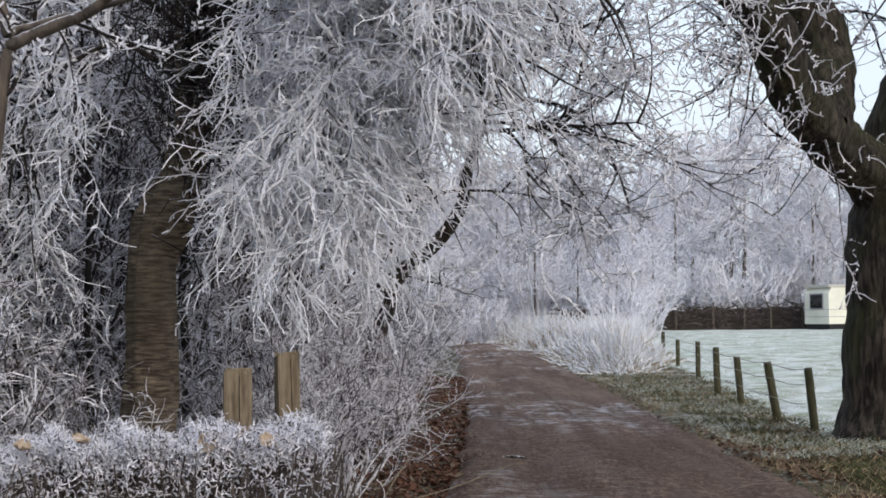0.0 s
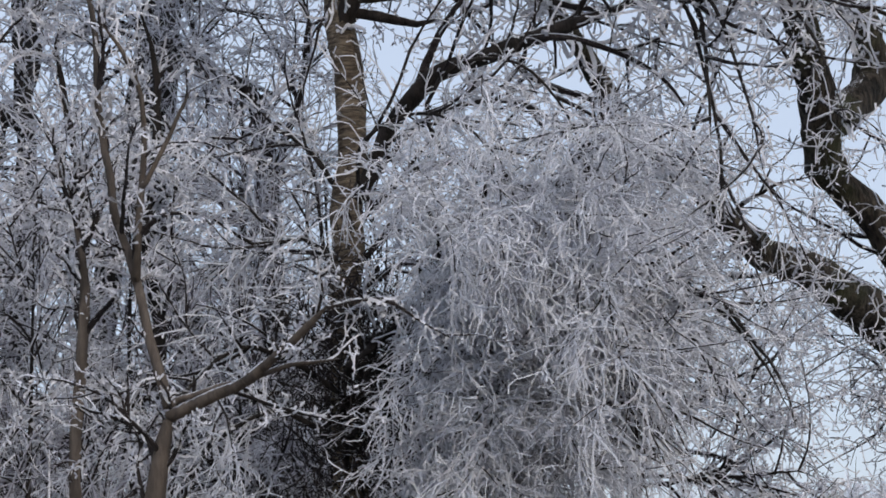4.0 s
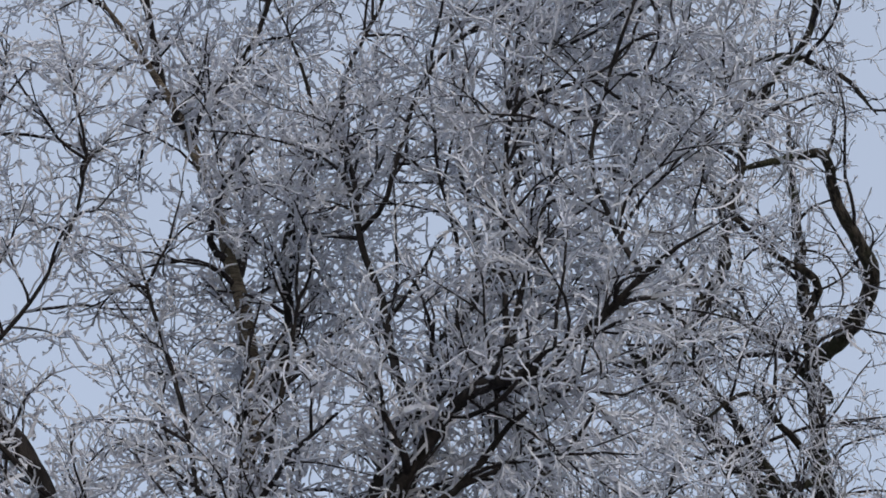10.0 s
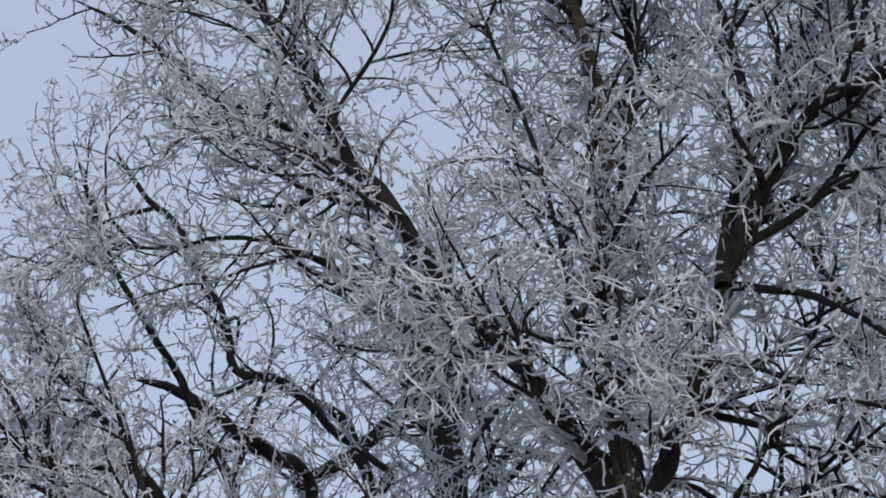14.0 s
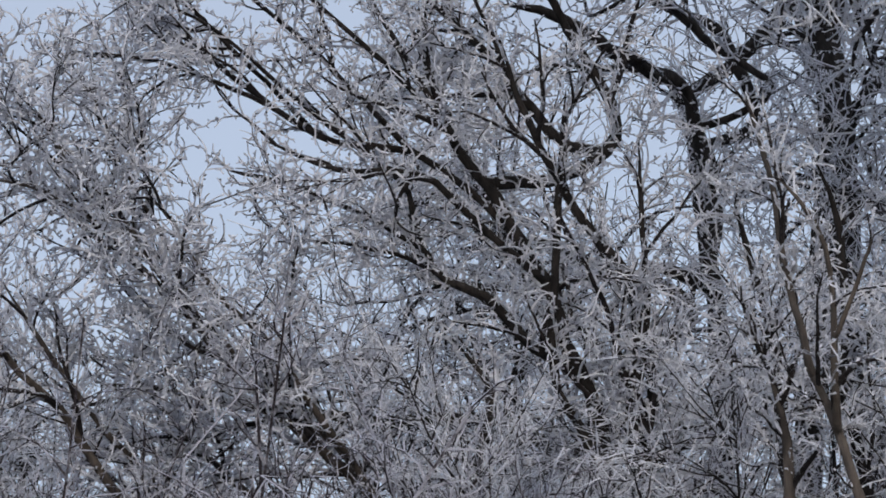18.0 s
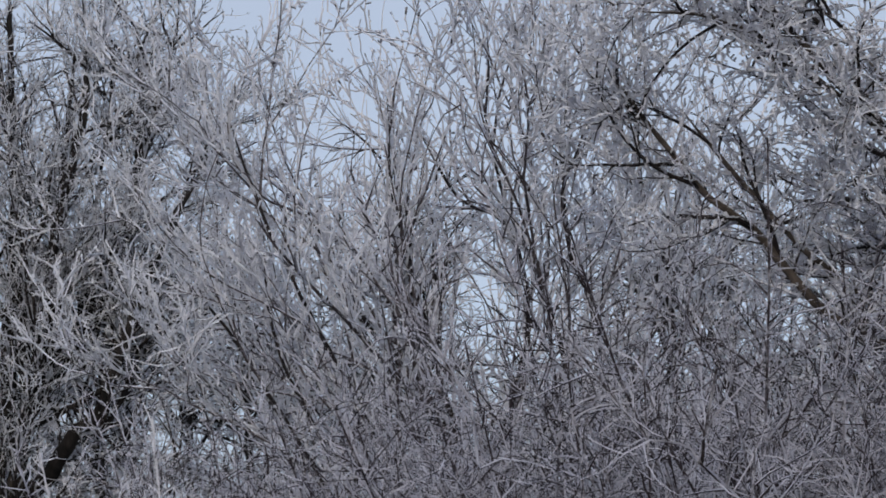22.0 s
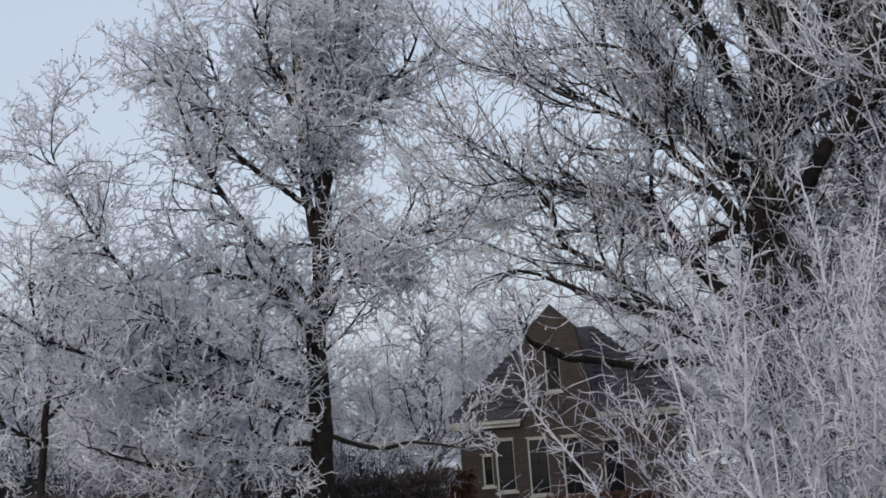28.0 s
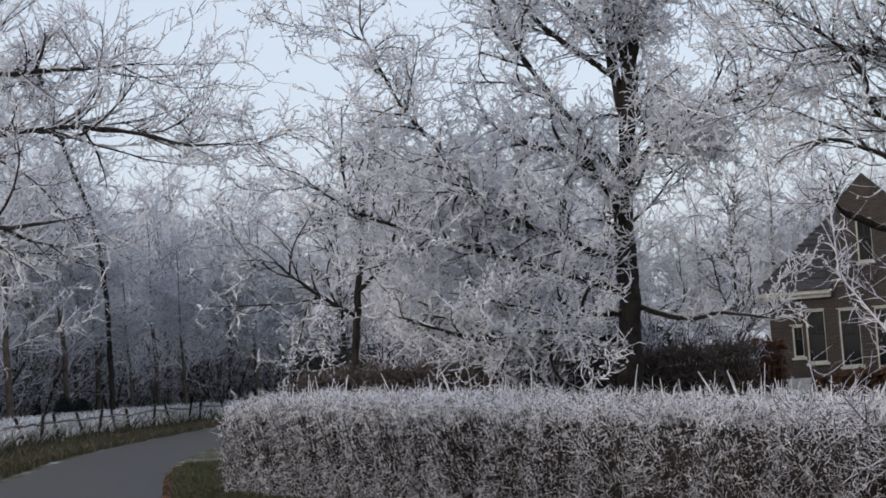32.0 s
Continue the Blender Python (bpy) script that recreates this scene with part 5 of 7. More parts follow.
birch.limb((-3.78, 13.27, 10.22, 0.032), (-4.21, 13.00, 10.96, 0.023), (-4.51, 12.76, 11.50, 0.019), (-4.69, 12.55, 12.18, 0.012))
birch.limb((-3.99, 13.21, 10.96, 0.028), (-3.79, 13.06, 11.51, 0.023), (-3.55, 12.92, 12.07, 0.019), (-3.44, 12.74, 12.70, 0.012))
birch.limb((-4.15, 13.16, 11.40, 0.026), (-4.35, 13.03, 12.14, 0.022), (-4.20, 13.01, 12.90, 0.017), (-4.03, 12.99, 13.57, 0.013))
birch.limb((-3.64, 13.31, 9.92, 0.027), (-3.19, 13.22, 10.55, 0.020), (-2.90, 13.08, 11.13, 0.016), (-2.78, 12.90, 11.72, 0.012))
birch.limb((-3.48, 13.46, 9.48, 0.027), (-4.09, 13.02, 9.70, 0.020), (-4.44, 12.64, 9.91, 0.015))
birch.limb((-0.96, 12.36, 3.96, 0.021), (-0.54, 12.12, 3.60, 0.017), (-0.27, 11.86, 3.26, 0.012), (-0.13, 11.60, 2.89, 0.008))
birch.limb((0.68, 12.18, 3.91, 0.021), (0.92, 11.76, 3.50, 0.015), (1.04, 11.35, 3.17, 0.010), (1.06, 10.95, 2.87, 0.008))
birch.limb((-1.54, 12.91, 4.65, 0.026), (-1.79, 12.88, 5.05, 0.021), (-2.06, 12.84, 5.23, 0.015), (-2.33, 12.79, 5.10, 0.009))
birch.limb((-1.55, 12.91, 4.20, 0.026), (-1.85, 12.93, 4.47, 0.020), (-2.19, 12.95, 4.47, 0.015), (-2.51, 12.96, 4.70, 0.009))
birch.limb((-0.85, 12.97, 6.27, 0.031), (-0.48, 12.79, 6.71, 0.023), (-0.18, 12.60, 7.16, 0.017), (0.05, 12.40, 7.62, 0.011))
birch.limb((-0.55, 12.99, 7.22, 0.024), (-0.12, 12.60, 7.32, 0.017), (0.23, 12.20, 7.25, 0.011))
birch.limb((-0.40, 12.79, 6.15, 0.026), (-0.06, 12.40, 6.34, 0.018), (0.20, 12.00, 6.53, 0.013))
birch.limb((-0.01, 12.30, 5.67, 0.025), (0.22, 12.08, 5.92, 0.022), (0.57, 11.85, 5.92, 0.018), (0.83, 11.61, 5.45, 0.015), (0.95, 11.38, 4.85, 0.011), (1.00, 11.15, 4.32, 0.008))
birch.limb((-0.54, 12.29, 6.44, 0.026), (-0.13, 12.08, 6.48, 0.023), (0.35, 11.86, 6.28, 0.019), (0.81, 11.62, 5.96, 0.016), (1.13, 11.38, 5.56, 0.013), (1.35, 11.14, 5.05, 0.011), (1.44, 10.91, 4.55, 0.008))
birch.limb((0.28, 12.30, 5.73, 0.020), (0.63, 12.06, 5.69, 0.017), (0.75, 11.83, 5.17, 0.014), (0.80, 11.60, 4.62, 0.011), (0.78, 11.37, 4.13, 0.008))
birch.limb((-0.96, 12.26, 5.17, 0.018), (-0.73, 12.10, 5.36, 0.015), (-0.37, 11.94, 5.29, 0.012), (-0.08, 11.77, 4.90, 0.009), (0.03, 11.60, 4.43, 0.007))
birch.limb((-1.36, 12.22, 4.93, 0.016), (-1.09, 12.08, 5.05, 0.014), (-0.77, 11.93, 4.95, 0.011), (-0.50, 11.76, 4.64, 0.009), (-0.38, 11.59, 4.21, 0.007))
birch.limb((-0.16, 12.30, 6.10, 0.018), (0.18, 12.05, 6.29, 0.015), (0.60, 11.78, 6.30, 0.012), (0.94, 11.51, 6.02, 0.009), (1.12, 11.24, 5.65, 0.007))
birch.rime = RIME_FULL
birch.finish(crown(520, 4700, 16500, 15500, 1.7, 0.0172, 0.03, -0.08, 52, 0.28, 0.95, 1.05, 1.4), DARK, trunk_twigs=0.66,
             low=crown(300, 3300, 16000, 16000, 1.5, 0.0150, -0.04, -0.12, 44, 0.12, 0.52, 1.4, 0.9), split=5.3,
             where_low=lambda P: np.where(P[:, 0] < -1.1, np.where(P[:, 2] > 4.2, 0.38, np.where(P[:, 0] < -1.85, 0.3, 0.08)), 0.9)
             * np.clip(1.0 - (P[:, 2] - np.interp(P[:, 0], (-1.5, -0.6, 0.6), (4.6, 4.3, 4.0))) / 1.1, 0.2, 1.0)
             * np.clip(1.0 - (P[:, 0] - np.interp(P[:, 2], (2.4, 3.2, 4.2, 4.8), (-0.85, -0.7, -0.3, 0.3))) / 1.1, np.where(P[:, 2] > 3.8, 0.05, 0.0), 1.0),
             where_high=lambda P: np.clip((P[:, 2] - 4.4) / 2.2, 0.36, 1.0))

ash = Tree("young_tree", "young forked tree with smooth grey-brown bark and rime", 13, GREY)
ash.trunk((-2.64, 10.16, 1.23, 0.067), (-2.56, 10.18, 1.62, 0.064), (-2.45, 10.21, 2.02, 0.061))
ash.trunk((-2.46, 10.21, 1.80, 0.061), (-2.35, 10.23, 2.14, 0.058), (-2.26, 10.25, 2.54, 0.056), (-2.21, 10.26, 2.89, 0.056), (-2.19, 10.27, 3.01, 0.056))
ash.limb((-2.19, 10.27, 2.99, 0.041), (-1.93, 10.14, 3.07, 0.039), (-1.70, 10.01, 3.14, 0.033), (-1.48, 9.87, 3.30, 0.028), (-1.29, 9.72, 3.42, 0.021))
ash.limb((-2.14, 10.28, 3.08, 0.022), (-1.79, 10.18, 3.14, 0.020), (-1.51, 10.05, 3.20, 0.017), (-1.26, 9.92, 3.20, 0.011))
ash.limb((-2.19, 10.27, 3.04, 0.038), (-2.30, 10.32, 3.43, 0.033), (-2.39, 10.38, 3.75, 0.030), (-2.49, 10.43, 4.07, 0.026), (-2.57, 10.49, 4.39, 0.023))
ash.limb((-2.51, 10.40, 4.19, 0.028), (-2.58, 10.46, 4.62, 0.025), (-2.64, 10.52, 5.06, 0.022), (-2.69, 10.59, 5.41, 0.019), (-2.78, 10.64, 5.77, 0.015))
ash.limb((-2.38, 10.33, 3.77, 0.030), (-2.34, 10.29, 4.24, 0.023), (-2.31, 10.24, 4.54, 0.018), (-2.35, 10.18, 4.84, 0.015), (-2.50, 10.09, 5.07, 0.012))
ash.limb((-2.30, 10.24, 4.23, 0.017), (-2.18, 10.22, 4.46, 0.015), (-2.05, 10.20, 4.71, 0.012))
ash.finish(crown(22, 93, 322, 884, 0.9, 0.0116, 0.04, 0, 45, 0.5))

sapling = Tree("sapling", "thin grey sapling stem with rime on its twigs", 14, GREY)
sapling.trunk((-3.01, 11.10, 0.55, 0.048), (-2.98, 11.11, 1.45, 0.045), (-2.96, 11.11, 1.88, 0.040), (-2.89, 11.13, 2.38, 0.035), (-2.90, 11.13, 3.01, 0.035), (-2.86, 11.14, 3.65, 0.032), (-2.87, 11.14, 4.04, 0.026), (-2.95, 11.12, 4.47, 0.020))
sapling.finish(crown(14, 59, 223, 612, 0.8, 0.0116, 0.04, 0, 45, 0.5))

wood_a = Tree("woodland_tree", "dark-barked tree at the wood edge, twigs white with rime", 15, DARK)
wood_a.trunk((-3.56, 18.66, 0.06, 0.238), (-3.53, 18.67, 1.33, 0.211), (-3.50, 18.67, 1.94, 0.201), (-3.47, 18.68, 2.88, 0.185), (-3.45, 18.69, 3.61, 0.164))
wood_a.trunk((-4.08, 18.56, 5.98, 0.162), (-4.00, 18.57, 7.14, 0.137), (-3.95, 18.58, 8.00, 0.125), (-3.95, 18.58, 9.07, 0.125), (-4.11, 18.55, 9.81, 0.092), (-4.22, 18.53, 10.50, 0.076))
wood_a.limb((-3.95, 18.58, 8.18, 0.073), (-3.68, 18.30, 8.47, 0.061), (-3.23, 18.05, 8.63, 0.055), (-2.96, 17.76, 8.78, 0.038))
wood_a.limb((-3.92, 18.59, 9.26, 0.085), (-3.72, 18.63, 10.12, 0.064), (-3.65, 18.65, 10.94, 0.047))
wood_a.finish(crown(25, 189, 758, 1566, 2.2, 0.0156, 0.02, -0.02, 55, 0.5))

wood_d = Tree("woodland_tree", "dark tree with one limb bent low, rimed", 16, DARK)
wood_d.trunk((-3.08, 18.75, 0.99, 0.158), (-3.00, 18.65, 3.12, 0.132), (-2.95, 18.54, 5.14, 0.106), (-2.95, 18.43, 6.41, 0.094), (-3.00, 18.31, 6.88, 0.086), (-3.13, 18.18, 7.16, 0.075), (-3.42, 18.01, 7.21, 0.059), (-3.75, 17.83, 7.49, 0.048), (-4.14, 17.63, 7.65, 0.034), (-4.36, 17.46, 7.73, 0.021))
wood_d.limb((-2.99, 18.76, 6.27, 0.060), (-2.78, 18.63, 6.84, 0.043), (-2.63, 18.48, 7.29, 0.033), (-2.53, 18.33, 7.91, 0.019))
wood_d.finish(crown(18, 134, 491, 979, 1.8, 0.0156, 0.02, -0.02, 55, 0.5))

wood_b = Tree("woodland_tree", "tall dark forked tree with rimed twigs", 17, DARK)
wood_b.trunk((-5.08, 19.34, 2.52, 0.167), (-4.86, 19.40, 4.64, 0.152), (-4.73, 19.43, 5.86, 0.136), (-4.61, 19.46, 6.43, 0.131), (-4.45, 19.50, 7.49, 0.130), (-4.30, 19.53, 8.45, 0.132), (-4.24, 19.55, 9.33, 0.089), (-4.11, 19.57, 10.29, 0.079), (-4.11, 19.57, 11.15, 0.062))
wood_b.limb((-4.30, 19.53, 8.45, 0.106), (-3.91, 19.27, 8.80, 0.087), (-3.53, 19.01, 9.14, 0.063), (-3.10, 18.75, 9.46, 0.043))
wood_b.limb((-4.35, 19.52, 9.34, 0.077), (-4.51, 19.74, 10.10, 0.067), (-4.72, 19.95, 11.03, 0.056))
wood_b.limb((-4.43, 19.50, 8.28, 0.070), (-3.90, 19.41, 7.87, 0.066), (-3.49, 19.29, 7.59, 0.065), (-3.25, 19.13, 7.34, 0.062), (-3.17, 18.94, 6.87, 0.044), (-3.23, 18.72, 6.32, 0.024))
wood_b.finish(crown(25, 189, 758, 1566, 2.2, 0.0156, 0.02, -0.02, 55, 0.5))

wood_c = Tree("woodland_tree", "gnarled dark tree with crooked limbs against the sky", 18, DARK)
wood_c.trunk((-5.98, 20.13, 2.61, 0.175), (-5.89, 20.16, 4.83, 0.136), (-5.85, 20.17, 6.13, 0.107), (-5.82, 20.18, 7.23, 0.097), (-5.87, 20.16, 8.63, 0.086), (-5.90, 20.15, 9.22, 0.081), (-6.05, 20.11, 9.77, 0.075))
wood_c.limb((-6.07, 20.10, 9.83, 0.094), (-6.44, 19.73, 10.01, 0.090), (-6.81, 19.33, 10.32, 0.084), (-7.13, 18.95, 10.48, 0.064), (-7.43, 18.57, 10.47, 0.039))
wood_c.limb((-5.22, 20.34, 9.32, 0.081), (-5.47, 20.22, 10.25, 0.088), (-5.81, 20.06, 10.52, 0.082), (-6.21, 19.89, 10.82, 0.070), (-6.60, 19.70, 10.91, 0.063), (-6.64, 19.63, 11.37, 0.051), (-6.91, 19.48, 12.06, 0.045), (-7.19, 19.32, 12.68, 0.052), (-7.46, 19.15, 12.94, 0.042), (-7.80, 18.96, 13.57, 0.036))
wood_c.limb((-4.72, 20.46, 10.78, 0.095), (-4.86, 20.60, 11.42, 0.078), (-5.57, 20.59, 12.12, 0.050), (-5.80, 20.70, 13.35, 0.034))
wood_c.limb((-4.69, 16.34, 6.12, 0.083), (-4.67, 16.00, 6.27, 0.077), (-4.89, 15.59, 6.35, 0.066), (-5.04, 15.19, 6.13, 0.055))
wood_c.limb((-4.79, 16.31, 8.12, 0.076), (-4.97, 15.73, 8.23, 0.081), (-5.08, 15.17, 8.25, 0.082))
wood_c.limb((-4.07, 16.50, 8.13, 0.040), (-4.51, 16.39, 8.56, 0.046), (-4.75, 16.32, 8.88, 0.056), (-4.99, 16.25, 9.09, 0.062), (-5.32, 16.15, 9.19, 0.057))
wood_c.finish(crown(30, 220, 848, 1713, 2.1, 0.0163, 0.02, -0.02, 55, 0.5))

fan_a = Tree("multi_stemmed_tree", "tree with many leaning stems fanning out, white with rime", 19, BRANCH)
fan_a.trunk((-4.74, 13.17, 2.39, 0.062), (-4.69, 13.19, 3.13, 0.059), (-4.66, 13.20, 3.67, 0.055))
fan_a.limb((-4.50, 13.26, 3.74, 0.057), (-4.46, 13.22, 4.52, 0.057), (-4.37, 13.20, 5.15, 0.053), (-4.40, 13.13, 5.59, 0.046), (-4.55, 13.03, 5.84, 0.038), (-4.74, 12.91, 6.22, 0.036), (-4.86, 12.81, 6.55, 0.032), (-4.97, 12.71, 6.89, 0.029), (-5.06, 12.62, 7.36, 0.022))
fan_a.limb((-4.73, 13.18, 3.75, 0.057), (-4.74, 13.21, 4.39, 0.052), (-4.78, 13.23, 4.89, 0.053), (-4.92, 13.21, 5.23, 0.053), (-5.06, 13.20, 5.71, 0.054), (-5.28, 13.14, 6.12, 0.057), (-5.43, 13.12, 6.45, 0.048), (-5.66, 13.06, 6.87, 0.040), (-5.81, 13.03, 7.35, 0.031), (-5.96, 13.00, 7.92, 0.023))
fan_a.limb((-4.70, 13.19, 3.67, 0.052), (-4.71, 13.23, 4.71, 0.043), (-5.18, 13.10, 5.25, 0.044), (-5.45, 13.04, 5.57, 0.042), (-5.72, 12.97, 5.72, 0.034), (-5.90, 12.93, 6.00, 0.032), (-5.97, 12.94, 6.45, 0.028), (-6.12, 12.92, 6.65, 0.020))
fan_a.limb((-4.68, 13.20, 3.75, 0.047), (-4.72, 13.08, 4.36, 0.040), (-4.91, 12.90, 4.92, 0.035), (-4.80, 12.83, 5.75, 0.031), (-4.72, 12.75, 6.21, 0.029), (-4.61, 12.69, 6.89, 0.019))
fan_a.limb((-5.30, 13.18, 6.13, 0.032), (-5.57, 13.02, 6.44, 0.030), (-5.89, 12.83, 6.71, 0.030), (-6.50, 12.49, 6.85, 0.028), (-6.99, 12.18, 7.29, 0.023), (-7.42, 11.87, 7.77, 0.018))
fan_a.limb((-5.05, 13.16, 5.70, 0.034), (-5.40, 12.89, 6.07, 0.029), (-5.74, 12.60, 6.44, 0.027), (-6.20, 12.25, 6.46, 0.022), (-6.60, 11.89, 6.64, 0.017))
fan_a.limb((-5.61, 12.94, 6.82, 0.025), (-5.90, 12.62, 7.27, 0.025), (-6.19, 12.30, 7.61, 0.020), (-6.54, 11.92, 8.00, 0.015))
fan_a.limb((-6.51, 12.51, 6.86, 0.020), (-6.93, 12.09, 7.16, 0.020), (-7.34, 11.65, 7.31, 0.017), (-7.78, 11.16, 7.31, 0.012))
fan_a.limb((-5.47, 12.89, 3.79, 0.038), (-5.48, 12.88, 4.43, 0.031), (-5.39, 12.92, 4.87, 0.026), (-5.63, 12.82, 5.25, 0.019))
fan_a.limb((-4.57, 13.23, 3.74, 0.038), (-4.33, 13.24, 4.75, 0.029), (-4.29, 13.19, 5.55, 0.024), (-4.24, 13.13, 6.58, 0.020))
fan_a.limb((-3.46, 13.36, 3.64, 0.051), (-3.43, 13.32, 4.25, 0.040), (-3.40, 13.27, 4.82, 0.033), (-3.49, 13.20, 5.42, 0.028), (-3.57, 13.12, 5.99, 0.024))
fan_a.limb((-3.03, 13.67, 3.71, 0.057), (-3.03, 13.57, 4.63, 0.047), (-2.95, 13.48, 5.16, 0.038), (-2.93, 13.38, 5.87, 0.029), (-3.02, 13.26, 6.26, 0.022))
fan_a.limb((-5.81, 12.74, 5.93, 0.024), (-6.22, 12.62, 6.23, 0.022), (-6.68, 12.45, 6.48, 0.020), (-7.14, 12.27, 6.64, 0.015))
fan_a.limb((-4.69, 14.04, 7.07, 0.053), (-5.03, 13.84, 7.98, 0.037), (-5.34, 13.64, 8.63, 0.030), (-5.62, 13.45, 9.29, 0.025), (-5.82, 13.28, 10.12, 0.017))
fan_a.limb((-5.24, 14.05, 7.15, 0.048), (-5.74, 13.86, 7.90, 0.035), (-6.12, 13.70, 8.38, 0.027), (-6.42, 13.55, 9.06, 0.017))
fan_a.limb((-5.61, 12.94, 6.82, 0.027), (-5.85, 12.65, 7.43, 0.022), (-6.03, 12.37, 7.94, 0.016), (-6.14, 12.13, 8.40, 0.011))
fan_a.limb((-5.88, 12.81, 6.70, 0.027), (-6.35, 12.45, 7.35, 0.023), (-6.72, 12.11, 7.78, 0.019), (-7.05, 11.78, 8.20, 0.015), (-7.30, 11.48, 8.52, 0.011))
fan_a.limb((-6.51, 12.51, 6.86, 0.023), (-6.83, 12.15, 7.32, 0.019), (-7.23, 11.71, 7.85, 0.015), (-7.58, 11.29, 8.18, 0.010))
fan_a.limb((-6.04, 12.74, 6.58, 0.025), (-6.51, 12.32, 7.03, 0.020), (-6.92, 11.90, 7.51, 0.015), (-7.28, 11.49, 7.76, 0.010))
fan_a.limb((-5.14, 13.13, 7.07, 0.021), (-5.28, 12.80, 7.70, 0.016), (-5.40, 12.48, 8.23, 0.011))
fan_a.finish(crown(120, 1200, 4900, 8600, 1.4, 0.0147, 0.03, 0, 50, 0.3, 0.9, 1.05, 1.3), DARK, slim=0.92)

fan_b = Tree("multi_stemmed_tree", "tree with long arching stems under thick rime", 20, BRANCH)
fan_b.trunk((-7.18, 13.17, 0.83, 0.092), (-7.08, 13.22, 1.98, 0.083), (-7.03, 13.25, 2.77, 0.075))
fan_b.limb((-7.13, 13.20, 3.44, 0.046), (-7.24, 12.96, 3.75, 0.042), (-7.53, 12.61, 3.93, 0.039), (-7.79, 12.27, 4.10, 0.035), (-7.92, 12.00, 4.32, 0.031), (-8.05, 11.73, 4.68, 0.028), (-8.14, 11.47, 4.92, 0.024), (-8.26, 11.19, 5.14, 0.021), (-8.37, 10.92, 5.51, 0.017), (-8.50, 10.62, 5.96, 0.014))
fan_b.limb((-6.35, 13.37, 3.47, 0.046), (-6.38, 13.16, 4.11, 0.042), (-6.45, 12.92, 4.34, 0.038), (-6.70, 12.60, 4.63, 0.034), (-6.93, 12.27, 4.96, 0.031), (-7.15, 11.93, 5.32, 0.027), (-7.33, 11.62, 5.76, 0.024), (-7.44, 11.33, 6.04, 0.020), (-7.61, 11.00, 6.42, 0.017), (-7.67, 10.75, 6.64, 0.014))
fan_b.limb((-7.40, 13.28, 3.55, 0.032), (-7.60, 12.93, 3.86, 0.028), (-7.81, 12.57, 4.33, 0.025), (-8.02, 12.20, 4.66, 0.022), (-8.16, 11.86, 5.02, 0.018), (-8.29, 11.53, 5.42, 0.015), (-8.35, 11.24, 5.71, 0.012))
fan_b.limb((-6.35, 12.81, 4.31, 0.026), (-6.56, 12.46, 4.79, 0.023), (-6.75, 12.10, 5.26, 0.020), (-6.92, 11.75, 5.52, 0.017), (-7.01, 11.44, 5.85, 0.014), (-7.07, 11.15, 6.08, 0.012))
fan_b.limb((-7.17, 13.63, 3.52, 0.034), (-7.26, 13.40, 4.02, 0.030), (-7.35, 13.17, 4.27, 0.026), (-7.47, 12.92, 4.44, 0.022), (-7.62, 12.64, 4.68, 0.018), (-7.70, 12.41, 4.84, 0.015))
fan_b.limb((-6.45, 13.10, 4.26, 0.033), (-6.57, 12.84, 4.61, 0.030), (-6.81, 12.52, 4.80, 0.027), (-7.03, 12.20, 5.18, 0.025), (-7.21, 11.89, 5.50, 0.022), (-7.36, 11.58, 5.82, 0.019), (-7.51, 11.28, 5.84, 0.017), (-7.70, 10.94, 6.11, 0.014), (-7.81, 10.64, 6.17, 0.012))
fan_b.limb((-7.29, 11.48, 5.79, 0.018), (-7.37, 11.15, 6.06, 0.015), (-7.49, 10.78, 6.31, 0.012), (-7.56, 10.45, 6.62, 0.010))
fan_b.limb((-7.26, 11.97, 5.55, 0.016), (-7.29, 11.66, 5.98, 0.014), (-7.32, 11.35, 6.23, 0.012), (-7.34, 11.03, 6.56, 0.010), (-7.32, 10.74, 6.83, 0.008))
fan_b.limb((-7.04, 11.75, 5.26, 0.018), (-7.33, 11.34, 5.74, 0.015), (-7.55, 10.95, 6.04, 0.013), (-7.71, 10.59, 6.12, 0.010), (-7.90, 10.20, 6.12, 0.008))
fan_b.finish(crown(84, 760, 3600, 6500, 1.38, 0.015, 0.03, 0, 48, 0.25, 0.9, 1.05, 1.1), GREY, slim=1.15)

oak_back = Tree("oak_tree", "old oak with heavy dark limbs behind the thicket", 21, OAK)
oak_back.trunk((-8.32, 24.63, 1.18, 0.397), (-8.22, 24.67, 3.52, 0.362), (-8.14, 24.69, 5.63, 0.329))
oak_back.limb((-8.18, 24.68, 5.82, 0.168), (-8.66, 24.16, 6.54, 0.145), (-9.50, 23.49, 6.94, 0.122), (-10.00, 22.91, 7.10, 0.114), (-10.82, 22.17, 7.01, 0.091), (-12.18, 21.06, 7.22, 0.069), (-13.40, 19.91, 7.41, 0.045))
oak_back.limb((-8.26, 24.65, 6.41, 0.184), (-8.47, 24.40, 7.74, 0.162), (-8.94, 24.06, 8.58, 0.155), (-9.19, 23.79, 8.91, 0.147), (-9.41, 23.52, 9.55, 0.125), (-9.80, 23.18, 10.55, 0.100), (-10.07, 22.88, 11.47, 0.075))
oak_back.limb((-9.12, 24.35, 7.99, 0.119), (-9.48, 23.78, 8.32, 0.110), (-9.75, 23.24, 8.79, 0.102), (-10.24, 22.59, 8.89, 0.093), (-10.16, 22.18, 9.30, 0.078), (-10.13, 21.76, 10.00, 0.060))
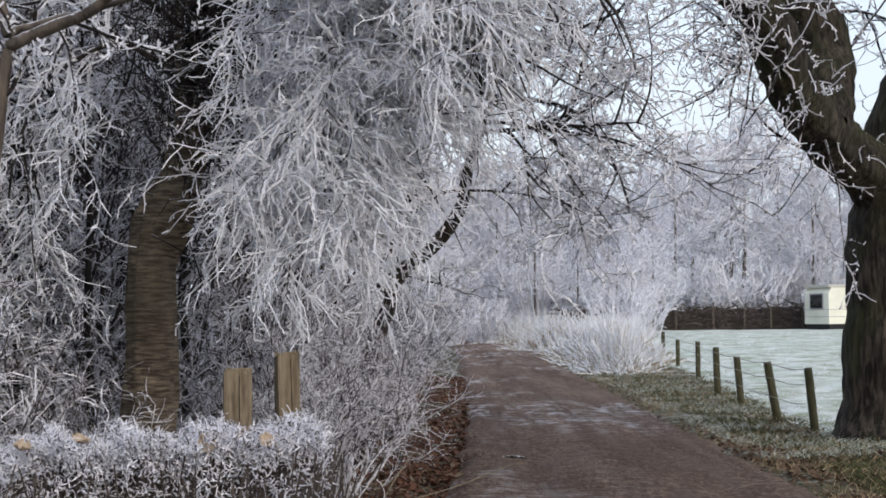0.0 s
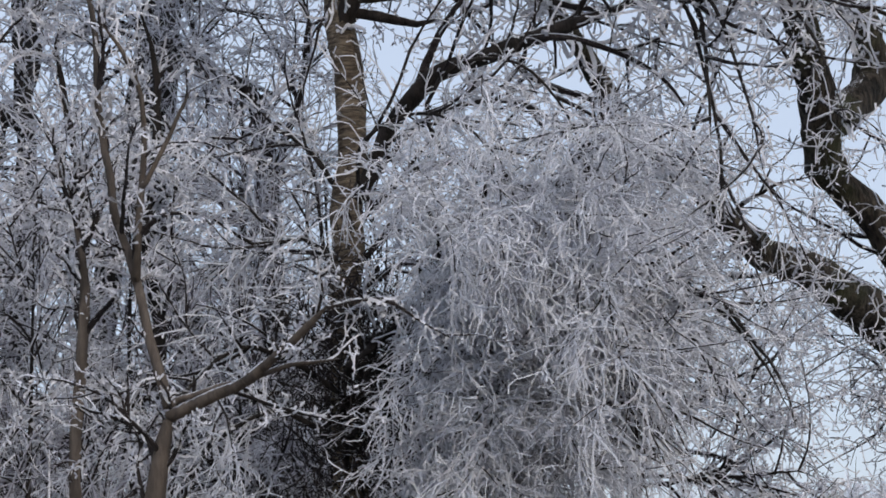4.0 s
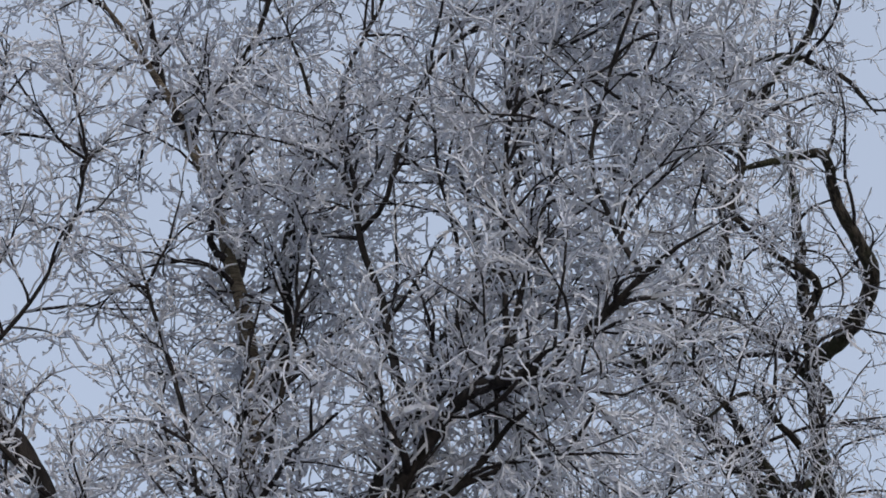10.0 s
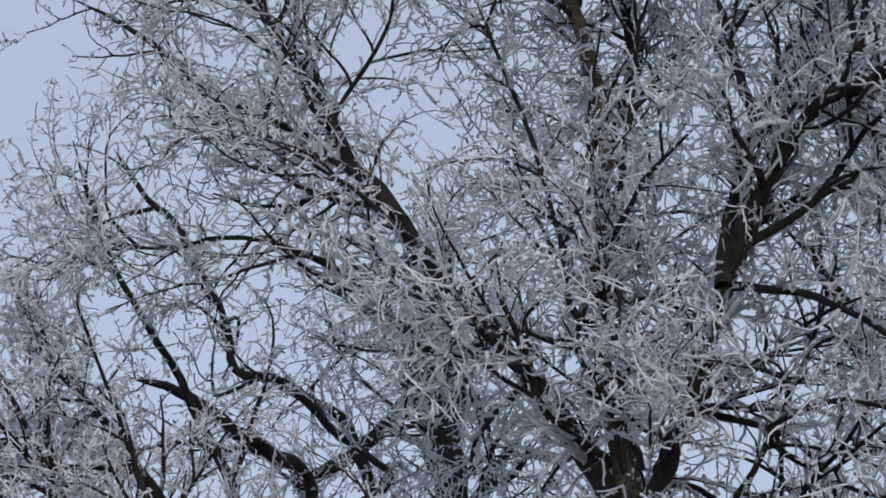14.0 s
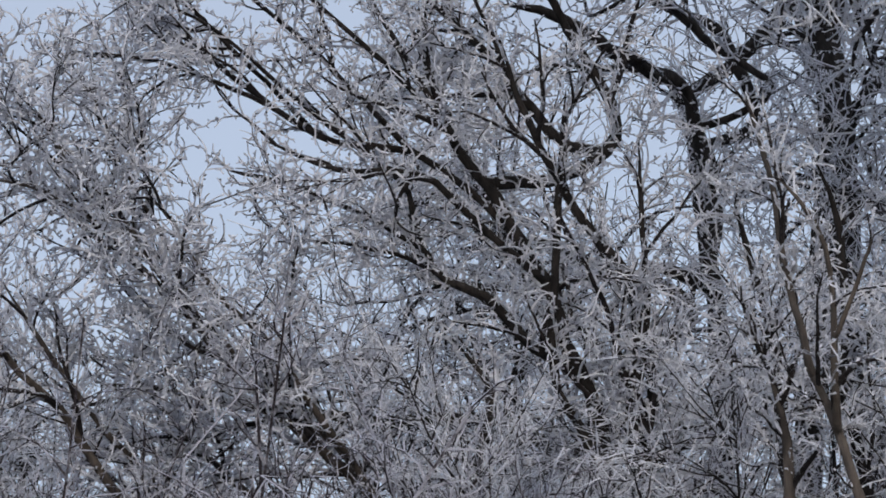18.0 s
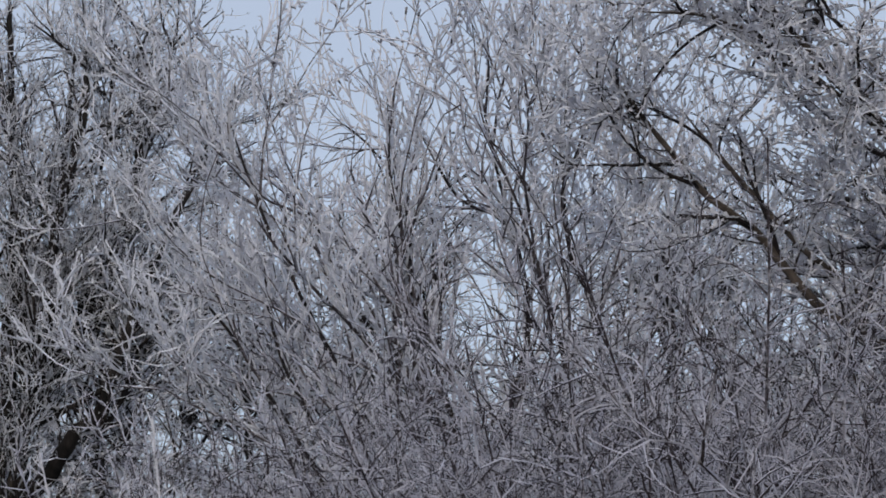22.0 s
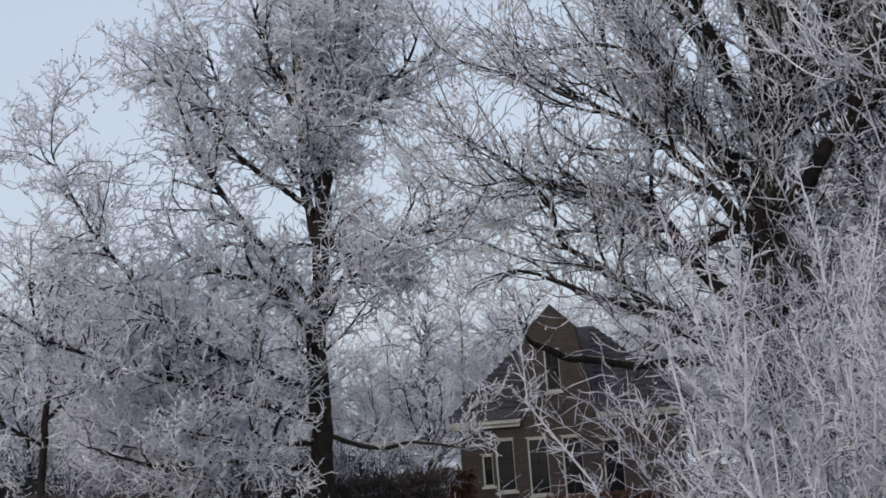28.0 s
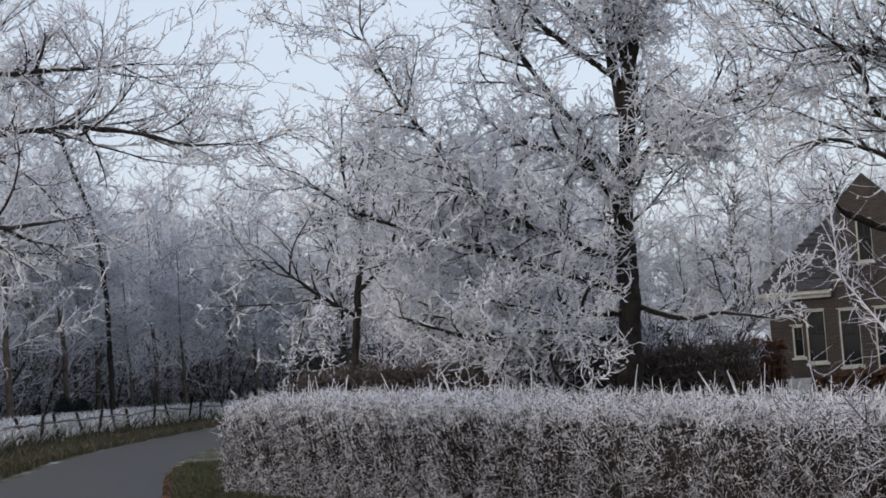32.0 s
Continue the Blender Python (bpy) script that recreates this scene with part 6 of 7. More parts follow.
oak_back.limb((-7.48, 24.90, 8.56, 0.127), (-7.92, 24.76, 9.00, 0.113), (-8.72, 24.49, 9.33, 0.105), (-9.39, 24.25, 9.65, 0.091), (-10.36, 23.85, 9.60, 0.060))
oak_back.finish(crown(140, 1020, 3410, 6120, 3.0, 0.0184, 0.01, 0, 58, 0.5))

shoot = Tree("willow_tree", "willow with many upright rimed shoots", 22, GREY)
shoot.trunk((-11.72, 12.32, 1.48, 0.142), (-11.70, 12.33, 2.60, 0.123), (-11.71, 12.33, 3.29, 0.109))
shoot.limb((-11.77, 12.27, 3.49, 0.050), (-11.88, 12.16, 4.16, 0.042), (-12.13, 11.91, 4.66, 0.037), (-12.34, 11.69, 5.11, 0.029), (-12.43, 11.60, 5.56, 0.020), (-12.73, 11.27, 6.27, 0.014))
shoot.limb((-11.73, 12.30, 3.48, 0.043), (-11.74, 12.16, 4.09, 0.033), (-11.78, 11.98, 4.80, 0.030), (-11.79, 11.83, 5.36, 0.025), (-11.79, 11.68, 6.03, 0.018), (-11.71, 11.62, 6.84, 0.012))
shoot.limb((-11.63, 12.40, 3.47, 0.047), (-11.49, 12.66, 4.23, 0.030), (-11.41, 12.87, 5.11, 0.024), (-11.59, 12.84, 5.85, 0.021), (-11.94, 12.66, 6.11, 0.017), (-12.27, 12.48, 6.88, 0.012))
shoot.limb((-11.60, 12.43, 3.47, 0.047), (-11.11, 12.87, 4.18, 0.030), (-11.14, 12.84, 4.91, 0.025), (-11.26, 12.74, 5.47, 0.022), (-11.38, 12.63, 5.98, 0.017), (-11.48, 12.53, 6.96, 0.012))
shoot.limb((-11.56, 12.46, 3.47, 0.043), (-10.96, 12.99, 4.17, 0.027), (-10.85, 13.09, 4.93, 0.022), (-10.97, 12.98, 5.34, 0.024), (-10.99, 12.97, 6.14, 0.017), (-10.95, 13.00, 7.17, 0.010))
shoot.limb((-11.53, 12.49, 3.37, 0.043), (-10.58, 13.43, 4.14, 0.030), (-10.47, 13.65, 5.12, 0.024), (-10.65, 13.63, 5.76, 0.021), (-10.73, 13.70, 6.72, 0.014), (-10.86, 13.72, 7.67, 0.011))
shoot.limb((-11.92, 12.12, 3.02, 0.033), (-12.23, 11.62, 4.18, 0.026), (-12.49, 11.16, 5.27, 0.021), (-12.60, 10.85, 6.05, 0.017), (-12.64, 10.60, 6.82, 0.012))
shoot.limb((-12.42, 11.61, 3.17, 0.024), (-12.80, 11.19, 4.26, 0.019), (-13.07, 10.87, 4.98, 0.017), (-13.29, 10.60, 5.45, 0.012))
shoot.limb((-12.18, 11.86, 2.96, 0.028), (-12.59, 11.42, 4.05, 0.021), (-12.82, 11.16, 4.95, 0.017), (-12.84, 11.14, 5.79, 0.012))
shoot.wood = MAUVE
shoot.finish(crown(150, 1100, 2300, 5000, 2.5, 0.0158, 0.12, 0.10, 30, 0.12, 1.0, 1.1, 1.0), BRANCH)

dark = Tree("oak_tree", "short dark oak trunk with a broad rising crown of rimed twigs", 23, OAK)
dark.trunk((-25.16, 16.33, 1.21, 0.275), (-25.09, 16.44, 3.21, 0.267), (-25.03, 16.54, 5.02, 0.260), (-24.98, 16.61, 5.78, 0.252), (-24.94, 16.67, 6.28, 0.228))
dark.limb((-24.97, 16.62, 6.11, 0.185), (-24.98, 16.61, 7.40, 0.153), (-24.92, 16.70, 8.70, 0.128), (-24.88, 16.76, 10.03, 0.108), (-24.95, 16.66, 10.93, 0.079), (-25.05, 16.51, 12.40, 0.053))
dark.limb((-24.90, 16.73, 6.19, 0.169), (-24.51, 16.94, 7.16, 0.152), (-24.32, 16.88, 8.14, 0.126), (-24.01, 16.96, 9.38, 0.101), (-23.66, 17.12, 10.62, 0.085), (-23.45, 17.06, 11.79, 0.060))
dark.limb((-24.93, 16.69, 5.18, 0.193), (-24.55, 16.95, 5.47, 0.184), (-24.15, 17.23, 6.09, 0.146), (-23.81, 17.42, 6.46, 0.116), (-23.31, 17.80, 8.00, 0.083), (-22.82, 18.16, 9.21, 0.071), (-22.34, 18.49, 9.98, 0.046))
dark.limb((-25.04, 16.52, 5.36, 0.151), (-25.02, 16.18, 5.69, 0.142), (-25.10, 15.69, 6.44, 0.100), (-25.21, 15.13, 7.35, 0.075), (-25.35, 14.50, 8.44, 0.058), (-25.42, 13.95, 9.85, 0.042))
dark.limb((-25.09, 16.45, 3.38, 0.159), (-25.13, 15.76, 4.04, 0.141), (-25.17, 15.07, 4.86, 0.123), (-25.03, 14.64, 5.32, 0.101), (-24.94, 14.14, 5.54, 0.088), (-24.98, 13.37, 5.61, 0.064), (-25.00, 12.60, 5.67, 0.043))
dark.limb((-24.80, 16.89, 6.52, 0.127), (-24.27, 17.64, 7.76, 0.085), (-23.89, 18.14, 9.47, 0.086), (-23.78, 18.29, 10.99, 0.070), (-23.78, 18.29, 12.27, 0.044))
dark.limb((-25.08, 16.47, 6.55, 0.118), (-25.03, 15.92, 7.80, 0.084), (-25.03, 15.30, 9.03, 0.059), (-24.93, 14.82, 10.25, 0.042))
dark.snag((-25.09, 16.45, 3.23, 0.167), (-25.18, 15.72, 3.07, 0.132), (-25.29, 14.94, 3.06, 0.110), (-25.30, 14.30, 3.04, 0.089), (-25.29, 13.67, 3.16, 0.084), (-25.20, 13.18, 3.19, 0.075), (-25.06, 12.77, 3.34, 0.074), (-24.88, 12.43, 3.46, 0.054), (-24.64, 12.22, 3.62, 0.034))
dark.limb((-24.70, 17.02, 4.04, 0.192), (-24.67, 16.36, 5.05, 0.124), (-24.64, 15.67, 5.79, 0.082), (-24.51, 15.13, 6.59, 0.065), (-24.45, 14.45, 7.39, 0.048), (-24.30, 13.90, 8.07, 0.032))
dark.limb((-25.00, 16.59, 3.60, 0.150), (-25.17, 15.71, 4.15, 0.107), (-25.14, 15.11, 4.83, 0.082), (-25.15, 14.44, 5.42, 0.061), (-25.28, 13.52, 5.50, 0.040), (-25.30, 12.75, 5.72, 0.032), (-25.31, 11.97, 5.66, 0.020))
dark.limb((-24.27, 15.88, 3.23, 0.137), (-24.77, 14.59, 3.75, 0.080), (-24.99, 13.70, 4.45, 0.064), (-25.01, 13.13, 4.79, 0.043), (-24.84, 12.92, 5.32, 0.035), (-24.90, 12.24, 5.98, 0.027), (-24.99, 11.47, 6.40, 0.019))
dark.limb((-24.41, 15.66, 2.94, 0.113), (-24.86, 14.19, 3.77, 0.064), (-24.97, 13.22, 4.15, 0.043), (-24.94, 12.45, 4.41, 0.031), (-24.88, 11.72, 4.28, 0.019))
dark.limb((-24.42, 15.63, 5.03, 0.105), (-24.66, 14.78, 6.06, 0.065), (-24.89, 13.89, 6.68, 0.048), (-25.13, 12.90, 7.14, 0.036), (-25.31, 11.97, 7.42, 0.024))
dark.limb((-24.83, 16.84, 6.39, 0.127), (-24.86, 16.79, 8.01, 0.109), (-24.89, 16.75, 9.76, 0.091), (-24.91, 16.72, 11.55, 0.072), (-24.91, 16.73, 13.02, 0.053))
dark.limb((-24.78, 16.91, 6.47, 0.110), (-24.37, 17.50, 7.80, 0.091), (-24.03, 17.97, 9.26, 0.073), (-23.66, 18.44, 10.93, 0.055), (-23.40, 18.77, 12.38, 0.035))
dark.limb((-24.97, 16.63, 6.32, 0.110), (-25.35, 16.04, 7.53, 0.091), (-25.68, 15.51, 8.93, 0.073), (-25.87, 15.19, 10.69, 0.054), (-25.98, 15.01, 12.30, 0.035))
dark.limb((-24.88, 16.76, 7.16, 0.076), (-25.17, 16.32, 8.90, 0.061), (-25.34, 16.05, 10.67, 0.046), (-25.41, 15.95, 12.48, 0.031))
dark.limb((-24.82, 16.85, 6.81, 0.085), (-24.59, 17.19, 8.69, 0.067), (-24.44, 17.39, 10.63, 0.049), (-24.32, 17.56, 12.44, 0.031))
dark.limb((-24.98, 16.62, 5.81, 0.084), (-25.54, 15.74, 6.36, 0.066), (-25.91, 15.12, 7.06, 0.048), (-26.22, 14.58, 7.92, 0.030))
dark.limb((-24.74, 16.97, 6.30, 0.076), (-24.20, 17.74, 6.76, 0.059), (-23.66, 18.44, 7.57, 0.042), (-23.21, 19.01, 8.40, 0.026))
dark.limb((-24.37, 17.50, 7.80, 0.051), (-24.22, 17.70, 9.45, 0.042), (-24.08, 17.89, 10.87, 0.032), (-23.99, 18.01, 12.24, 0.022))
dark.limb((-25.35, 16.04, 7.53, 0.051), (-25.41, 15.94, 9.09, 0.042), (-25.61, 15.62, 10.50, 0.032), (-25.68, 15.51, 11.94, 0.022))
dark.rime = mat_rime("thinly_rimed_oak_twig", (0.80, 0.81, 0.87), (0.05, 0.042, 0.044), 0.38)
dark.finish(crown(520, 4700, 12500, 14000, 2.2, 0.0184, 0.08, 0.05, 42, 0.45, 0.85, 1.1, 1.05), DARK, slim=0.72, where_high=lambda P: np.clip((P[:, 2] - 2.7) / 1.3, 0.05, 1.0))

oak_far = Tree("oak_tree", "spreading oak behind the hedge, white all over with rime", 24, DARK)
oak_far.trunk((-45.05, 16.56, -1.33, 0.334), (-44.99, 16.73, 1.15, 0.280), (-44.94, 16.86, 3.26, 0.253), (-44.94, 16.87, 5.13, 0.227), (-44.86, 17.09, 6.86, 0.201), (-44.80, 17.22, 8.20, 0.188), (-44.80, 17.24, 9.70, 0.162), (-44.89, 16.99, 11.09, 0.122), (-44.94, 16.86, 12.76, 0.082))
oak_far.limb((-44.94, 16.87, 5.13, 0.134), (-44.61, 15.81, 6.47, 0.099), (-44.35, 14.51, 6.75, 0.078), (-43.90, 13.73, 7.24, 0.051))
oak_far.limb((-44.95, 16.85, 3.92, 0.127), (-44.67, 15.40, 4.51, 0.099), (-44.28, 14.21, 4.93, 0.078), (-43.81, 13.18, 5.58, 0.057), (-43.40, 11.91, 5.72, 0.038))
oak_far.limb((-44.98, 16.77, 2.80, 0.107), (-44.56, 14.95, 2.84, 0.072), (-43.99, 13.45, 3.16, 0.051))
oak_far.limb((-44.77, 17.31, 6.84, 0.114), (-44.15, 17.97, 7.27, 0.093), (-43.42, 18.85, 7.55, 0.066), (-42.55, 19.96, 8.05, 0.046))
oak_far.limb((-44.88, 17.02, 2.91, 0.093), (-44.19, 17.87, 2.55, 0.079), (-43.53, 18.59, 2.60, 0.053), (-42.75, 19.52, 2.37, 0.039))
oak_far.limb((-44.85, 17.09, 7.26, 0.174), (-44.93, 16.88, 8.64, 0.148), (-44.95, 16.85, 10.01, 0.115), (-45.03, 16.63, 11.40, 0.082), (-45.27, 15.97, 12.83, 0.055))
oak_far.limb((-44.92, 16.92, 8.36, 0.094), (-45.35, 15.73, 9.41, 0.081), (-45.74, 14.56, 10.86, 0.061), (-45.91, 14.00, 12.13, 0.041))
oak_far.limb((-44.77, 17.32, 8.60, 0.108), (-44.57, 17.81, 10.20, 0.081), (-44.13, 18.89, 11.21, 0.054))
oak_far.limb((-44.92, 16.92, 3.89, 0.133), (-44.55, 14.97, 4.64, 0.098), (-44.05, 13.26, 5.59, 0.071), (-43.53, 11.42, 7.52, 0.050), (-42.77, 10.34, 9.19, 0.031))
oak_far.limb((-44.96, 16.81, 3.24, 0.133), (-44.69, 14.55, 4.02, 0.091), (-44.28, 12.45, 4.62, 0.064), (-43.81, 10.29, 5.33, 0.050), (-43.09, 8.92, 6.07, 0.031))
oak_far.limb((-45.01, 16.67, 2.18, 0.113), (-44.69, 14.56, 2.51, 0.085), (-44.15, 12.90, 2.41, 0.057), (-43.67, 10.85, 3.03, 0.038))
oak_far.limb((-44.84, 17.13, 6.15, 0.087), (-44.05, 17.77, 6.89, 0.073), (-43.28, 18.33, 7.22, 0.059), (-42.34, 19.21, 7.50, 0.046), (-41.38, 20.08, 8.15, 0.032))
oak_far.limb((-44.89, 17.00, 5.76, 0.120), (-44.71, 15.54, 7.54, 0.079), (-44.45, 14.22, 9.39, 0.059), (-43.97, 13.52, 10.89, 0.039))
oak_far.limb((-44.87, 17.05, 9.31, 0.088), (-44.79, 17.25, 11.20, 0.073), (-44.66, 17.58, 13.12, 0.058), (-44.59, 17.78, 14.79, 0.043), (-44.54, 17.89, 16.06, 0.028))
oak_far.limb((-44.86, 17.07, 9.85, 0.081), (-45.09, 16.46, 11.51, 0.064), (-45.25, 16.02, 13.18, 0.046), (-45.32, 15.82, 14.58, 0.028))
oak_far.limb((-44.81, 17.22, 10.38, 0.081), (-44.41, 18.21, 11.98, 0.064), (-44.12, 18.90, 13.47, 0.046), (-43.94, 19.33, 14.58, 0.028))
oak_far.limb((-44.79, 17.25, 11.20, 0.061), (-44.93, 16.88, 12.87, 0.050), (-44.98, 16.76, 14.41, 0.039), (-44.94, 16.87, 15.67, 0.028))
oak_far.limb((-44.68, 17.55, 12.43, 0.062), (-44.43, 18.18, 13.93, 0.050), (-44.30, 18.48, 15.19, 0.039), (-44.23, 18.64, 15.89, 0.028))
oak_far.limb((-44.90, 16.96, 8.77, 0.081), (-45.24, 16.03, 10.17, 0.063), (-45.53, 15.21, 11.29, 0.045), (-45.66, 14.82, 12.53, 0.027))
oak_far.limb((-44.85, 17.11, 9.30, 0.081), (-44.39, 18.27, 10.46, 0.063), (-43.94, 19.31, 11.64, 0.045), (-43.72, 19.80, 12.86, 0.027))
oak_far.rime = RIME_FULL
oak_far.finish(crown(540, 4700, 16500, 18500, 2.5, 0.0255, 0.04, 0.02, 54, 0.22, 0.95, 1.25, 1.45), trunk_twigs=0.7, slim=0.8, where_high=lambda P: np.clip((P[:, 2] - 0.9) / 1.6, 0.15, 1.0))

bent = Tree("bent_tree", "small tree with a dark trunk bent over the lane", 25, DARK)
bent.trunk((-0.89, 21.98, 0.64, 0.104), (-0.76, 21.99, 1.37, 0.092), (-0.58, 21.99, 1.73, 0.082), (-0.49, 21.99, 2.00, 0.076), (-0.27, 22.00, 2.25, 0.083), (0.04, 22.00, 2.52, 0.076), (0.22, 22.00, 2.82, 0.070), (0.26, 22.00, 3.13, 0.061), (0.42, 22.00, 3.62, 0.049), (0.54, 21.99, 4.05, 0.040), (0.73, 21.99, 4.66, 0.028))
bent.limb((-0.76, 21.99, 2.04, 0.049), (-0.51, 21.87, 2.46, 0.046), (-0.38, 21.75, 2.81, 0.042), (-0.23, 21.62, 3.05, 0.036), (-0.13, 21.50, 3.34, 0.024))
bent.limb((0.42, 22.00, 3.59, 0.031), (0.82, 21.48, 3.58, 0.030), (1.27, 20.96, 3.55, 0.026), (1.98, 20.40, 3.54, 0.017))
bent.limb((0.54, 21.99, 4.02, 0.031), (0.90, 21.65, 4.31, 0.027), (1.36, 21.29, 4.56, 0.021), (1.87, 20.92, 4.74, 0.015))
bent.finish(crown(70, 510, 1984, 3740, 2.2, 0.0163, 0, -0.03, 55, 0.5))

left_tree = Tree("woodland_tree", "slender rimed tree at the edge of the far wood", 26, DARK)
left_tree.trunk((-107.42, 11.16, 1.08, 0.150), (-107.42, 11.18, 3.74, 0.140), (-107.42, 11.16, 7.90, 0.125), (-107.47, 10.65, 11.51, 0.11), (-107.57, 9.68, 14.55, 0.10), (-107.68, 8.27, 20.01, 0.076))
left_tree.limb((-107.50, 10.36, 11.52, 0.120), (-107.72, 7.73, 11.09, 0.105), (-107.89, 4.82, 10.67, 0.090))
left_tree.finish(crown(60, 425, 1240, 2380, 5, 0.0612, 0.03, 0, 55, 0.5))

arch = Tree("lane_tree", "big tree with long rimed branches reaching over the road", 27, DARK)
arch.trunk((-19.94, -1.59, 0.90, 0.250), (-19.96, -1.33, 4.03, 0.224), (-19.98, -0.98, 5.09, 0.197), (-20.00, -0.32, 5.89, 0.170))
arch.limb((-19.96, -1.34, 3.88, 0.112), (-19.60, -0.40, 4.16, 0.082), (-19.20, 0.38, 4.65, 0.059), (-18.77, 1.13, 4.66, 0.037), (-18.32, 1.70, 4.60, 0.023), (-17.85, 2.35, 4.57, 0.015))
arch.limb((-19.95, -1.35, 3.72, 0.112), (-19.67, -0.17, 3.79, 0.071), (-19.32, 0.60, 4.03, 0.043), (-18.95, 1.41, 4.16, 0.029), (-18.55, 2.09, 4.08, 0.024), (-18.13, 2.74, 3.85, 0.018), (-17.70, 3.28, 3.83, 0.013))
arch.limb((-19.95, -1.36, 3.40, 0.112), (-19.50, -0.20, 3.30, 0.054), (-18.99, 0.55, 3.26, 0.034), (-18.46, 1.22, 3.23, 0.023), (-17.92, 1.73, 3.23, 0.015))
arch.finish(crown(90, 760, 2300, 2600, 1.35, 0.0100, 0.05, 0.03, 40, 0.3, 0.9, 1.0, 0.75))

small = Tree("garden_tree", "small round-crowned tree white with rime", 28, DARK)
small.trunk((-53.69, 11.94, 0.40, 0.137), (-53.66, 12.07, 1.60, 0.115), (-53.62, 12.26, 3.42, 0.099), (-53.55, 12.53, 5.55, 0.069), (-53.49, 12.81, 7.38, 0.046))
small.limb((-53.62, 12.23, 3.42, 0.069), (-53.35, 11.13, 4.09, 0.061), (-53.06, 10.06, 4.89, 0.038))
small.limb((-53.61, 12.30, 4.03, 0.069), (-52.86, 13.27, 5.14, 0.053), (-52.20, 13.82, 6.27, 0.030))
small.finish(crown(80, 765, 2790, 4080, 3.2, 0.0286, 0.03, 0, 55, 0.5))


# ---------------------------------------------------------------- undergrowth and woods
put(shrub("undergrowth_shrub", "bare undergrowth shrub white with rime", 31, 1.5, 2.2, 40, 2200, RIME_UNDER, 0.0085, 0.05, (0, 0), 0.32),
    [(-1.7, 15, 0.8), (-2.6, 13.5, 0.6), (-1.1, 17.6, 0.7), (-1.2, 21.5, 0.8), (-1.1, 27, 0.85), (-3.2, 16, 1.0), (-1.7, 19, 0.8), (-1.7, 24, 0.85), (-1.6, 30, 0.95), (-1.5, 38, 1.0), (-1.4, 48, 1.1), (-3.4, 12, 0.8), (-1.3, 60, 1.2), (-0.9, 75, 1.4)], seed=2)
put(shrub("thicket_shrub", "dense thicket of thin mauve-brown rimed twigs", 33, 2.0, 3.1, 64, 4400, RIME_THIN, 0.0072, 0.03, (0, 0), 0.36),
    [(-7.2, 10.4, 1.05), (-8.8, 9.8, 1.0), (-10.6, 9.4, 1.0), (-5.4, 12.0, 1.05), (-8.6, 8.2, 0.75), (-9.8, 11.5, 1.2), (-11.8, 10.2, 1.1), (-5.2, 12.6, 1.1), (-6.2, 11.4, 0.95), (-6.4, 9.6, 0.9), (-7.8, 8.9, 0.85), (-7.0, 9.8, 1.1), (-7.9, 9.4, 1.1), (-6.2, 10.2, 1.05), (-5.5, 10.6, 0.95), (-8.0, 7.0, 0.75), (-8.8, 6.6, 0.7)], seed=3)


put(shrub("undergrowth_shrub", "tangled shrub with long white-rimed shoots before the birch", 38, 0.9, 2.0, 26, 1300, RIME_HEDGE, 0.0058, 0.02, (0, 0), 0.2, fan=1.2, curl=1.3),
    [(-3.0, 10.9, 0.95), (-3.3, 12.2, 1.1), (-1.2, 13.4, 0.7)], seed=17)


put(shrub("thicket_shrub", "tall dark-stemmed shrub of the thicket, lightly rimed", 39, 1.9, 4.7, 34, 3600, RIME_HEDGE, 0.0085, 0.05, (0, 0), 0.3, stem_mat=DARK, fan=1.0, curl=0.8),
    [(-15.7, 12.6, 0.95), (-14.9, 13.3, 1.05), (-13.9, 12.2, 0.95), (-8.9, 13.6, 1.0), (-7.6, 14.2, 1.0), (-6.5, 14.8, 1.0), (-4.9, 15.8, 1.05), (-2.9, 16.8, 1.1), (-11.2, 13.4, 1.0)], seed=19)


def reeds(name, label, seed, n, rx, ry, h):
    """A tussock of tall frosted grass and thin shoots."""
    rng = np.random.default_rng(seed)
    ob = tagged(new(name), label, "tall grass")
    foot = np.stack([rng.normal(0, rx, n), rng.normal(0, ry, n), np.zeros(n)], 1)
    fall = np.exp(-0.35 * ((foot[:, 0] / rx) ** 2 + (foot[:, 1] / ry) ** 2))
    tip = np.stack([rng.normal(0, 0.3, n), rng.normal(0, 0.3, n), h * fall * rng.uniform(0.35, 1.1, n)], 1)
    P = np.stack([foot, foot + 0.55 * tip * np.array([0.6, 0.6, 1]), foot + tip], 1)
    R = rng.uniform(0.012, 0.024, n)[:, None] * np.array([1, 0.9, 0.35])[None]
    white = rng.uniform(0, 1, n) < 0.72
    part("frosted_grass", mesh_of("frosted_grass", [tubes(P[white], R[white], 3, rng, 0.4)], REED_RIME), ob, kind="stuff")
    low = P[~white] * np.array([1, 1, 0.6])
    part("dry_grass", mesh_of("dry_grass", [tubes(low, R[~white], 3, rng, 0.2)], REED), ob, "straw-coloured dry blades", "stuff")
    return ob


put(reeds("grass_tussock", "tall tussock of dry grass white with rime", 41, 1500, 0.5, 0.9, 1.5),
    [(5.0, 58, 0.75), (5.1, 62, 0.95), (5.6, 66, 0.95), (5.3, 68, 1.05), (6.0, 71, 1.0), (5.3, 77, 1.1), (5.8, 83, 1.1), (5.3, 91, 1.15), (5.4, 101, 1.2), (4.9, 116, 1.15)], seed=4)


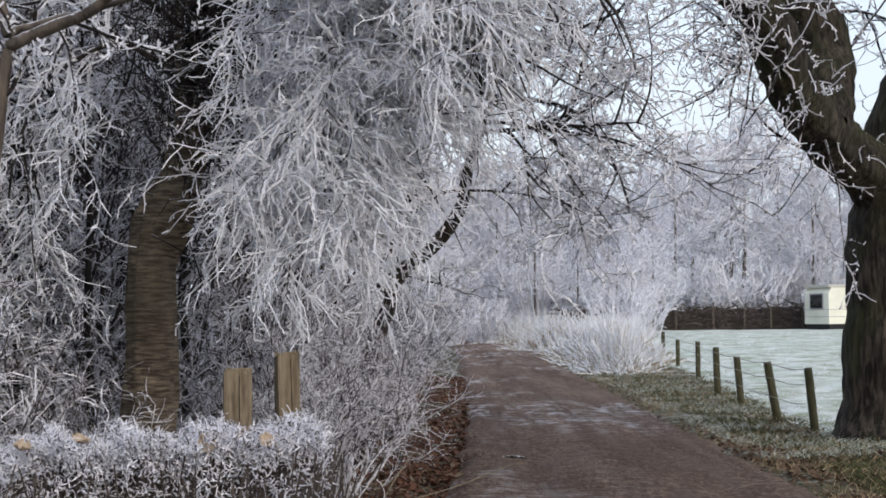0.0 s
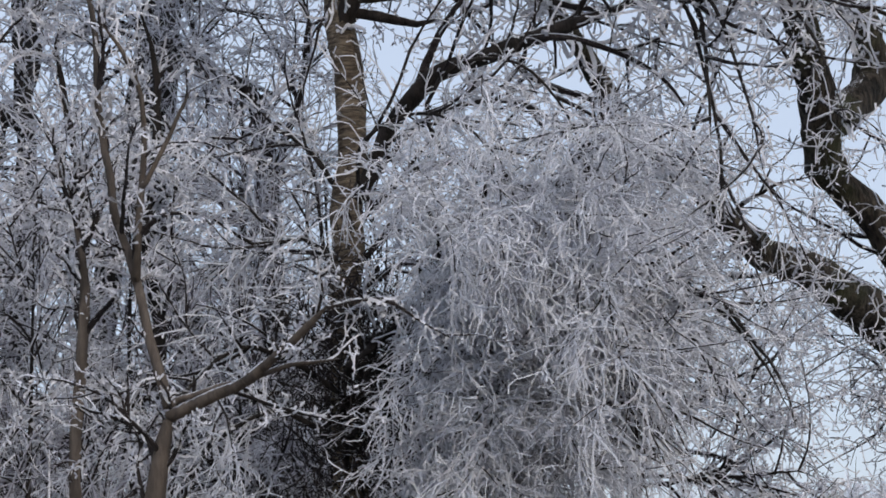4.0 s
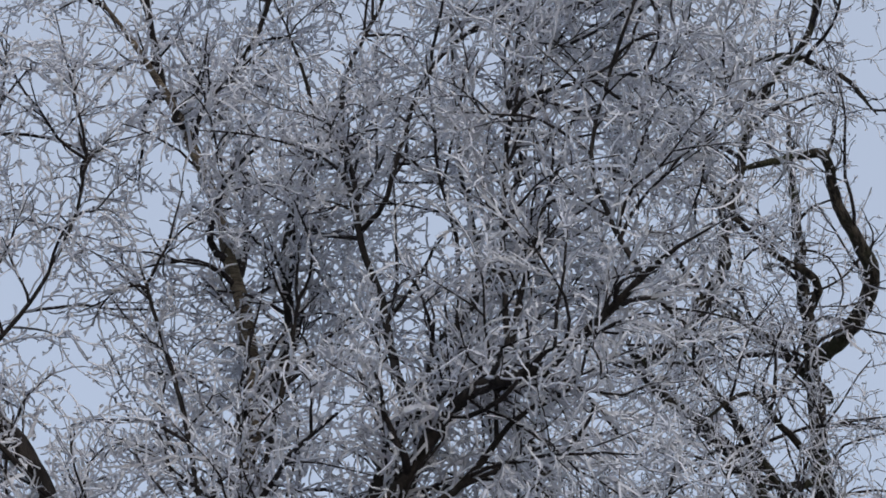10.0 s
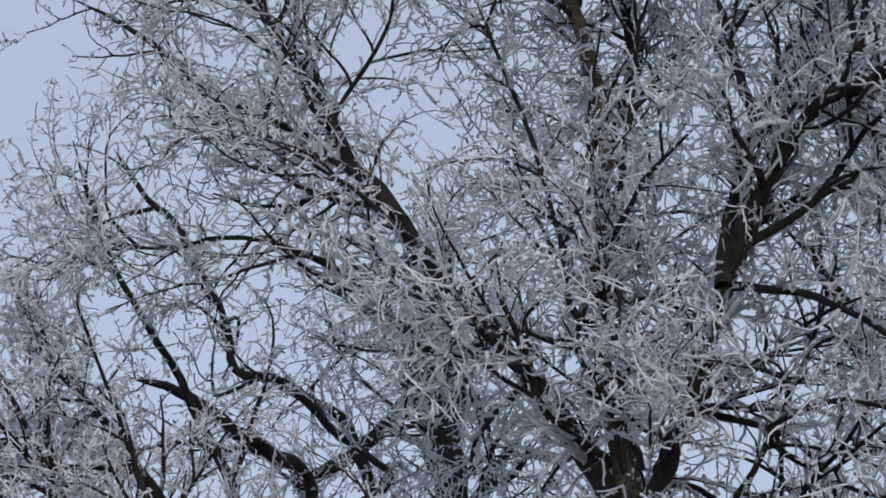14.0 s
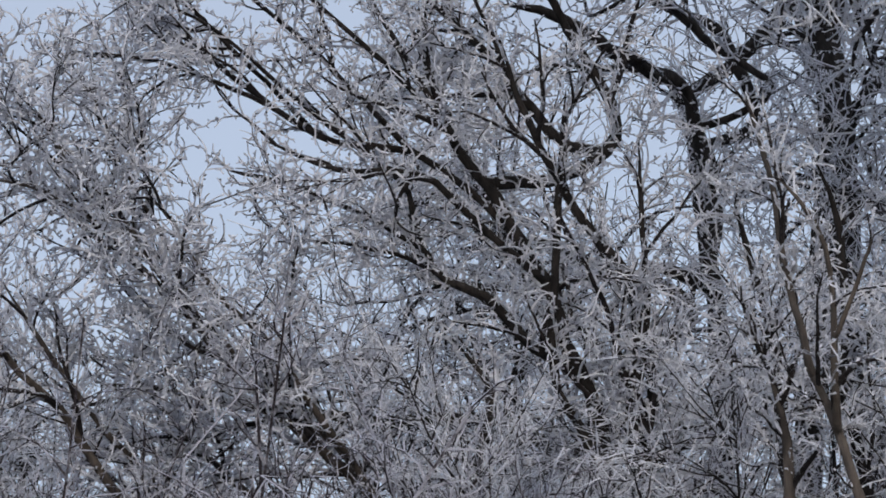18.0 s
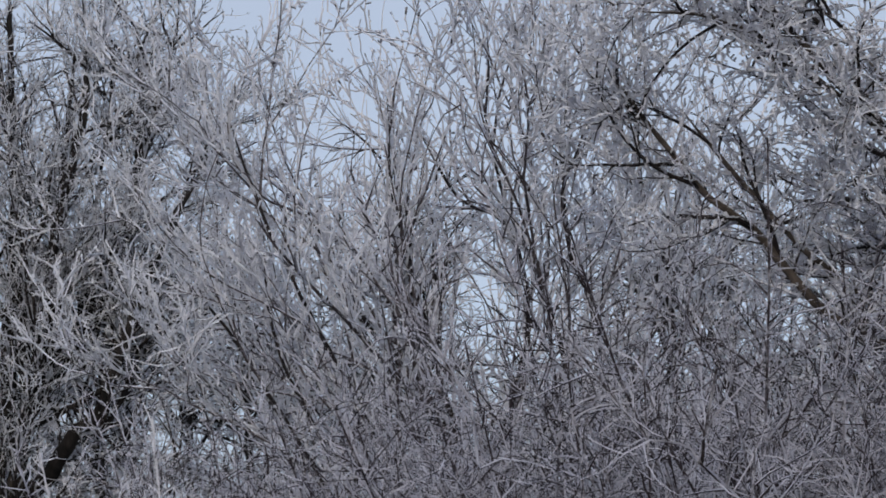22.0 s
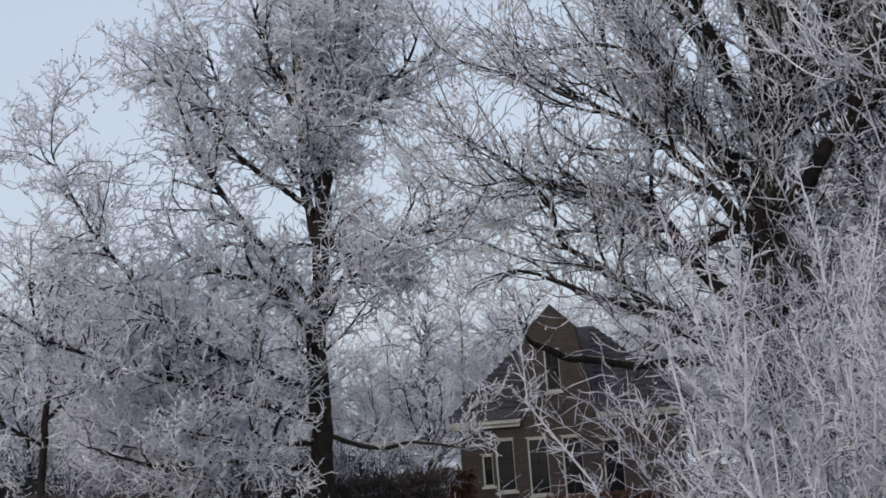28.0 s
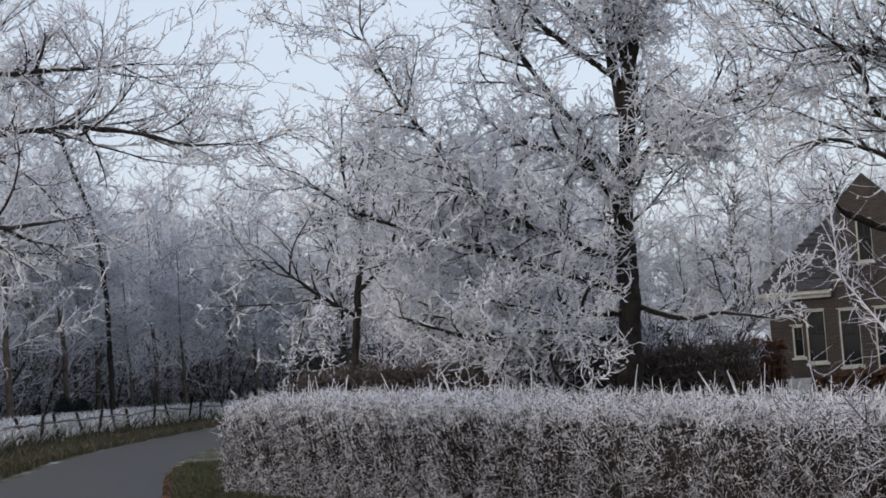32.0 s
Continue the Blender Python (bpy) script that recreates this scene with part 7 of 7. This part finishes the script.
def wild_tree(name, label, seed, h, limbs, mids, twigs, spurs, radius, bark=DARK, rime=RIME, rise=0.04, bare=0.2, girth=0.017, wood=None):
    """A whole tree of no special form, for woods."""
    rng = np.random.default_rng(seed)
    ob = tagged(new(name), label, "tree", "trees of the wood")
    K = 12
    z = np.linspace(0, h, K)
    wob = np.cumsum(rng.normal(0, 0.05 * h / 12, (K, 2)), axis=0)
    P = np.stack([wob[:, 0], wob[:, 1], z], 1)[None]
    R = (girth * h * np.linspace(1, 0.12, K))[None]
    part("trunk", mesh_of("trunk", [tubes(P, R, 10, rng, 0.06)], bark, True), ob)
    L1 = sprout([(P, R)], limbs, rng, 0.42 * h, 50, 0.0042 * h, rise, 0.22, 8, where=(bare, 1), fall=0.6)
    L2 = sprout([L1, (P[:, 6:], R[:, 6:])], mids, rng, 0.17 * h, 48, radius * 1.4, rise, 0.28, 5, where=(0.1, 1))
    L3 = sprout([L1, L2], twigs, rng, 0.07 * h, 46, radius, rise, 0.3, 3, where=(0.1, 1), fall=0.1, out=0.4)
    L4 = sprout([L2, L3], max(1, spurs), rng, 0.035 * h, 50, radius * 0.9, rise, 0.3, 2, where=(0.1, 1), fall=0.1, tip=0.5)
    part("branchwork", mesh_of("branchwork", [tubes(*L1, 4, rng, 0.1), tubes(*L2, 3, rng, 0.2)], wood or BRANCH), ob, kind="stuff")
    part("crown", mesh_of("crown", [tubes(*L3, 3, rng, 0.5), tubes(*L4, 3, rng, 0.5)], rime), ob, "rime-coated thin twigs", "stuff")
    return ob


rng = np.random.default_rng(77)
near_a = [(-3.2 + rng.uniform(-1.2, 0.6), y, 0.8 if y < 24 else 0.9) for y in (17, 21, 26, 32, 39, 47, 56)]
near_b = [(-6 - rng.uniform(0, 7), y, 0.8 if y < 26 else 0.9) for y in (18, 22, 25, 29, 34, 40, 47, 55)]
stems = [(-1.9 - rng.uniform(0, 1) * 0.26 * y, y, 0.75) for y in np.linspace(13.5, 30, 34)] + [(-2.9, 17, 1.1), (-2.1, 16.2, 1.1), (-1.9, 18.5, 1.1), (-1.6, 20.5, 1.2), (-2.6, 19.5, 1.2)]
put(wild_tree("woodland_tree", "slim dark tree of the wood, white with rime", 51, 7.5, 22, 170, 1100, 1800, 0.014, wood=MAUVE), near_a, seed=5)
put(wild_tree("woodland_tree", "slim dark tree in the depth of the wood, rimed", 52, 7.5, 22, 170, 1100, 1800, 0.014, wood=MAUVE), near_b, seed=6)
put(wild_tree("thin_stem", "thin dark stem of the wood with few rimed twigs", 56, 5.2, 9, 40, 220, 250, 0.010, DARK, RIME_THIN, 0.05, 0.1, 0.009), stems, seed=12)


def arc(n, d0, d1, b0, b1, s0, s1):
    """Places spread over a sector: bearings in degrees from the lane's direction, distances, sizes."""
    return [((q := rng.uniform(d0, d1)) * math.sin(radians(b)), q * math.cos(radians(b)), rng.uniform(s0, s1)) for b in np.linspace(b0, b1, n) + rng.uniform(-0.4, 0.4, n)]


def clear(places):
    """Leaves out what would stand on the road or its verges."""
    road_y = lambda x: np.interp(-x, (34, 62.1, 95, 112, 125), (-2.5, 4.7, 13.5, 20, 32))
    return [p for p in places if not (-128 < p[0] < -30 and road_y(p[0]) - 8 < p[1] < road_y(p[0]) + 9)]


# Grey bark and rime-coloured branches also put distance haze into the far trees.
far_tree = wild_tree("far_tree", "distant woodland tree pale with rime, haze put into its colours", 53, 13, 30, 260, 1100, 700, 0.052, GREY, RIME, 0.04, 0.15, 0.013, RIME)
put(far_tree, arc(28, 138, 165, -1, 14, 0.8, 1.1) + arc(14, 105, 160, -6, 1, 0.5, 0.85) + [(11.5, 118, 0.52), (9.5, 112, 0.38), (10.7, 115, 0.5), (12.4, 121, 0.55), (8.0, 122, 0.5)], seed=7)
grey_tree = wild_tree("far_tree", "grey-stemmed tree of the far wood, thinly rimed", 59, 13, 28, 220, 800, 500, 0.045, GREY, RIME_FAR, 0.05, 0.2, 0.013, MAUVE)
put(grey_tree, arc(14, 145, 178, -1, 14, 0.8, 1.1), seed=18)
# Pale bark and branches again carry the haze of distance in their colour.
far_tree = wild_tree("far_tree", "tree of the far wood pale with rime, haze put into its colours", 54, 12, 32, 280, 1200, 900, 0.045, GREY, RIME_FAR, 0.04, 0.15, 0.013, RIME_FAR)
put(far_tree, clear(arc(90, 95, 150, -96, -72, 0.85, 1.15) + arc(40, 85, 125, -78, -56, 0.6, 0.9)) + arc(14, 133, 150, -83.5, -77, 0.7, 1.0) + arc(8, 131, 140, -82.5, -77.5, 0.4, 0.6), seed=8)
far_tree = wild_tree("far_tree", "bare rimed tree behind the thicket", 55, 8, 26, 220, 800, 700, 0.024)
put(far_tree, arc(22, 30, 46, -56, -12, 0.65, 0.95) + arc(7, 33, 44, -55, -45, 0.95, 1.2) + arc(9, 31, 44, -38, -22, 1.0, 1.25), seed=9)
put(shrub("far_shrub", "low dark undergrowth at the wood's edge", 35, 2.2, 3.0, 44, 700, RIME_UNDER, 0.032, 0.05, (0, 0), 0.6),
    [(x, float(np.interp(-x, (62, 95, 112, 125, 150), (-8.5, -0.5, 6, 14, 21))) + k, 1.5) for k in (0, -4) for x in np.linspace(-75, -150, 22)] + arc(12, 129, 136, -83.5, -76, 1.2, 1.6) + arc(8, 128, 138, -4, 1, 0.9, 1.2), seed=10)
pale_shrub = shrub("far_shrub", "pale rimed scrub in front of the far wood", 36, 3.0, 4.2, 40, 420, RIME, 0.045, 0.04, (0, 0), 0.9)
put(pale_shrub, arc(22, 137, 146, 1, 13, 0.8, 1.2) + [(8.6, 100, 0.6), (11.0, 112, 0.8), (2.2, 122, 0.7), (0.4, 112, 0.7), (-2.0, 118, 0.9)], seed=13)
mid_tree = wild_tree("garden_tree", "low broad tree in the garden, white with rime", 57, 7.0, 26, 260, 900, 700, 0.034, DARK, RIME, 0.03, 0.15, 0.015, BRANCH)
put(mid_tree, [(q * math.sin(radians(b)), q * math.cos(radians(b)), s) for q, b, s in ((74, -77.5, 0.95), (64, -75, 0.9), (60, -72.5, 0.85), (68, -70, 1.0), (72, -66.5, 0.95), (84, -63.5, 1.1), (86, -60, 1.2), (74, -57, 1.0), (80, -72, 1.0))], seed=14)
put(shrub("garden_shrub", "upright brown-stemmed shrub in the garden, lightly rimed", 37, 1.2, 3.2, 40, 600, RIME_THIN, 0.016, 0.1, (0, 0), 0.5), [(q * math.sin(radians(b)), q * math.cos(radians(b)), 1.0) for q, b in ((53, -68.5), (54, -67), (52, -70.5), (50, -72), (56, -74), (58, -76))], seed=15)
put(wild_tree("sapling", "slender sapling of the thicket thick with rime", 58, 4.6, 18, 190, 1100, 1700, 0.0095, DARK, RIME, 0.06, 0.12, 0.008),
    [(-3.5, 11.9, 1.0), (-4.3, 13.2, 1.1), (-4.9, 11.5, 0.9), (-3.6, 15.5, 1.1)], seed=16)

# ---------------------------------------------------------------- grass, fallen leaves and roadside things


def blades(name, label, mat, places, h, r, seed, lean=0.35):
    """Grass over a strip of ground: short bent blades."""
    rng = np.random.default_rng(seed)
    n = len(places)
    ob = tagged(new(name), label, "grass", kind="stuff")
    z = height(places[:, 0], places[:, 1]) - 0.05
    foot = np.stack([places[:, 0], places[:, 1], z], 1)
    hh = h * rng.uniform(0.4, 1.25, n)
    tip = foot + np.stack([rng.normal(0, lean, n) * hh, rng.normal(0, lean, n) * hh, hh], 1)
    mid = foot * 0.45 + tip * 0.55 + np.stack([np.zeros(n), np.zeros(n), 0.12 * hh], 1)
    R = r * rng.uniform(0.6, 1.3, n)[:, None] * np.array([1, 0.8, 0.25])[None]
    me = mesh_of(name, [tubes(np.stack([foot, mid, tip], 1), R, 3, rng, 0.2)], mat)
    part("sward", me, ob, kind="stuff")
    return ob


def strip(rng, n, left, right, y0, y1, clump=0.0):
    """Places between two lines x = left(y) and x = right(y), nearer ones more often."""
    y = y0 + (y1 - y0) * rng.uniform(0, 1, n) ** 1.5
    x = left(y) + (right(y) - left(y)) * rng.uniform(0, 1, n)
    if clump:
        keep = np.array([noise.noise(Vector((a * clump, b * clump, 3.0))) for a, b in zip(x, y)]) > rng.uniform(-0.5, 0.3, n)
        x, y = x[keep], y[keep]
    return np.stack([x, y], 1)


rng = np.random.default_rng(91)
edge_r, fence_x = (lambda y: lane_right(y)), (lambda y: 5.9 + (y - 30) * 0.0615)
HOAR = mat_plain("hoar_frosted_grass", (0.22, 0.25, 0.20), (0.56, 0.60, 0.57), 9.0, 0.9, 0.1)
GREEN = mat_plain("winter_grass", (0.035, 0.045, 0.018), (0.10, 0.105, 0.05), 8.0, 0.9, 0.1)
blades("verge_grass", "dull green winter grass on the lane's verge", GREEN, strip(rng, 26000, lambda y: edge_r(y) + 0.7, fence_x, 15, 62, 0.9), 0.065, 0.0045, 92, 0.8)
blades("frosted_grass", "grass blades white with rime on the verge", HOAR, strip(rng, 16000, lambda y: edge_r(y) + 0.4, fence_x, 23, 75, 0.7), 0.065, 0.0045, 93, 1.0)
blades("dry_grass", "straw-coloured dead grass by the lane", REED, strip(rng, 7000, lambda y: edge_r(y) + 0.1, fence_x, 15, 62, 0.5), 0.075, 0.004, 94, 1.0)
blades("meadow_tufts", "frosted tufts of grass in the meadow", REED_RIME, strip(rng, 7000, fence_x, lambda y: fence_x(y) + 3 + 0.3 * y, 27, 120, 0.4), 0.10, 0.02, 95, 0.8)


def litter(name, label, places, mat, size, seed):
    """Curled fallen leaves."""
    rng = np.random.default_rng(seed)
    n = len(places)
    a, s = rng.uniform(0, 6.28, n), size * rng.uniform(0.5, 1.3, n)
    z = height(places[:, 0], places[:, 1]) - 0.035
    c = np.stack([places[:, 0], places[:, 1], z], 1)
    u = np.stack([np.cos(a), np.sin(a), rng.normal(0, 0.3, n)], 1) * s[:, None]
    v = np.stack([-np.sin(a), np.cos(a), rng.normal(0, 0.5, n)], 1) * (0.6 * s)[:, None]
    up = np.array([0, 0, 1.0]) * (0.25 * s)[:, None]
    V = np.stack([c - u, c - v + up, c + u, c + v + up], 1).reshape(-1, 3)
    ob = tagged(new(name), label, "leaves", kind="stuff")
    part("leaf_cover", mesh_of(name, [(V, np.arange(4 * n).reshape(n, 4))], mat), ob, kind="stuff")


litter("leaf_litter", "brown fallen leaves along the wood's edge", strip(rng, 14000, lambda y: lane_left(y) - 1.4, lambda y: lane_left(y) + 0.15, 11, 55), LEAF_RED, 0.045, 96)
litter("leaf_litter", "brown fallen leaves scattered on the verge", strip(rng, 9000, lambda y: edge_r(y) - 0.5, fence_x, 15, 60), LITTER, 0.032, 97)
litter("leaf_litter", "pale frosted leaves among the litter", strip(rng, 1800, lambda y: lane_left(y) - 1.5, lambda y: lane_left(y) + 0.1, 11, 50), SPLIT_WOOD, 0.05, 98)
litter("leaf_litter", "brown trodden leaves round the foot of the oak", strip(rng, 6000, lambda y: edge_r(y) + 0.2, lambda y: fence_x(y) + 0.4, 13, 27), LITTER, 0.04, 108)
stones = strip(rng, 5000, lambda y: lane_left(y), lambda y: lane_left(y) + 3.2, 14, 50)
litter("lane_grit", "small stones and leaf bits on the lane", stones, mat_plain("lane_stone", (0.07, 0.055, 0.048), (0.24, 0.19, 0.165), 3.0, 0.8, 0.2), 0.022, 99)

# a fallen stick and long bare canes at the lane's left edge
for k, pts in enumerate((((0.62, 22.5, 0.03, 0.02), (0.75, 22.4, 0.05, 0.022), (0.9, 22.5, 0.03, 0.016)), ((-0.35, 17.5, 0.02, 0.006), (0.1, 18.5, 0.06, 0.007), (0.75, 20.5, 0.14, 0.005)),
                         ((-0.55, 16.0, 0.05, 0.007), (-0.4, 16.4, 0.3, 0.007), (-0.25, 17.0, 0.48, 0.005)))):
    stick = tagged(new("fallen_stick" if k == 0 else "bare_cane"), "dark broken stick lying on the lane" if k == 0 else "thin pale bare cane at the lane's edge", "stick")
    q, r = catmull(pts, 0.05)
    part("shaft", mesh_of("shaft", [tubes(q[None], r[None], 6, rng, 0.15)], DARK if k == 0 else SPLIT_WOOD), stick)

# the far roadside: frosted tall grass, leaning posts and rails
road_l = lambda x: np.interp(-x, (34, 41, 48.6, 62.1, 75.5, 95, 112, 125), (-2.5, 0.4, 2.35, 4.7, 7.8, 13.5, 20, 32))


def roadside(n, x0, x1, d0, d1, rng):
    x = -rng.uniform(x0, x1, n)
    return np.stack([x, road_l(x) - rng.uniform(d0, d1, n)], 1)


def tufts(places, rng):
    """Grass in uneven tufts, with gaps between them."""
    wave = np.sin(places[:, 0] * 2.3 + 0.7 * places[:, 1]) + np.sin(places[:, 0] * 5.1 - 1.9 * places[:, 1])
    return places[wave > rng.normal(0.3, 0.8, len(places))]


VERGE = mat_plain("dull_verge_grass", (0.045, 0.042, 0.026), (0.12, 0.108, 0.07), 8.0, 0.9, 0.1)
blades("roadside_grass", "dull brown-green grass beside the road", VERGE, roadside(16000, 40, 110, 0.1, 3.0, rng), 0.24, 0.018, 101)
blades("roadside_dry_grass", "brown dead grass beside the road", REED, roadside(3000, 40, 110, 0.2, 3.2, rng), 0.2, 0.018, 102)
blades("roadside_frost", "tall grass white with rime along the fence", REED_RIME, tufts(roadside(30000, 46, 118, 3.0, 8.0, rng), rng), 0.66, 0.022, 103, 0.6)
blades("roadside_sedge", "brown stalks among the frosted grass by the fence", VERGE, roadside(9000, 46, 118, 2.6, 8.0, rng), 0.55, 0.02, 107, 0.5)
corner_x = rng.uniform(-47, -25, 16000)
road_r = lambda x: np.interp(-x, (26, 32.9, 40.1, 51.7), (3.2, 4.25, 5.2, 7.1))
corner = np.stack([corner_x, road_r(corner_x) + 0.05 + rng.uniform(0, 2.2, 16000)], 1)
blades("corner_grass", "green and brown grass at the foot of the hedge", GREEN, corner[:7000], 0.16, 0.009, 104)
blades("corner_dry_grass", "brown dead grass and stalks at the foot of the hedge", VERGE, corner[7000:], 0.14, 0.010, 105, 0.7)
litter("leaf_litter", "red-brown fallen leaves along the road's edge", np.stack([corner_x, road_r(corner_x) - 0.1 + 0.9 * rng.uniform(0, 1, 16000) ** 2], 1), LEAF_RED, 0.05, 106)
rails = tagged(new("rail_fence"), "low fence of leaning posts and grey rails beside the road", "fence")
heads = []
for k in range(18):
    x = -52 - 3.6 * k + rng.uniform(-0.9, 0.9)
    y = float(road_l(np.array(x))) - 3.0
    q, r = catmull([(0, 0, -0.1, 0.075), (0, 0, 0.5, 0.07), (0, 0, 1.12, 0.06)], 0.3)
    ob = part("post", mesh_of("post", [tubes(q[None], r[None], 7, rng, 0.1)], DARK, True), rails)
    z = float(height(np.array(x), np.array(y)))
    ob.matrix_basis = pose(x, y, z, rng.uniform(-16, 16), rng.uniform(-14, 22), 0)
    heads.append((x, y, z))
for zz in (0.8,):
    for (x0, y0, z0), (x1, y1, z1) in zip(heads, heads[1:]):
        a, b = rng.uniform(-0.08, 0.08, 2)
        q, r = catmull([(x0, y0, z0 + zz + a, 0.045), ((x0 + x1) / 2, (y0 + y1) / 2, (z0 + z1) / 2 + zz, 0.045), (x1, y1, z1 + zz + b, 0.045)], 1.0)
        part("rail", mesh_of("rail", [tubes(q[None], r[None], 5, rng, 0.1)], GREY), rails)

# a dense dark tangle of fine twigs in the birch, and dead leaves caught on the low hedge
rng = np.random.default_rng(120)
DRY_LEAF = mat_plain("dry_pale_leaf", (0.24, 0.18, 0.13), (0.46, 0.37, 0.28), 30.0, 0.85, 0.2)
for cx, cy, cz, r in ((-1.42, 12.6, 3.45, 0.36),):
    c = rng.normal(0, r, (1300, 3)) * np.array([0.7, 0.7, 1.2]) + np.array([cx, cy, cz]) - np.array(birch.ob.location)
    part("tangle", mesh_of("tangle", [twig_cloud(rng, c, 0.32, 0.006, -0.8, curl=0.5)], BRANCH), birch.ob, "dense dark tangle of fine hanging twigs", "stuff")
for k in range(6):
    t = rng.uniform(0, 1)
    x, y = -3.3 + 2.6 * t, 8.85 + 0.65 * t - rng.uniform(0, 0.3)
    leaf = tagged(new("dead_leaf"), "pale brown dead leaf caught on the rimed hedge", "leaf", "leaves on the hedge")
    bm = bmesh.new()
    rows = [[bm.verts.new((0.04 * u * (1 - v * v) ** 0.5, 0.055 * v, 0.018 * u * u + 0.022 * v * v)) for u in (-1, -0.5, 0, 0.5, 1)] for v in (-0.97, -0.6, -0.2, 0.2, 0.6, 0.97)]
    for r0, r1 in zip(rows, rows[1:]):
        for i in range(4):
            bm.faces.new((r0[i], r0[i + 1], r1[i + 1], r1[i]))
    leaf.matrix_basis = pose(x, y, 1.06 + rng.uniform(-0.05, 0.0), rng.uniform(10, 55), rng.uniform(-20, 20), rng.uniform(-50, 50))
    bpart("blade", bm, DRY_LEAF, leaf)
